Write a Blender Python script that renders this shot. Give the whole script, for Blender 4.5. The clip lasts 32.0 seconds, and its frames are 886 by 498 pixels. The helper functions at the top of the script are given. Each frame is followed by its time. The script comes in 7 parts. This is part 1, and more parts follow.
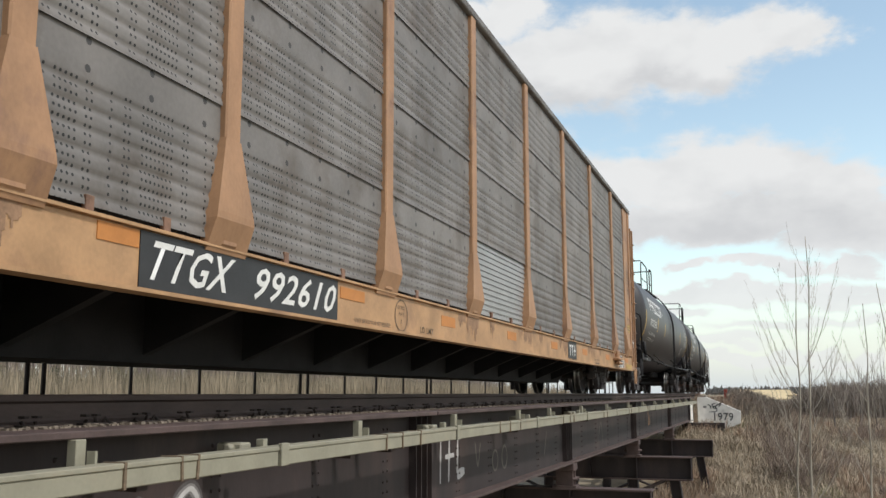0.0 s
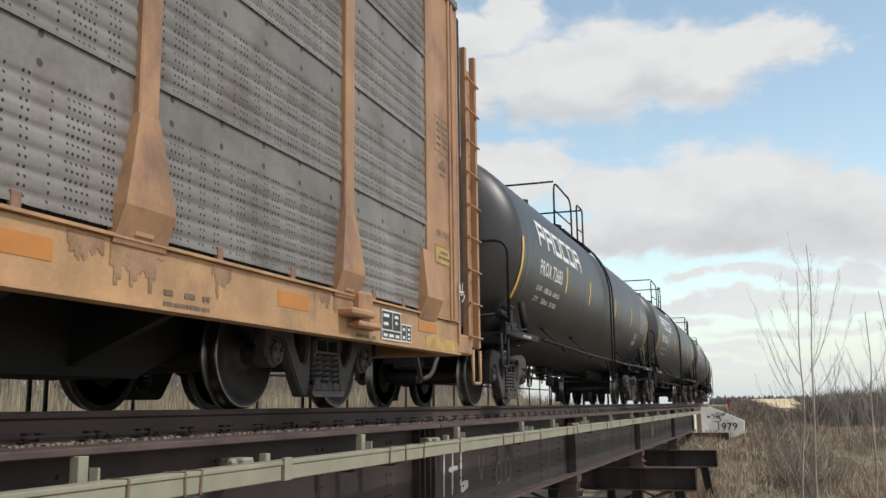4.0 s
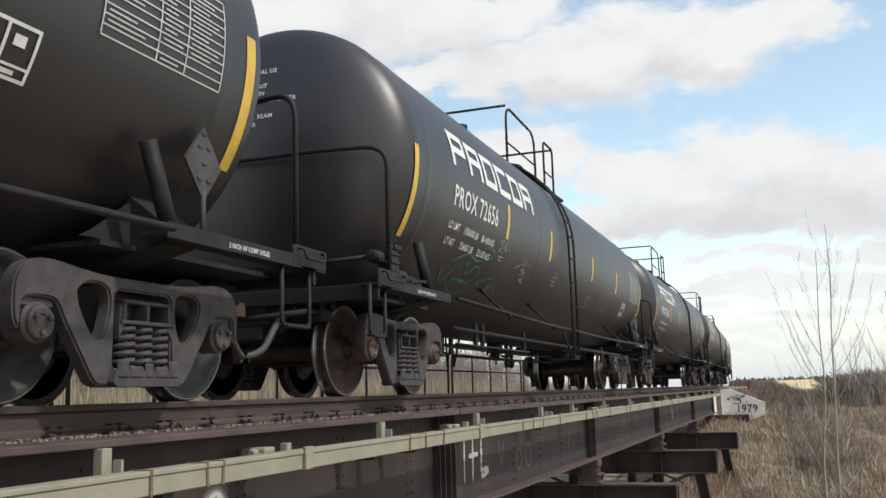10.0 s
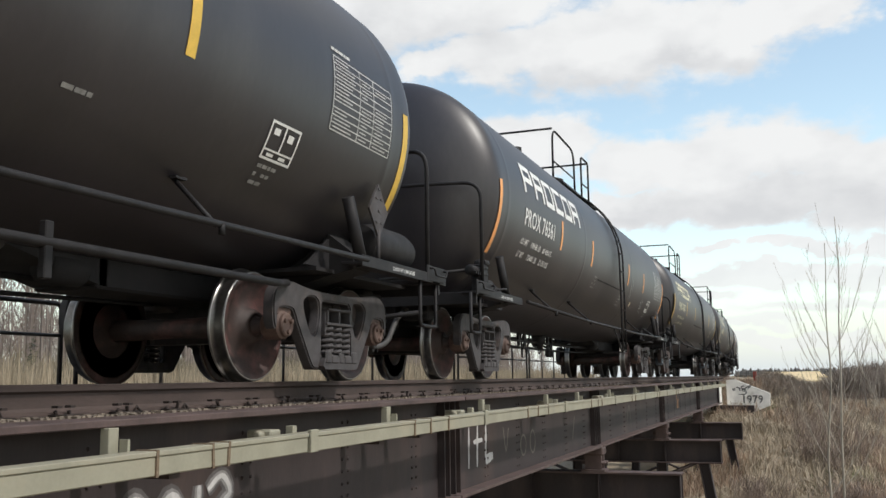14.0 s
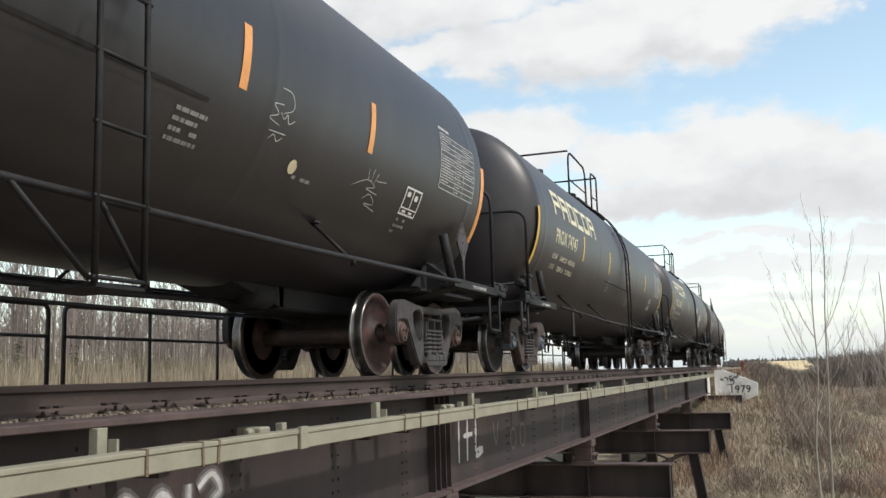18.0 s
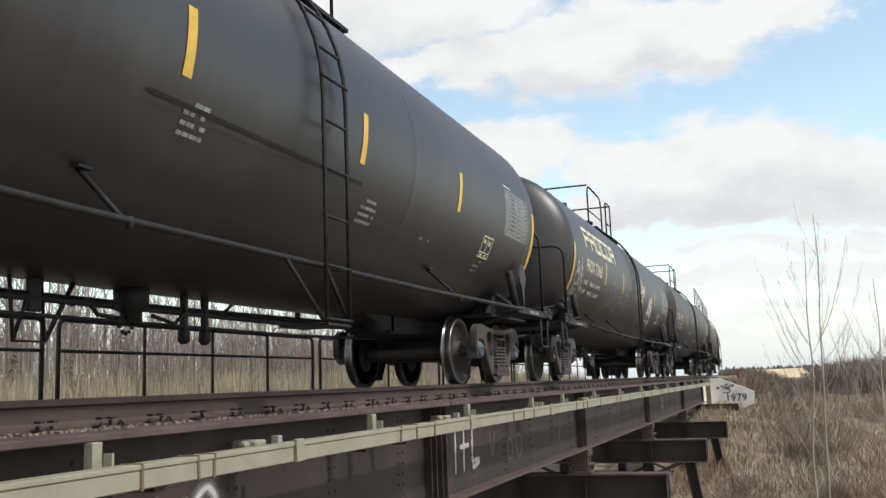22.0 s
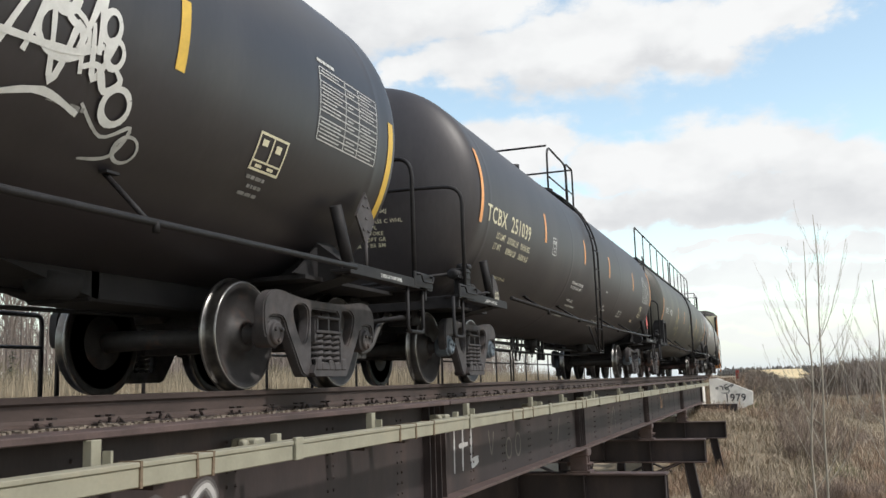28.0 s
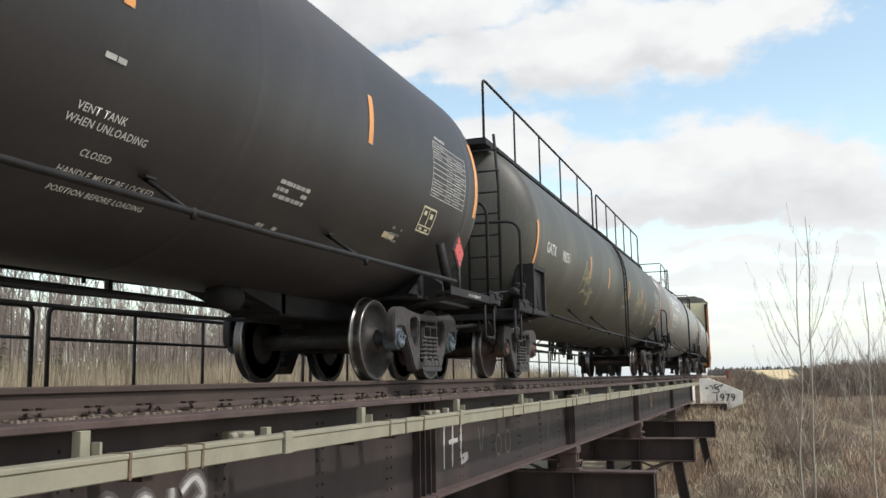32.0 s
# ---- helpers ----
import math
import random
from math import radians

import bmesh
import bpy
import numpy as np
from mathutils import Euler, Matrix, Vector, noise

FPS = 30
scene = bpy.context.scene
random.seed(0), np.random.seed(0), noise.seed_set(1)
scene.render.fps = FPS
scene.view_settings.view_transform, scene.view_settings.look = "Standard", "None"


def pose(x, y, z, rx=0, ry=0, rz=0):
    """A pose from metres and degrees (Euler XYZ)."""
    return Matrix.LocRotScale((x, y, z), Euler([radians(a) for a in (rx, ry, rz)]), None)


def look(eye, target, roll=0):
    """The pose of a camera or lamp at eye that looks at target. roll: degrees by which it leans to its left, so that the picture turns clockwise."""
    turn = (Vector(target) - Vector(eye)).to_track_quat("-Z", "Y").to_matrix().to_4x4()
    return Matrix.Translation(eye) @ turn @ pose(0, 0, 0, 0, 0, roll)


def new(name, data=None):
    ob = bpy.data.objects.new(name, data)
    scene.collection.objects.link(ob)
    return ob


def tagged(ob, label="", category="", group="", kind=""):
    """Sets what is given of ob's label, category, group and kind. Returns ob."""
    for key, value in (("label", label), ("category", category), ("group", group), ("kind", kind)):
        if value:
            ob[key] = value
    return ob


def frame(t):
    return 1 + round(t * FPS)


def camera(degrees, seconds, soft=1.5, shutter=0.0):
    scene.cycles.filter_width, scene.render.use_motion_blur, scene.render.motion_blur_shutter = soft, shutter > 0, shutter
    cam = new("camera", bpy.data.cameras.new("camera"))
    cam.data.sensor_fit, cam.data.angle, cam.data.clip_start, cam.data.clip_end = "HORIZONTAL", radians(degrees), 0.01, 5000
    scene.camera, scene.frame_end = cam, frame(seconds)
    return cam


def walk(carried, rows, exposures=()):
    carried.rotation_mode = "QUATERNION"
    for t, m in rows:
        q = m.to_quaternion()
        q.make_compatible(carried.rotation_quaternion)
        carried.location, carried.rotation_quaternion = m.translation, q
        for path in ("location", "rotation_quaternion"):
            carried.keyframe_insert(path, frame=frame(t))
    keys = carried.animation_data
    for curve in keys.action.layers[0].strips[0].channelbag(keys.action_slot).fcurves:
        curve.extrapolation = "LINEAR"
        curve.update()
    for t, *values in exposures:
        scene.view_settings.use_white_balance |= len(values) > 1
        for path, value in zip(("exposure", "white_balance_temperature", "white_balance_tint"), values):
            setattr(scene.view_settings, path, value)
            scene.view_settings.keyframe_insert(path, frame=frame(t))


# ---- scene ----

# camera and its way: a hand-held camera that stands beside a railway bridge, one foot of rail height above the deck
EYE = (4.97, 0.0, 0.002)
AIM = [  # seconds, yaw, pitch, lean
    (0, 19.06, 8.82, -0.09), (0.5, 18.91, 8.91, -0.24), (1, 18.80, 8.96, -0.37), (1.5, 18.73, 8.99, -0.56), (2, 18.80, 9.18, -0.67), (2.5, 18.79,
    9.35, -0.84), (4.5, 19.29, 9.70, -0.75), (5, 19.45, 9.83, -0.94), (5.5, 19.67, 9.78, -0.93), (6, 20.17, 9.42, -0.47), (6.5, 20.10, 8.76, -0.71),
    (7, 20.07, 8.26, -0.76), (7.5, 19.97, 7.98, -0.55), (8, 19.90, 7.92, -0.40), (8.5, 19.74, 8.09, -0.71), (9, 19.76, 8.33, -1.23), (9.5, 19.90,
    8.63, -1.20), (10, 20.14, 8.81, -1.68), (10.5, 20.68, 8.65, -1.54), (11, 20.98, 8.62, -1.63), (11.5, 21.13, 8.52, -1.49), (12, 21.17, 8.48,
    -1.52), (12.5, 21.10, 8.46, -1.66), (13, 20.87, 8.37, -1.75), (13.5, 20.76, 8.24, -1.39), (14, 20.64, 7.96, -0.71), (14.5, 20.59, 7.42, -0.95),
    (15, 20.67, 7.41, -1.31), (15.5, 20.80, 7.45, -1.22), (17.5, 19.98, 7.27, -1.61), (18, 19.87, 7.62, -1.59), (18.5, 19.77, 7.76, -1.91), (19,
    19.75, 7.95, -1.97), (19.5, 19.79, 8.21, -1.90), (20, 19.79, 8.45, -2.24), (20.5, 19.73, 8.46, -2.13), (21, 19.72, 8.40, -2.15), (21.5, 19.61,
    8.22, -2.11), (22, 19.53, 8.27, -2.11), (22.5, 19.55, 8.37, -2.13), (23, 19.70, 8.53, -2.13), (23.5, 19.92, 8.69, -2.28), (24, 19.93, 8.74,
    -2.13), (24.5, 20.10, 8.67, -1.93), (25, 20.19, 8.68, -1.96), (25.5, 20.18, 8.63, -2.14), (27.5, 19.65, 8.32, -1.66), (28, 19.52, 8.21, -1.86),
    (28.5, 19.44, 8.26, -1.72), (29, 19.42, 8.37, -1.75), (29.5, 19.43, 8.43, -1.77), (30, 19.37, 8.61, -1.60), (30.5, 19.32, 8.69, -1.34), (31,
    19.20, 8.54, -1.50), (31.5, 19.06, 8.31, -1.19), (32, 19.08, 7.95, -1.05)]
cam = camera(50.86, 32.0)


def aim(yaw, pitch, lean):
    return pose(*EYE, 90 + pitch, 0, yaw) @ pose(0, 0, 0, 0, 0, lean)


walk(cam, [(t, aim(y, p, r)) for t, y, p, r in AIM], exposures=[(0, -0.14), (5.5, -0.2), (9, 0.0), (12, -0.02), (15, -0.02), (21, 0.05), (32, 0.06)])

# ---- world and sun ----
SUN_EL, SUN_AZ = 52.0, 98.0   # degrees; azimuth clockwise from +y
world = bpy.data.worlds.new("world")
scene.world = world
world.use_nodes = True


def build_world():
    nt = world.node_tree
    N, Lk = nt.nodes, nt.links
    N.clear()
    out = N.new("ShaderNodeOutputWorld")
    sky = N.new("ShaderNodeTexSky")
    sky.sky_type = "NISHITA"
    sky.sun_disc = False
    sky.sun_elevation = radians(SUN_EL)
    sky.sun_rotation = radians(SUN_AZ)
    sky.air_density, sky.dust_density, sky.ozone_density = 1.0, 0.6, 1.5
    bg = N.new("ShaderNodeBackground")
    bg.inputs["Strength"].default_value = 0.12
    tc = N.new("ShaderNodeTexCoord")
    sep = N.new("ShaderNodeSeparateXYZ")
    Lk.new(tc.outputs["Generated"], sep.inputs[0])

    def math1(op, a, b=None):
        m = N.new("ShaderNodeMath")
        m.operation = op
        for i, v in enumerate((a, b)):
            if v is None:
                continue
            if isinstance(v, (int, float)):
                m.inputs[i].default_value = v
            else:
                Lk.new(v, m.inputs[i])
        return m.outputs[0]

    def vec(op, a, b):
        m = N.new("ShaderNodeVectorMath")
        m.operation = op
        Lk.new(a, m.inputs[0])
        if isinstance(b, tuple):
            m.inputs[1].default_value = b
        else:
            Lk.new(b, m.inputs[1])
        return m.outputs[1] if op == "DOT_PRODUCT" else m.outputs[0]

    def noise_of(source, size, detail, rough):
        n = N.new("ShaderNodeTexNoise")
        n.inputs["Scale"].default_value, n.inputs["Detail"].default_value, n.inputs["Roughness"].default_value = size, detail, rough
        Lk.new(source, n.inputs["Vector"])
        return n

    az = math1("ARCTAN2", sep.outputs[0], sep.outputs[1])   # right of +y
    el = math1("ARCSINE", sep.outputs[2])
    flat_sky = N.new("ShaderNodeCombineXYZ")
    Lk.new(az, flat_sky.inputs[0])
    Lk.new(math1("MULTIPLY", el, 1.7), flat_sky.inputs[1])
    # heaps of cloud: ellipses with billowed edges, the nearest one counts
    warp = noise_of(flat_sky.outputs[0], 11.0, 8, 0.55)
    shift = vec("MULTIPLY", vec("SUBTRACT", warp.outputs["Color"], (0.5, 0.5, 0.5)), (0.13, 0.075, 0.0))
    at = N.new("ShaderNodeCombineXYZ")
    Lk.new(az, at.inputs[0])
    Lk.new(el, at.inputs[1])
    spot = vec("ADD", at.outputs[0], shift)

    def heaps(rows):
        least = None
        for a0, e0, wa, we in rows:
            d = vec("MULTIPLY", vec("SUBTRACT", spot, (a0, e0, 0.0)), (1 / wa, 1 / we, 0.0))
            q = vec("DOT_PRODUCT", d, d)
            least = q if least is None else math1("MINIMUM", least, q)
        return math1("EXPONENT", math1("MULTIPLY", least, -1.0))

    fine = noise_of(flat_sky.outputs[0], 34.0, 7, 0.6)
    dens = math1("ADD", heaps(CLOUDS), math1("MULTIPLY", math1("SUBTRACT", fine.outputs[0], 0.5), 0.55))
    rmp = N.new("ShaderNodeMapRange")
    rmp.interpolation_type = "SMOOTHSTEP"
    rmp.inputs[1].default_value, rmp.inputs[2].default_value = 0.12, 0.6
    Lk.new(dens, rmp.inputs[0])
    # grey bellies and a faint mottle
    soft = noise_of(flat_sky.outputs[0], 14.0, 5, 0.5)
    belly = math1("ADD", math1("MULTIPLY", heaps(BELLIES), 0.75), math1("MULTIPLY", math1("SUBTRACT", soft.outputs[0], 0.42), 1.5))
    cr = N.new("ShaderNodeValToRGB")
    cr.color_ramp.elements[0].position, cr.color_ramp.elements[0].color = 0.05, (7.5, 7.58, 7.6, 1)
    cr.color_ramp.elements[1].position, cr.color_ramp.elements[1].color = 0.95, (5.85, 5.95, 6.1, 1)
    Lk.new(belly, cr.inputs[0])
    tint = N.new("ShaderNodeMixRGB")
    tint.blend_type = "MULTIPLY"
    tint.inputs[0].default_value = 1.0
    tint.inputs[2].default_value = SKY_TINT
    Lk.new(sky.outputs[0], tint.inputs[1])
    mix = N.new("ShaderNodeMixRGB")
    Lk.new(cr.outputs[0], mix.inputs[2])
    # pale haze low over the horizon
    hz = N.new("ShaderNodeMapRange")
    hz.interpolation_type = "SMOOTHSTEP"
    hz.inputs[1].default_value, hz.inputs[2].default_value = 0.17, -0.05
    hz.inputs[3].default_value, hz.inputs[4].default_value = 0.0, 1.0
    Lk.new(el, hz.inputs[0])
    # the haze thins the clouds low down
    Lk.new(math1("MULTIPLY", rmp.outputs[0], math1("SUBTRACT", 1.0, math1("MULTIPLY", hz.outputs[0], 0.55))), mix.inputs[0])
    haze = N.new("ShaderNodeMixRGB")
    haze.inputs[2].default_value = (5.45, 6.3, 7.1, 1)
    Lk.new(hz.outputs[0], haze.inputs[0])
    Lk.new(tint.outputs[0], haze.inputs[1])
    Lk.new(haze.outputs[0], mix.inputs[1])
    Lk.new(mix.outputs[0], bg.inputs["Color"])
    Lk.new(bg.outputs[0], out.inputs[0])


SKY_TINT = (2.45, 2.2, 1.76, 1)
# azimuth, elevation, half width, half height, in radians
CLOUDS = [(-0.459, 0.401, 0.16, 0.05), (-0.332, 0.389, 0.115, 0.033), (-0.25, 0.408, 0.036, 0.03), (-0.371, 0.335, 0.04, 0.022), (-0.295, 0.339, 0.067, 0.03), (-0.207, 0.34, 0.079, 0.045), (-0.139, 0.349, 0.067, 0.05),
          (-0.073, 0.346, 0.079, 0.039), (-0.003, 0.354, 0.067, 0.029), (0.047, 0.352, 0.036, 0.022), (-0.236, 0.247, 0.055, 0.025), (-0.286, 0.234, 0.061, 0.036), (-0.146, 0.224, 0.061, 0.03), (-0.07, 0.222, 0.079, 0.038),
          (0.009, 0.22, 0.079, 0.035), (0.072, 0.202, 0.061, 0.03), (0.1, 0.166, 0.085, 0.03), (-0.05, 0.179, 0.158, 0.022), (-0.16, 0.178, 0.067, 0.018), (-0.064, 0.135, 0.018, 0.007), (-0.017, 0.13, 0.026, 0.009),
          (0.029, 0.127, 0.034, 0.009), (0.086, 0.126, 0.036, 0.012), (-0.016, 0.1, 0.15, 0.01), (0.045, 0.068, 0.1, 0.007), (-0.075, 0.05, 0.08, 0.007), (0.09, 0.09, 0.05, 0.008), (-0.1, 0.082, 0.04, 0.006), (0.02, 0.034, 0.12, 0.006),
          # most of these are out of view, added to whiten reflections on the cars
          (-0.62, 0.24, 0.22, 0.09), (-0.8, 0.5, 0.3, 0.12), (0.4, 0.75, 0.7, 0.16), (0.45, 0.25, 0.2, 0.06), (0.95, 0.2, 0.3, 0.09), (1.35, 0.42, 0.4, 0.14), (1.75, 0.18, 0.35, 0.08), (1.2, 0.75, 0.5, 0.13), (2.2, 0.5, 0.6, 0.22), (2.7, 0.2, 0.4, 0.09), (-2.0, 0.4, 0.7, 0.22), (-1.2, 0.25, 0.3, 0.08), (3.05, 0.45, 0.5, 0.2), (-2.75, 0.3, 0.35, 0.16)]
BELLIES = [(-0.421, 0.364, 0.133, 0.022), (-0.271, 0.308, 0.079, 0.014), (-0.166, 0.305, 0.067, 0.016), (-0.038, 0.177, 0.139, 0.021), (-0.149, 0.173, 0.055, 0.014), (0.059, 0.167, 0.073, 0.018), (-0.087, 0.321, 0.073, 0.011)]
build_world()

sun = new("sun", bpy.data.lights.new("sun", "SUN"))
sun.data.energy, sun.data.angle, sun.data.color = 2.7, radians(3.0), (1.0, 0.96, 0.9)
_a, _e = radians(SUN_AZ), radians(SUN_EL)
sun.matrix_world = look((40 * math.sin(_a) * math.cos(_e), 40 * math.cos(_a) * math.cos(_e), 40 * math.sin(_e)), (0, 0, 0))

# ---- materials ----
def material(name, base, rough=0.6, metal=0.0, var=0.25, scale=6.0, fine=60.0, bump=0.15, second=None, amount=0.5, second_scale=1.5, spec=0.5, stretch=(1, 1, 1), piece=0.0, holes=None):
    """Base colour with two scales of variation, an optional second colour in worn patches, fine relief, and a shift from piece to piece."""
    m = bpy.data.materials.new(name)
    m.use_nodes = True
    nt = m.node_tree
    N, Lk = nt.nodes, nt.links
    b = N["Principled BSDF"]
    b.inputs["Roughness"].default_value, b.inputs["Metallic"].default_value = rough, metal
    b.inputs["Specular IOR Level"].default_value = spec
    tc = N.new("ShaderNodeTexCoord")
    mp = N.new("ShaderNodeMapping")
    mp.inputs["Scale"].default_value = stretch
    Lk.new(tc.outputs["Object"], mp.inputs[0])
    n1, n2 = N.new("ShaderNodeTexNoise"), N.new("ShaderNodeTexNoise")
    for n, s, d in ((n1, scale, 5), (n2, fine, 3)):
        n.inputs["Scale"].default_value, n.inputs["Detail"].default_value = s, d
        Lk.new(mp.outputs[0], n.inputs["Vector"])
    add = N.new("ShaderNodeMath")
    add.operation = "MULTIPLY_ADD"
    add.inputs[1].default_value = 0.35
    Lk.new(n2.outputs[0], add.inputs[0])
    Lk.new(n1.outputs[0], add.inputs[2])
    mr = N.new("ShaderNodeMapRange")
    mr.inputs[1].default_value, mr.inputs[2].default_value = 0.45, 0.9
    mr.inputs[3].default_value, mr.inputs[4].default_value = 1 - var, 1 + var
    Lk.new(add.outputs[0], mr.inputs[0])
    val = mr.outputs[0]
    if piece:
        info = N.new("ShaderNodeObjectInfo")
        pr = N.new("ShaderNodeMapRange")
        pr.inputs[3].default_value, pr.inputs[4].default_value = 1 - piece, 1 + piece
        Lk.new(info.outputs["Random"], pr.inputs[0])
        mm = N.new("ShaderNodeMath")
        mm.operation = "MULTIPLY"
        Lk.new(val, mm.inputs[0])
        Lk.new(pr.outputs[0], mm.inputs[1])
        val = mm.outputs[0]
    hs = N.new("ShaderNodeMixRGB")
    hs.blend_type = "MULTIPLY"
    hs.inputs[0].default_value = 1
    if second:
        n3 = N.new("ShaderNodeTexNoise")
        n3.inputs["Scale"].default_value, n3.inputs["Detail"].default_value = second_scale, 6
        n3.inputs["Roughness"].default_value = 0.65
        Lk.new(mp.outputs[0], n3.inputs["Vector"])
        r3 = N.new("ShaderNodeMapRange")
        r3.inputs[1].default_value, r3.inputs[2].default_value = 0.62 - 0.25 * amount, 0.72 - 0.15 * amount
        Lk.new(n3.outputs[0], r3.inputs[0])
        mx = N.new("ShaderNodeMixRGB")
        mx.inputs[1].default_value, mx.inputs[2].default_value = (*base, 1), (*second, 1)
        Lk.new(r3.outputs[0], mx.inputs[0])
        Lk.new(mx.outputs[0], hs.inputs[1])
    else:
        hs.inputs[1].default_value = (*base, 1)
    Lk.new(val, hs.inputs[2])
    col = hs.outputs[0]
    if holes:   # rows of punched holes: step along y, step along z, radius, in metres
        sy, sz, rad, groups = holes
        sp = N.new("ShaderNodeSeparateXYZ")
        Lk.new(tc.outputs["Object"], sp.inputs[0])

        def op(kind, a, b_=None):
            q = N.new("ShaderNodeMath")
            q.operation = kind
            for i, v in enumerate((a, b_)):
                if v is None:
                    continue
                if isinstance(v, (int, float)):
                    q.inputs[i].default_value = v
                else:
                    Lk.new(v, q.inputs[i])
            return q.outputs[0]
        fy = op("SUBTRACT", op("FRACT", op("DIVIDE", sp.outputs[1], sy)), 0.5)
        fz = op("SUBTRACT", op("FRACT", op("DIVIDE", sp.outputs[2], sz)), 0.5)
        dd = op("SQRT", op("ADD", op("POWER", op("MULTIPLY", op("ABSOLUTE", fy), sy), 2.0), op("POWER", op("MULTIPLY", op("ABSOLUTE", fz), sz), 2.0)))
        hole = op("LESS_THAN", dd, rad)
        if groups:   # columns left out at random, and a plain lap with two rows of rusty bolts at the top of each panel
            gz = op("FRACT", op("DIVIDE", op("SUBTRACT", sp.outputs[2], groups[0]), groups[1]))
            hole = op("MULTIPLY", hole, op("LESS_THAN", gz, groups[2]))
            wn = N.new("ShaderNodeTexWhiteNoise")
            wn.noise_dimensions = "1D"
            Lk.new(op("FLOOR", op("DIVIDE", sp.outputs[1], sy)), wn.inputs["W"])
            hole = op("MULTIPLY", hole, op("GREATER_THAN", wn.outputs["Value"], 0.44))
            by = op("MULTIPLY", op("SUBTRACT", op("FRACT", op("DIVIDE", sp.outputs[1], 0.576)), 0.5), 0.576)
            for lv in (0.80, 0.965):
                bz = op("MULTIPLY", op("SUBTRACT", gz, lv), groups[1])
                bd = op("SQRT", op("ADD", op("MULTIPLY", by, by), op("MULTIPLY", bz, bz)))
                hole = op("MAXIMUM", hole, op("MULTIPLY", op("LESS_THAN", bd, 0.024), 0.8))
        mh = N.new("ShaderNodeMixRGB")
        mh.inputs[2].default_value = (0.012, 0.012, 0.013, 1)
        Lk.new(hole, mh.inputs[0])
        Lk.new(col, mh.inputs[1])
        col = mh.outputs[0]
    Lk.new(col, b.inputs["Base Color"])
    if bump:
        bp = N.new("ShaderNodeBump")
        bp.inputs["Strength"].default_value, bp.inputs["Distance"].default_value = bump, 0.01
        Lk.new(add.outputs[0], bp.inputs["Height"])
        Lk.new(bp.outputs[0], b.inputs["Normal"])
    return m


BLACK = material("tank_black", (0.0228, 0.0192, 0.0225), rough=0.42, var=0.3, scale=0.9, fine=22, bump=0.04, second=(0.0325, 0.0285, 0.03), amount=0.35, second_scale=0.7, stretch=(1, 1, 0.35), spec=0.68)
BLACK_STEEL = material("black_steel", (0.019, 0.0178, 0.019), rough=0.6, var=0.4, scale=7, fine=70, bump=0.2, spec=0.25)
TRUCK_STEEL = material("truck_steel", (0.054, 0.049, 0.051), rough=0.75, var=0.35, scale=9, fine=80, bump=0.3, second=(0.062, 0.049, 0.045), amount=0.4, second_scale=5)
TRUCK_RUST = material("rusty_truck_steel", (0.056, 0.042, 0.039), rough=0.8, var=0.35, scale=9, fine=80, bump=0.3, second=(0.085, 0.05, 0.04), amount=0.45, second_scale=4)
WHEEL_STEEL = material("wheel_steel", (0.03, 0.027, 0.0275), rough=0.62, metal=0.0, var=0.4, scale=9, fine=60, bump=0.2, second=(0.06, 0.034, 0.025), amount=0.2, second_scale=4)
TREAD = material("bright_tread", (0.3, 0.29, 0.28), rough=0.3, metal=0.9, var=0.2, scale=14, bump=0.05)
DARK_TREAD = material("dark_tread", (0.13, 0.125, 0.12), rough=0.28, metal=0.9, var=0.3, scale=14, bump=0.05)
WHEEL_RUST = material("rusty_wheel_steel", (0.042, 0.027, 0.024), rough=0.65, var=0.4, scale=6, fine=60, bump=0.2, second=(0.085, 0.04, 0.037), amount=0.5, second_scale=3)
RAIL_RUST = material("rail_rust", (0.063, 0.043, 0.037), rough=0.8, var=0.3, scale=5, fine=60, bump=0.3, second=(0.06, 0.042, 0.036), amount=0.5, second_scale=3, stretch=(1, 0.3, 1))
RAIL_TOP = material("rail_top", (0.4, 0.38, 0.36), rough=0.35, metal=0.8, var=0.2, scale=6, bump=0.05, stretch=(1, 0.1, 1))
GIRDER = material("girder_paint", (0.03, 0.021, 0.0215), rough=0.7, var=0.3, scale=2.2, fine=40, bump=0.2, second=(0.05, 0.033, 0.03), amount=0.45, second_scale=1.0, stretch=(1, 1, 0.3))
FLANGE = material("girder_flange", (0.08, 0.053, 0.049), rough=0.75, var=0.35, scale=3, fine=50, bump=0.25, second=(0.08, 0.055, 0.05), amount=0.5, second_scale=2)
CONDUIT = material("conduit_paint", (0.285, 0.27, 0.205), rough=0.6, var=0.12, scale=4, fine=40, bump=0.08, second=(0.28, 0.255, 0.19), amount=0.3, second_scale=2)
STRAP = material("rusty_strap", (0.16, 0.115, 0.075), rough=0.8, var=0.4, scale=20, fine=120)
TIE_WOOD = material("creosoted_tie", (0.07, 0.055, 0.045), rough=0.9, var=0.4, scale=5, fine=60, bump=0.5, stretch=(0.2, 1, 1))
GRIT = material("grit", (0.2, 0.165, 0.13), rough=0.95, var=0.5, scale=20, fine=90, bump=0.4)
RAILING = material("railing_steel", (0.05, 0.045, 0.043), rough=0.6, var=0.35, scale=8)
CONCRETE = material("concrete", (0.84, 0.81, 0.76), rough=0.9, var=0.15, scale=2.5, fine=40, bump=0.25, second=(0.66, 0.63, 0.58), amount=0.2, second_scale=1.2)
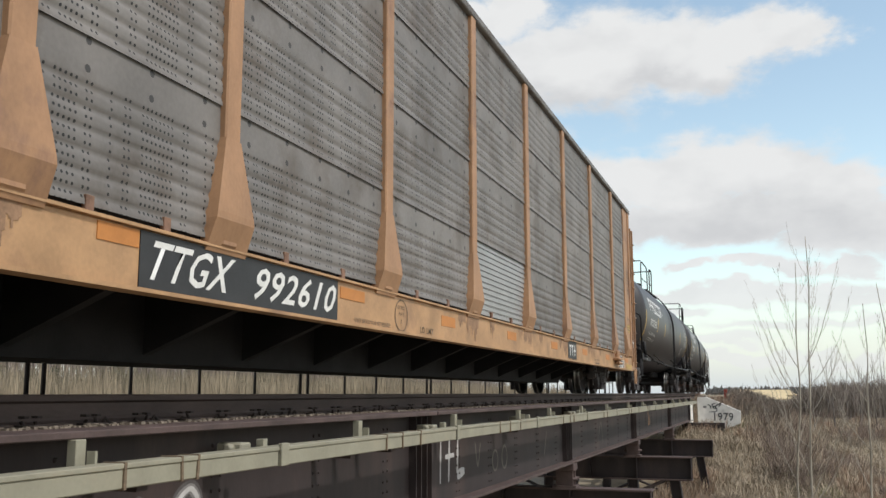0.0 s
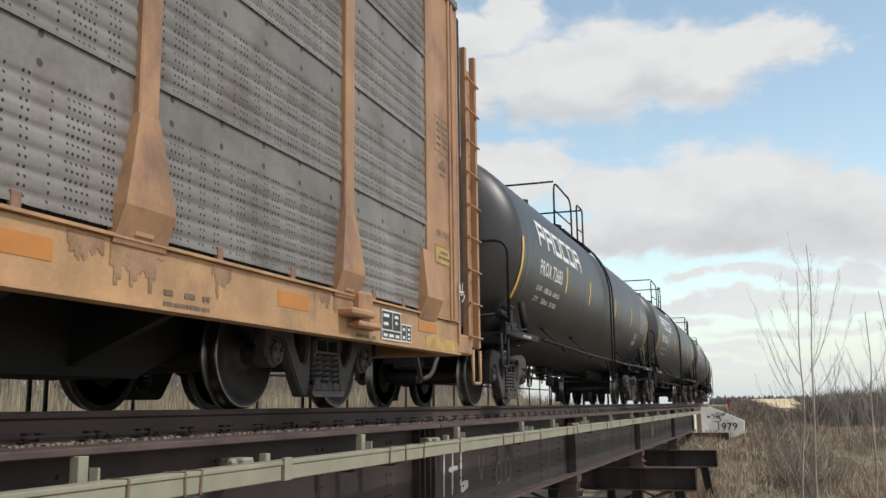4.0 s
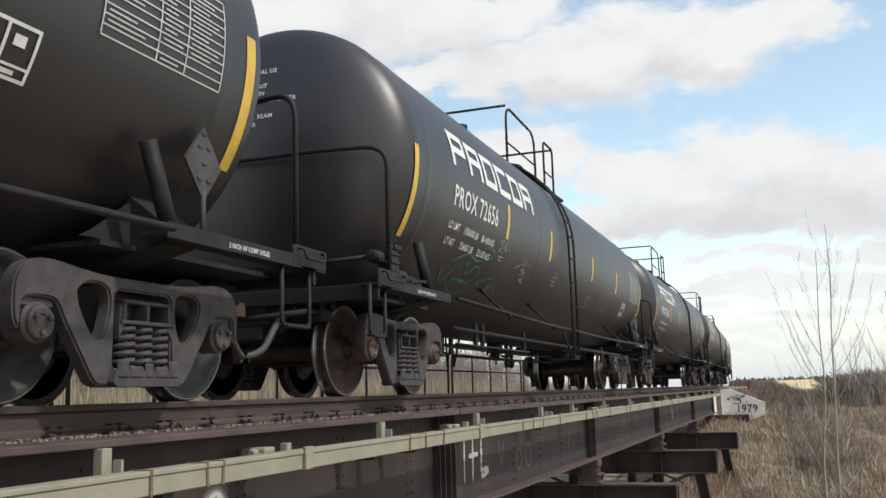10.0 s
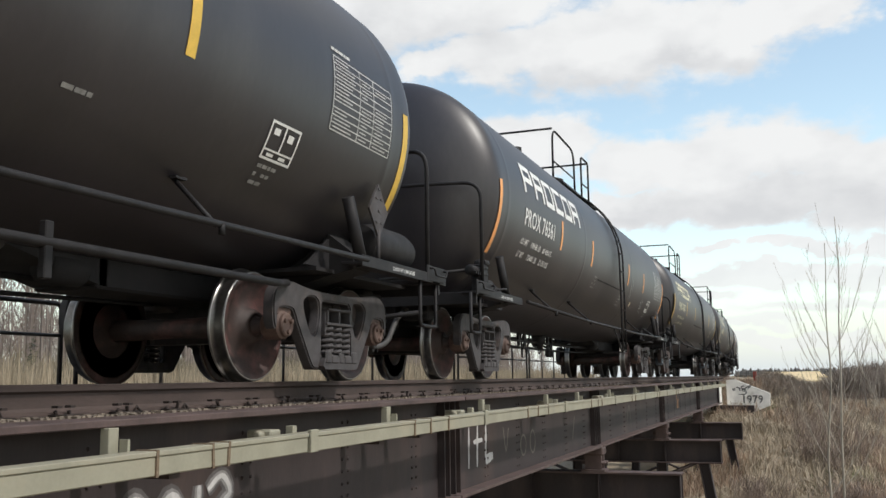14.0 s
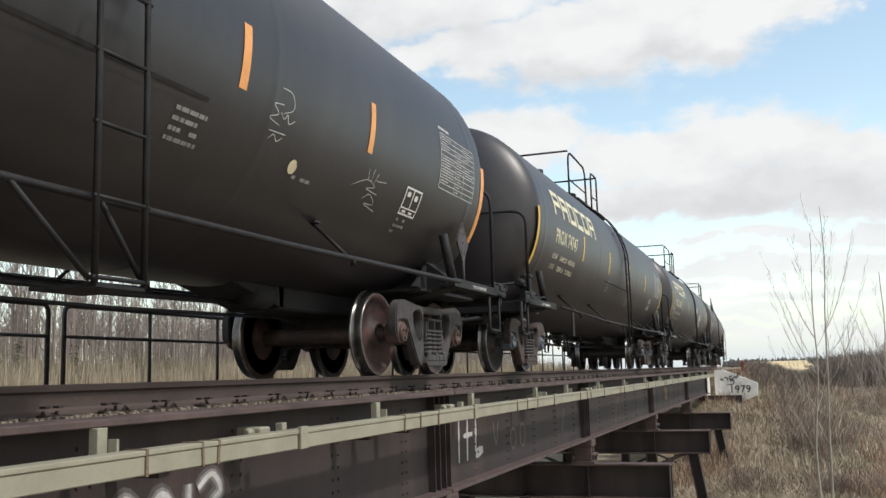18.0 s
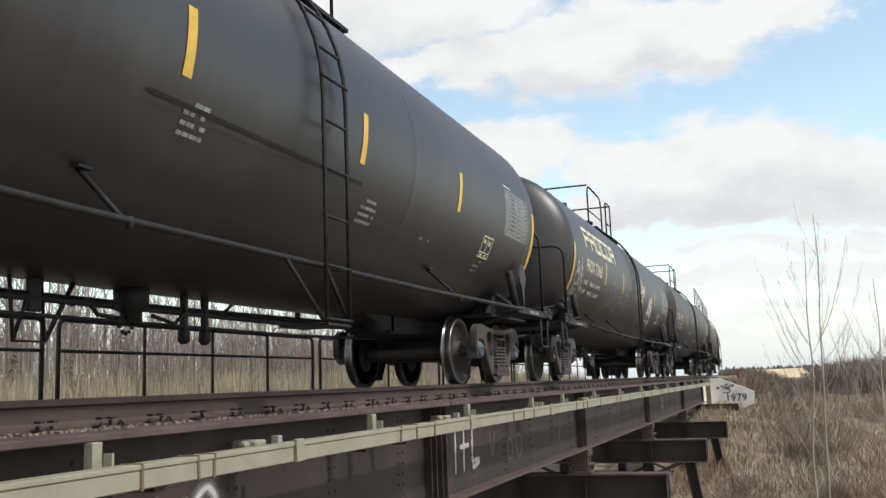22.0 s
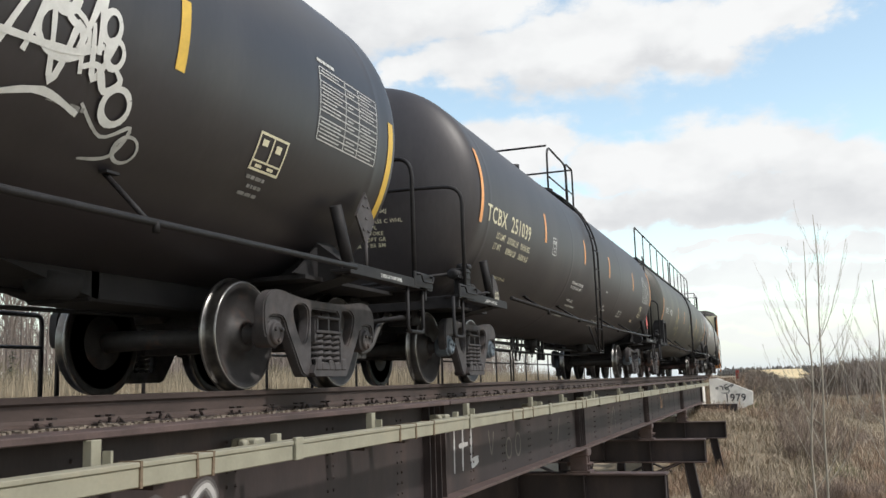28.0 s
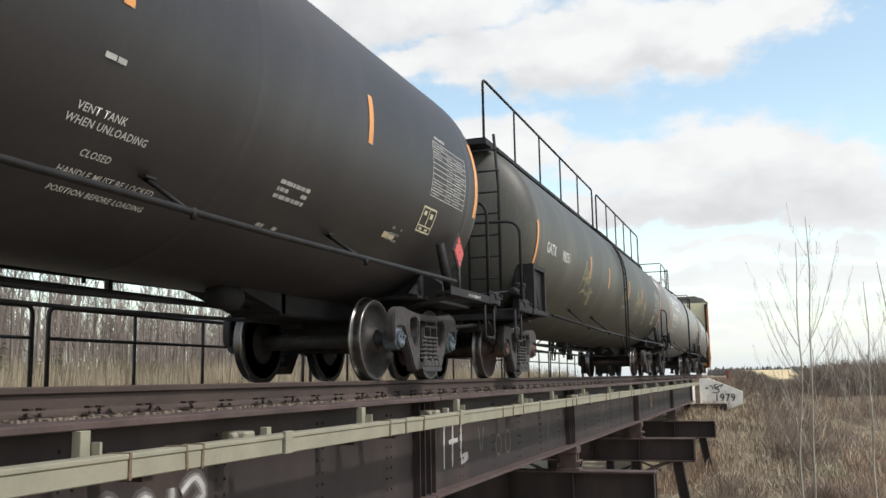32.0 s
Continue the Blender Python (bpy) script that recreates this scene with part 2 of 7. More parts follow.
ORANGE = material("autorack_paint", (0.37, 0.208, 0.112), rough=0.6, var=0.2, scale=2.6, fine=35, bump=0.08, second=(0.25, 0.14, 0.09), amount=0.35, second_scale=1.8, stretch=(1, 1, 0.7))
RUST_STAIN = material("rust_stain", (0.22, 0.125, 0.085), rough=0.8, var=0.4, scale=6, fine=50, bump=0)
GRIME = material("brown_grime", (0.29, 0.175, 0.105), rough=0.8, var=0.35, scale=5, fine=40, bump=0)
SILL = material("sill_paint", (0.43, 0.255, 0.13), rough=0.6, var=0.22, scale=2.6, fine=35, bump=0.08, second=(0.31, 0.18, 0.1), amount=0.35, second_scale=1.4)
ORANGE_NEW = material("fresh_orange_patch", (0.5, 0.2, 0.05), rough=0.6, var=0.12, scale=4)
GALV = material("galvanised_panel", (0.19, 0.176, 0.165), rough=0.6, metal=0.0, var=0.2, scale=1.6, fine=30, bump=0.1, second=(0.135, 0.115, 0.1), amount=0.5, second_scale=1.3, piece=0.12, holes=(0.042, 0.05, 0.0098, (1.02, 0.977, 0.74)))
GALV_NEW = material("new_galvanised_panel", (0.36, 0.355, 0.355), rough=0.45, metal=0.3, var=0.12, scale=2, fine=30, bump=0.1, holes=(0.045, 0.075, 0.009, None))
# near-black: the shade beneath and behind the cars' parts is in this colour
SHADE_DARK = material("underframe_dark", (0.0105, 0.0095, 0.0108), rough=0.85, var=0.5, scale=4, fine=40, bump=0.3)
WHITE = material("white_stencil", (0.72, 0.72, 0.7), rough=0.6, var=0.1, scale=12, fine=90, bump=0.02)
OLDWHITE = material("faded_stencil", (0.5, 0.5, 0.48), rough=0.7, var=0.2, scale=12, fine=90, bump=0.02)
DIM = material("worn_stencil", (0.27, 0.265, 0.255), rough=0.7, var=0.3, scale=12, fine=90, bump=0.02)
CREAM = material("cream_stencil", (0.68, 0.64, 0.46), rough=0.6, var=0.1, scale=12, fine=90, bump=0.02)
YELLOW = material("yellow_reflector", (0.68, 0.44, 0.07), rough=0.5, var=0.15, scale=8, bump=0.02)
DULL_YELLOW = material("dull_yellow_paint", (0.45, 0.3, 0.1), rough=0.7, var=0.3, scale=5, fine=40, bump=0.05)
AMBER = material("orange_reflector", (0.8, 0.36, 0.12), rough=0.5, var=0.15, scale=8, bump=0.02)
PALE = material("pale_reflector", (0.72, 0.62, 0.42), rough=0.5, var=0.15, scale=8, bump=0.02)
PLATE = material("black_plate", (0.03, 0.031, 0.033), rough=0.6, var=0.2, scale=5)
COUPLER = material("coupler_rust", (0.085, 0.042, 0.032), rough=0.8, var=0.35, scale=9, fine=70, bump=0.3)
SPIKE = material("dark_spike_iron", (0.028, 0.019, 0.016), rough=0.85, var=0.4, scale=20, fine=90, bump=0.2)
HOSE = material("rubber_hose", (0.06, 0.057, 0.055), rough=0.7, var=0.2, scale=8)
RED_CAP = material("red_bearing_cap", (0.1, 0.062, 0.05), rough=0.7, var=0.3, scale=15)
BLUE_CAP = material("blue_bearing_cap", (0.1, 0.125, 0.15), rough=0.6, var=0.35, scale=15)
PLACARD_R = material("placard_red", (0.6, 0.09, 0.08), rough=0.6, var=0.1, scale=10)


# ---- building helpers ----
def link_mesh(name, bm, mat, parent=None, label="", smooth=False, local=None):
    me = bpy.data.meshes.new(name)
    bm.to_mesh(me)
    bm.free()
    for m in (mat if isinstance(mat, (list, tuple)) else [mat]):
        me.materials.append(m)
    if smooth:
        for p in me.polygons:
            p.use_smooth = True
        me.set_sharp_from_angle(angle=radians(38))
    ob = new(name, me)
    if parent is not None:
        ob.parent = parent
    if local is not None:
        ob.matrix_basis = local
    if label:
        tagged(ob, label)
    return ob


part = link_mesh


def again(ob, local, parent=None):
    """Another piece on the same mesh."""
    o = new(ob.name.split(".")[0], ob.data)
    o.parent = parent if parent is not None else ob.parent
    o.matrix_basis = local
    if "label" in ob:
        o["label"] = ob["label"]
    return o


def thing(name, label, category, at=(0, 0, 0), group="", kind=""):
    e = new(name)
    e.location = at
    e.empty_display_size = 0.2
    return tagged(e, label, category, group, kind)


def box(bm, x0, x1, y0, y1, z0, z1, bevel=0.0, mi=0):
    vs = [bm.verts.new((x, y, z)) for x in (x0, x1) for y in (y0, y1) for z in (z0, z1)]
    fs = [bm.faces.new([vs[i] for i in q]) for q in ((0, 1, 3, 2), (4, 6, 7, 5), (0, 4, 5, 1), (2, 3, 7, 6), (0, 2, 6, 4), (1, 5, 7, 3))]
    for f in fs:
        f.material_index = mi
    if bevel:
        r = bmesh.ops.bevel(bm, geom=list({e for f in fs for e in f.edges}), offset=bevel, segments=1, affect="EDGES")
        for f in r["faces"]:
            f.material_index = mi
    return bm


def boxed(*args, **kw):
    return box(bmesh.new(), *args, **kw)


def tube(bm, pts, r, n=8, mi=0, caps=True):
    """A round bar along points."""
    pts = [Vector(p) for p in pts]
    rings = []
    up = Vector((0.31, 0.17, 0.93)).normalized()
    for i, p in enumerate(pts):
        d = (pts[min(i + 1, len(pts) - 1)] - pts[max(i - 1, 0)]).normalized()
        a = d.cross(up)
        if a.length < 1e-3:
            a = d.cross(Vector((1, 0, 0)))
        a.normalize()
        b = d.cross(a)
        rr = r[i] if isinstance(r, (list, tuple)) else r
        rings.append([bm.verts.new(p + rr * (math.cos(2 * math.pi * k / n) * a + math.sin(2 * math.pi * k / n) * b)) for k in range(n)])
    for r0, r1 in zip(rings, rings[1:]):
        for k in range(n):
            f = bm.faces.new((r0[k], r0[(k + 1) % n], r1[(k + 1) % n], r1[k]))
            f.material_index = mi
            f.smooth = True
    if caps:
        for ring in (rings[0][::-1], rings[-1]):
            f = bm.faces.new(ring)
            f.material_index = mi
    return bm


def curve_pts(corners, r=0.1, n=5):
    """A line through corners, with the inner corners rounded."""
    c = [Vector(p) for p in corners]
    out = [c[0]]
    for a, b, d in zip(c, c[1:], c[2:]):
        u, v = (a - b), (d - b)
        k = min(r, u.length * 0.45, v.length * 0.45)
        p, q = b + u.normalized() * k, b + v.normalized() * k
        for i in range(n + 1):
            s = i / n
            out.append((1 - s) ** 2 * p + 2 * s * (1 - s) * b + s * s * q)
    out.append(c[-1])
    return out


def lathe(bm, profile, n=32, axis="x", at=(0, 0, 0), mi=0):
    """Profile of (along, radius) turned round an axis; a third value picks the material of the band that follows."""
    at = Vector(at)
    rings = []
    for p in profile:
        u, r = p[0], p[1]
        ring = []
        for k in range(n):
            c, s = r * math.cos(2 * math.pi * k / n), r * math.sin(2 * math.pi * k / n)
            v = {"x": (u, c, s), "y": (s, u, c), "z": (c, s, u)}[axis]
            ring.append(bm.verts.new(at + Vector(v)))
        rings.append(ring)
    for i, (r0, r1) in enumerate(zip(rings, rings[1:])):
        for k in range(n):
            f = bm.faces.new((r0[k], r0[(k + 1) % n], r1[(k + 1) % n], r1[k]))
            f.smooth = True
            f.material_index = profile[i][2] if len(profile[i]) > 2 else mi
    for ring, p in ((rings[0][::-1], profile[0]), (rings[-1], profile[-1])):
        if p[1] > 1e-4:
            bm.faces.new(ring).material_index = mi
    return bm


def extrude_outline(bm, outline, x0, x1, mi=0):
    """A flat outline in (y, z) given thickness along x. Convex or simple."""
    a = [bm.verts.new((x0, y, z)) for y, z in outline]
    b = [bm.verts.new((x1, y, z)) for y, z in outline]
    n = len(a)
    fs = [bm.faces.new(a[::-1]), bm.faces.new(b)]
    for i in range(n):
        fs.append(bm.faces.new((a[i], a[(i + 1) % n], b[(i + 1) % n], b[i])))
    for f in fs:
        f.material_index = mi
    return bm


LETTERS = {}


def text_mesh(body, size, width=None, slant=0.0):
    """Lettering as a flat mesh in (u, v), centred on u, standing on v = 0."""
    if body not in LETTERS:
        cu = bpy.data.curves.new("lettering", "FONT")
        cu.body, cu.size, cu.align_x, cu.resolution_u, cu.offset, cu.space_character = body, 1.0, "CENTER", 2, 0.014, 1.08
        ob = bpy.data.objects.new("lettering", cu)
        LETTERS[body] = bpy.data.meshes.new_from_object(ob)
        bpy.data.objects.remove(ob)
        bpy.data.curves.remove(cu)
    bm = bmesh.new()
    bm.from_mesh(LETTERS[body])
    w = max(v.co.x for v in bm.verts) - min(v.co.x for v in bm.verts)
    for v in bm.verts:
        v.co.x *= width / w if width else size
        v.co.y *= size
        v.co.x += slant * v.co.y
    return bm


def flat(quads):
    """A flat mesh of rectangles (u0, u1, v0, v1)."""
    bm = bmesh.new()
    for u0, u1, v0, v1 in quads:
        bm.faces.new([bm.verts.new((u, v, 0)) for u, v in ((u0, v0), (u1, v0), (u1, v1), (u0, v1))])
    return bm


def wrap_on_tank(bm, y0, z0, R, zc, side=1, lift=0.004):
    """Bends a flat sheet (u along the car as read from the side, v up) on to the tank's shell at height z0."""
    vs = [v.co.y for v in bm.verts]
    lo, hi = min(vs), max(vs)
    k = lo
    while k < hi:
        k += 0.07
        geom = bm.verts[:] + bm.edges[:] + bm.faces[:]
        bmesh.ops.bisect_plane(bm, geom=geom, plane_co=(0, k, 0), plane_no=(0, 1, 0))
    a0 = math.asin(max(-1, min(1, (z0 - 0.02 - zc) / R)))
    for v in bm.verts:
        a = a0 + v.co.y / R
        # seen from +x the reading direction runs towards +y
        h = R + lift + v.co.z
        v.co = Vector((side * h * math.cos(a), y0 + side * v.co.x, zc + h * math.sin(a)))
    return bm


def on_wall(bm, y0, z0, x, side=1):
    for v in bm.verts:
        v.co = Vector((x + side * v.co.z, y0 + side * v.co.x, z0 + v.co.y))
    return bm


# ---- rolling stock ----
def wheelset_mesh():
    bm = bmesh.new()
    lathe(bm, [(-1.0, 0.07), (-0.82, 0.07), (-0.8, 0.085), (-0.5, 0.095), (0, 0.08), (0.5, 0.095), (0.8, 0.085), (0.82, 0.07), (1.0, 0.07)], 16)
    for s in (1, -1):
        pr = [(0.66, 0.41), (0.652, 0.455), (0.658, 0.478, 1), (0.672, 0.486, 1), (0.684, 0.476, 2), (0.692, 0.462, 2), (0.72, 0.4585, 2), (0.775, 0.4545, 2), (0.788, 0.448, 1), (0.79, 0.444, 1), (0.79, 0.437), (0.786, 0.4), (0.755, 0.375), (0.70, 0.25), (0.735, 0.15), (0.80, 0.135), (0.803, 0.1)]
        back = [(0.66, 0.41), (0.68, 0.385), (0.665, 0.25), (0.62, 0.15), (0.62, 0.1)]
        lathe(bm, [(s * p[0], *p[1:]) for p in pr], 44)
        lathe(bm, [(s * p[0], *p[1:]) for p in back], 44)
    bmesh.ops.recalc_face_normals(bm, faces=bm.faces[:])
    return bm


FRAME_EDGE = [(0.0, 0.775), (0.35, 0.775), (0.58, 0.797), (0.78, 0.825), (0.93, 0.82), (1.04, 0.77), (1.09, 0.68), (1.09, 0.5), (1.06, 0.42), (1.03, 0.42), (1.025, 0.56), (0.99, 0.6), (0.80, 0.6), (0.755, 0.57), (0.7, 0.47), (0.57, 0.29), (0.46, 0.13), (0.4, 0.1), (0.0, 0.1)]
FRAME_WINDOW = [(0.325, 0.62), (0.34, 0.69), (0.4, 0.722), (0.53, 0.718), (0.6, 0.67), (0.59, 0.6), (0.54, 0.5), (0.47, 0.405), (0.42, 0.385), (0.37, 0.42), (0.335, 0.53)]
FRAME_POCKET = [(0.0, 0.695), (0.24, 0.695), (0.275, 0.665), (0.285, 0.24), (0.25, 0.2), (0.0, 0.195)]


def rounded(pts, rounds=2, keep=0.24):
    """A closed outline with its corners cut and cut again, save those on the middle line."""
    for _ in range(rounds):
        out = []
        for i, (y, z) in enumerate(pts):
            if abs(y) < 1e-6:
                out.append((y, z))
                continue
            for oy, oz in (pts[i - 1], pts[(i + 1) % len(pts)]):
                out.append((y + (oy - y) * keep, z + (oz - z) * keep))
        pts = out
    return pts


def side_frame_mesh(s):
    """A cast side frame: one plate with two tear-drop windows and the spring pocket cut through it."""
    bm = bmesh.new()

    def ring(pts):
        vs = [bm.verts.new((s * 0.985, y, z)) for y, z in pts]
        return [bm.edges.new((vs[i], vs[(i + 1) % len(vs)])) for i in range(len(vs))]

    def mirrored(pts):
        return pts + [(-y, z) for y, z in reversed(pts) if y > 1e-6]
    edges = ring(rounded(mirrored(FRAME_EDGE), 1)) + ring(rounded(FRAME_WINDOW, 1, 0.2)) + ring(rounded([(-y, z) for y, z in FRAME_WINDOW], 1, 0.2)) + ring(mirrored(FRAME_POCKET))
    bmesh.ops.triangle_fill(bm, edges=edges, use_beauty=True, use_dissolve=False)
    out = bmesh.ops.extrude_face_region(bm, geom=bm.faces[:])
    bmesh.ops.translate(bm, verts=[g for g in out["geom"] if isinstance(g, bmesh.types.BMVert)], vec=(s * 0.105, 0, 0))
    bmesh.ops.recalc_face_normals(bm, faces=bm.faces[:])
    rim = [e for e in bm.edges if e.calc_face_angle(0.0) > 1.0 and abs(e.verts[0].co.x - e.verts[1].co.x) < 1e-4]
    bmesh.ops.bevel(bm, geom=rim, offset=0.014, segments=2, affect="EDGES")
    # spring seat with its lip, and the flared bottom
    extrude_outline(bm, [(-0.34, 0.13), (-0.3, 0.1), (0.3, 0.1), (0.34, 0.13), (0.31, 0.2), (-0.31, 0.2)], s * 0.93, s * 1.14)
    for y0, y1, z1 in ((-0.3, -0.2, 0.26), (-0.19, -0.06, 0.225), (-0.04, 0.04, 0.245), (0.06, 0.19, 0.225), (0.2, 0.3, 0.26)):   # lugs that hold the springs in
        box(bm, s * 1.12, s * 1.15, y0, y1, 0.15, z1, 0.012)
    bmesh.ops.recalc_face_normals(bm, faces=bm.faces[:])
    return bm


def spring_mesh():
    pts = []
    for i in range(57):
        a = 2 * math.pi * i / 10
        pts.append((0.064 * math.cos(a), 0.064 * math.sin(a), 0.212 + 0.275 * i / 56))
    bm = tube(bmesh.new(), pts, 0.0188, 6)
    lathe(bm, [(0.2, 0.03), (0.49, 0.03)], 8, "z")
    return bm


def cap_mesh(s):
    bm = bmesh.new()
    lathe(bm, [(s * 0.9, 0.1), (s * 0.92, 0.118), (s * 1.06, 0.118), (s * 1.075, 0.1), (s * 1.098, 0.096), (s * 1.106, 0.085), (s * 1.104, 0.05), (s * 1.096, 0.04), (s * 1.096, 0.01)], 22)
    box(bm, min(s * 0.95, s * 1.06), max(s * 0.95, s * 1.06), -0.13, 0.13, 0.085, 0.145, 0.01)
    for k in range(3):
        a = 2 * math.pi * k / 3 + 0.5
        lathe(bm, [(s * 1.09, 0.02), (s * 1.122, 0.02), (s * 1.126, 0.008)], 6, "x", (0, 0.06 * math.cos(a), 0.06 * math.sin(a)))
    bmesh.ops.recalc_face_normals(bm, faces=bm.faces[:])
    return bm


def bolster_mesh():
    bm = bmesh.new()
    extrude_outline(bm, [(-0.22, 0.5), (-0.2, 0.74), (0.2, 0.74), (0.22, 0.5), (0.14, 0.36), (-0.14, 0.36)], -0.93, 0.93)
    box(bm, -1.0, 1.0, -0.14, 0.14, 0.54, 0.62)
    box(bm, -0.75, 0.75, -0.62, -0.52, 0.42, 0.52)
    box(bm, -0.75, 0.75, 0.52, 0.62, 0.42, 0.52)
    for s in (1, -1):
        for k in (1, -1):   # brake shoes against the treads
            box(bm, s * 0.64, s * 0.76, k * 0.36 - 0.03, k * 0.36 + 0.03, 0.35, 0.6)
        lathe(bm, [(s * 0.45, 0.075), (s * 0.93, 0.075)], 10, "x", (0, 0.3 * s, 0.72))
    bmesh.ops.recalc_face_normals(bm, faces=bm.faces[:])
    return bm


def bolster_end_mesh(s):
    """The bolster's cast end with its two windows, over the springs."""
    bm = bmesh.new()
    for z0, z1, w in ((0.485, 0.512, 0.255), (0.615, 0.638, 0.23)):
        box(bm, s * 0.94, s * 1.13, -w, w, z0, z1, 0.006)
    for y in (-0.235, -0.015, 0.205):
        box(bm, s * 0.94, s * 1.12, y, y + 0.03, 0.512, 0.615)
    box(bm, s * 0.93, s * 0.96, -0.235, 0.235, 0.512, 0.615)
    for k in (1, -1):   # friction wedges either side
        extrude_outline(bm, [(k * 0.262, 0.4), (k * 0.262, 0.6), (k * 0.225, 0.6), (k * 0.2, 0.5)], s * 1.0, s * 1.11)
    bmesh.ops.recalc_face_normals(bm, faces=bm.faces[:])
    return bm


WHEELSETS = []
SHARED = {}


def shared(key, maker, mat, smooth=False):
    if key not in SHARED:
        me = bpy.data.meshes.new(key)
        bm = maker()
        bm.to_mesh(me)
        bm.free()
        for m in (mat if isinstance(mat, (list, tuple)) else [mat]):
            me.materials.append(m)
        if smooth:
            for p in me.polygons:
                p.use_smooth = True
            me.set_sharp_from_angle(angle=radians(35))
        SHARED[key] = me
    return SHARED[key]


def child(name, me, parent, local=None, label=""):
    o = new(name, me)
    o.parent = parent
    if local is not None:
        o.matrix_basis = local
    if label:
        tagged(o, label)
    return o


def truck(car, y, cap_mat, cap_name):
    """A four-wheel freight truck under a car: bolster, side frames, springs, bearing caps, two wheelsets."""
    t = child("truck", shared("bolster", bolster_mesh, TRUCK_STEEL), car, pose(0, y, 0), "dark grimy cast-steel freight truck")
    rusty, brown = cap_name == "red", cap_name == "rusty_blue"
    for s in (1, -1):
        child("side_frame", shared("side_frame%d%d" % (s, brown), lambda: side_frame_mesh(s), TRUCK_RUST if brown else TRUCK_STEEL, True), t)
        child("bolster_end", shared("bolster_end%d" % s, lambda: bolster_end_mesh(s), TRUCK_STEEL), t)
        for k in (-0.165, 0.0, 0.165):
            child("spring", shared("spring", spring_mesh, TRUCK_STEEL, True), t, pose(s * 1.055, k, 0))
        for k in (-0.889, 0.889):
            child("bearing_cap", shared("cap%d%s" % (s, cap_name), lambda: cap_mesh(s), cap_mat, True), t, pose(0, k, 0.457))
    for k in (-0.889, 0.889):
        w = child("wheelset", shared("wheelset%d" % rusty, wheelset_mesh, [WHEEL_RUST if rusty else WHEEL_STEEL, TREAD, DARK_TREAD]), t, pose(0, k, 0.457), "steel wheelset with bright worn treads")
        WHEELSETS.append((w, k))
    return t


def coupler_mesh(s):
    bm = bmesh.new()
    box(bm, -0.07, 0.07, s * -0.75, s * -0.12, 0.78, 0.92, 0.01)
    box(bm, -0.16, 0.1, s * -0.2, s * 0.02, 0.72, 0.98, 0.03)
    box(bm, 0.02, 0.17, s * -0.12, s * 0.1, 0.73, 0.97, 0.03)
    for z in (0.77, 0.87):   # lugs of the knuckle
        box(bm, 0.1, 0.2, s * -0.16, s * -0.02, z, z + 0.06, 0.012)
    lathe(bm, [(0.66, 0.03), (1.02, 0.03)], 8, "z", (0.12, s * -0.05, 0))
    bmesh.ops.recalc_face_normals(bm, faces=bm.faces[:])
    return bm


def hose_mesh(s):
    """The brake hose: a hanging curve from the car's end to the glad hand between the couplers."""
    bm = tube(bmesh.new(), curve_pts([(0.5, s * -0.75, 0.84), (0.52, s * -0.45, 0.72), (0.5, s * -0.22, 0.42), (0.42, s * 0.02, 0.36)], 0.22, 6), 0.032, 8)
    lathe(bm, [(s * -0.86, 0.03), (s * -0.78, 0.045), (s * -0.72, 0.04)], 8, "y", (0.5, 0, 0.845))
    box(bm, 0.37, 0.46, min(s * -0.06, s * 0.07), max(s * -0.06, s * 0.07), 0.31, 0.41, 0.015)
    bmesh.ops.recalc_face_normals(bm, faces=bm.faces[:])
    return bm


def shell_mesh(R, zc, half, head):
    front = half + 0.3
    pr = []
    n = 12
    for i in range(n + 1):
        a = math.pi / 2 * i / n
        pr.append((-front - head * math.cos(a), max(R * math.sin(a), 0.001)))
    pr.append((-front + 0.1, R))
    # weld seams stand a little proud
    for y in (-front + 0.35, -half * 0.34, half * 0.34, half - 0.25):
        pr += [(y - 0.12, R), (y - 0.04, R), (y - 0.015, R + 0.003), (y + 0.015, R + 0.003), (y + 0.04, R), (y + 0.12, R)]
    pr.append((half, R))
    for i in range(n + 1):
        a = math.pi / 2 * (n - i) / n
        pr.append((half + 0.12 + head * math.cos(a), max(R * math.sin(a), 0.001)))
    bm = lathe(bmesh.new(), pr, 72, "y", (0, 0, zc))
    bmesh.ops.recalc_face_normals(bm, faces=bm.faces[:])
    return bm


def on_tank(name, bm, mat, car, y0, z0, R, zc, label="", lift=0.004):
    return part(name, wrap_on_tank(bm, y0, z0, R, zc, 1, lift), mat, car, label)


def bars(rows, w, h, gap, rnd, fill=0.8):
    """Lines of unreadable small print as plain bars."""
    q = []
    for r in range(rows):
        u = -w / 2
        while u < w / 2 - 0.02:
            l = min(rnd.uniform(0.6, 2.2) * h * 1.4, w / 2 - u)
            if rnd.random() < fill:
                q.append((u, u + l, -r * (h + gap), -r * (h + gap) + h))
            u += l + 0.35 * h
    return flat(q)


def data_panel_quads(w, h, rows=9, fill=0.85, rnd=random):
    q = []
    for i in range(rows + 1):
        v = h * i / rows
        q.append((-w / 2, w / 2, v - 0.005, v + 0.005))
    for c in (0, 0.42, 0.66, 1.0):
        u = -w / 2 + w * c
        q.append((u - 0.006, u + 0.006, 0.007, h - 0.007))
    for i in range(rows):
        for a, b in ((0.03, 0.39), (0.45, 0.63), (0.69, 0.97)):
            if rnd.random() < fill:
                b = a + (b - a) * rnd.uniform(0.5, 0.95)
                q.append((-w / 2 + w * a, -w / 2 + w * b, h * (i + 0.41) / rows, h * (i + 0.58) / rows))
    return q


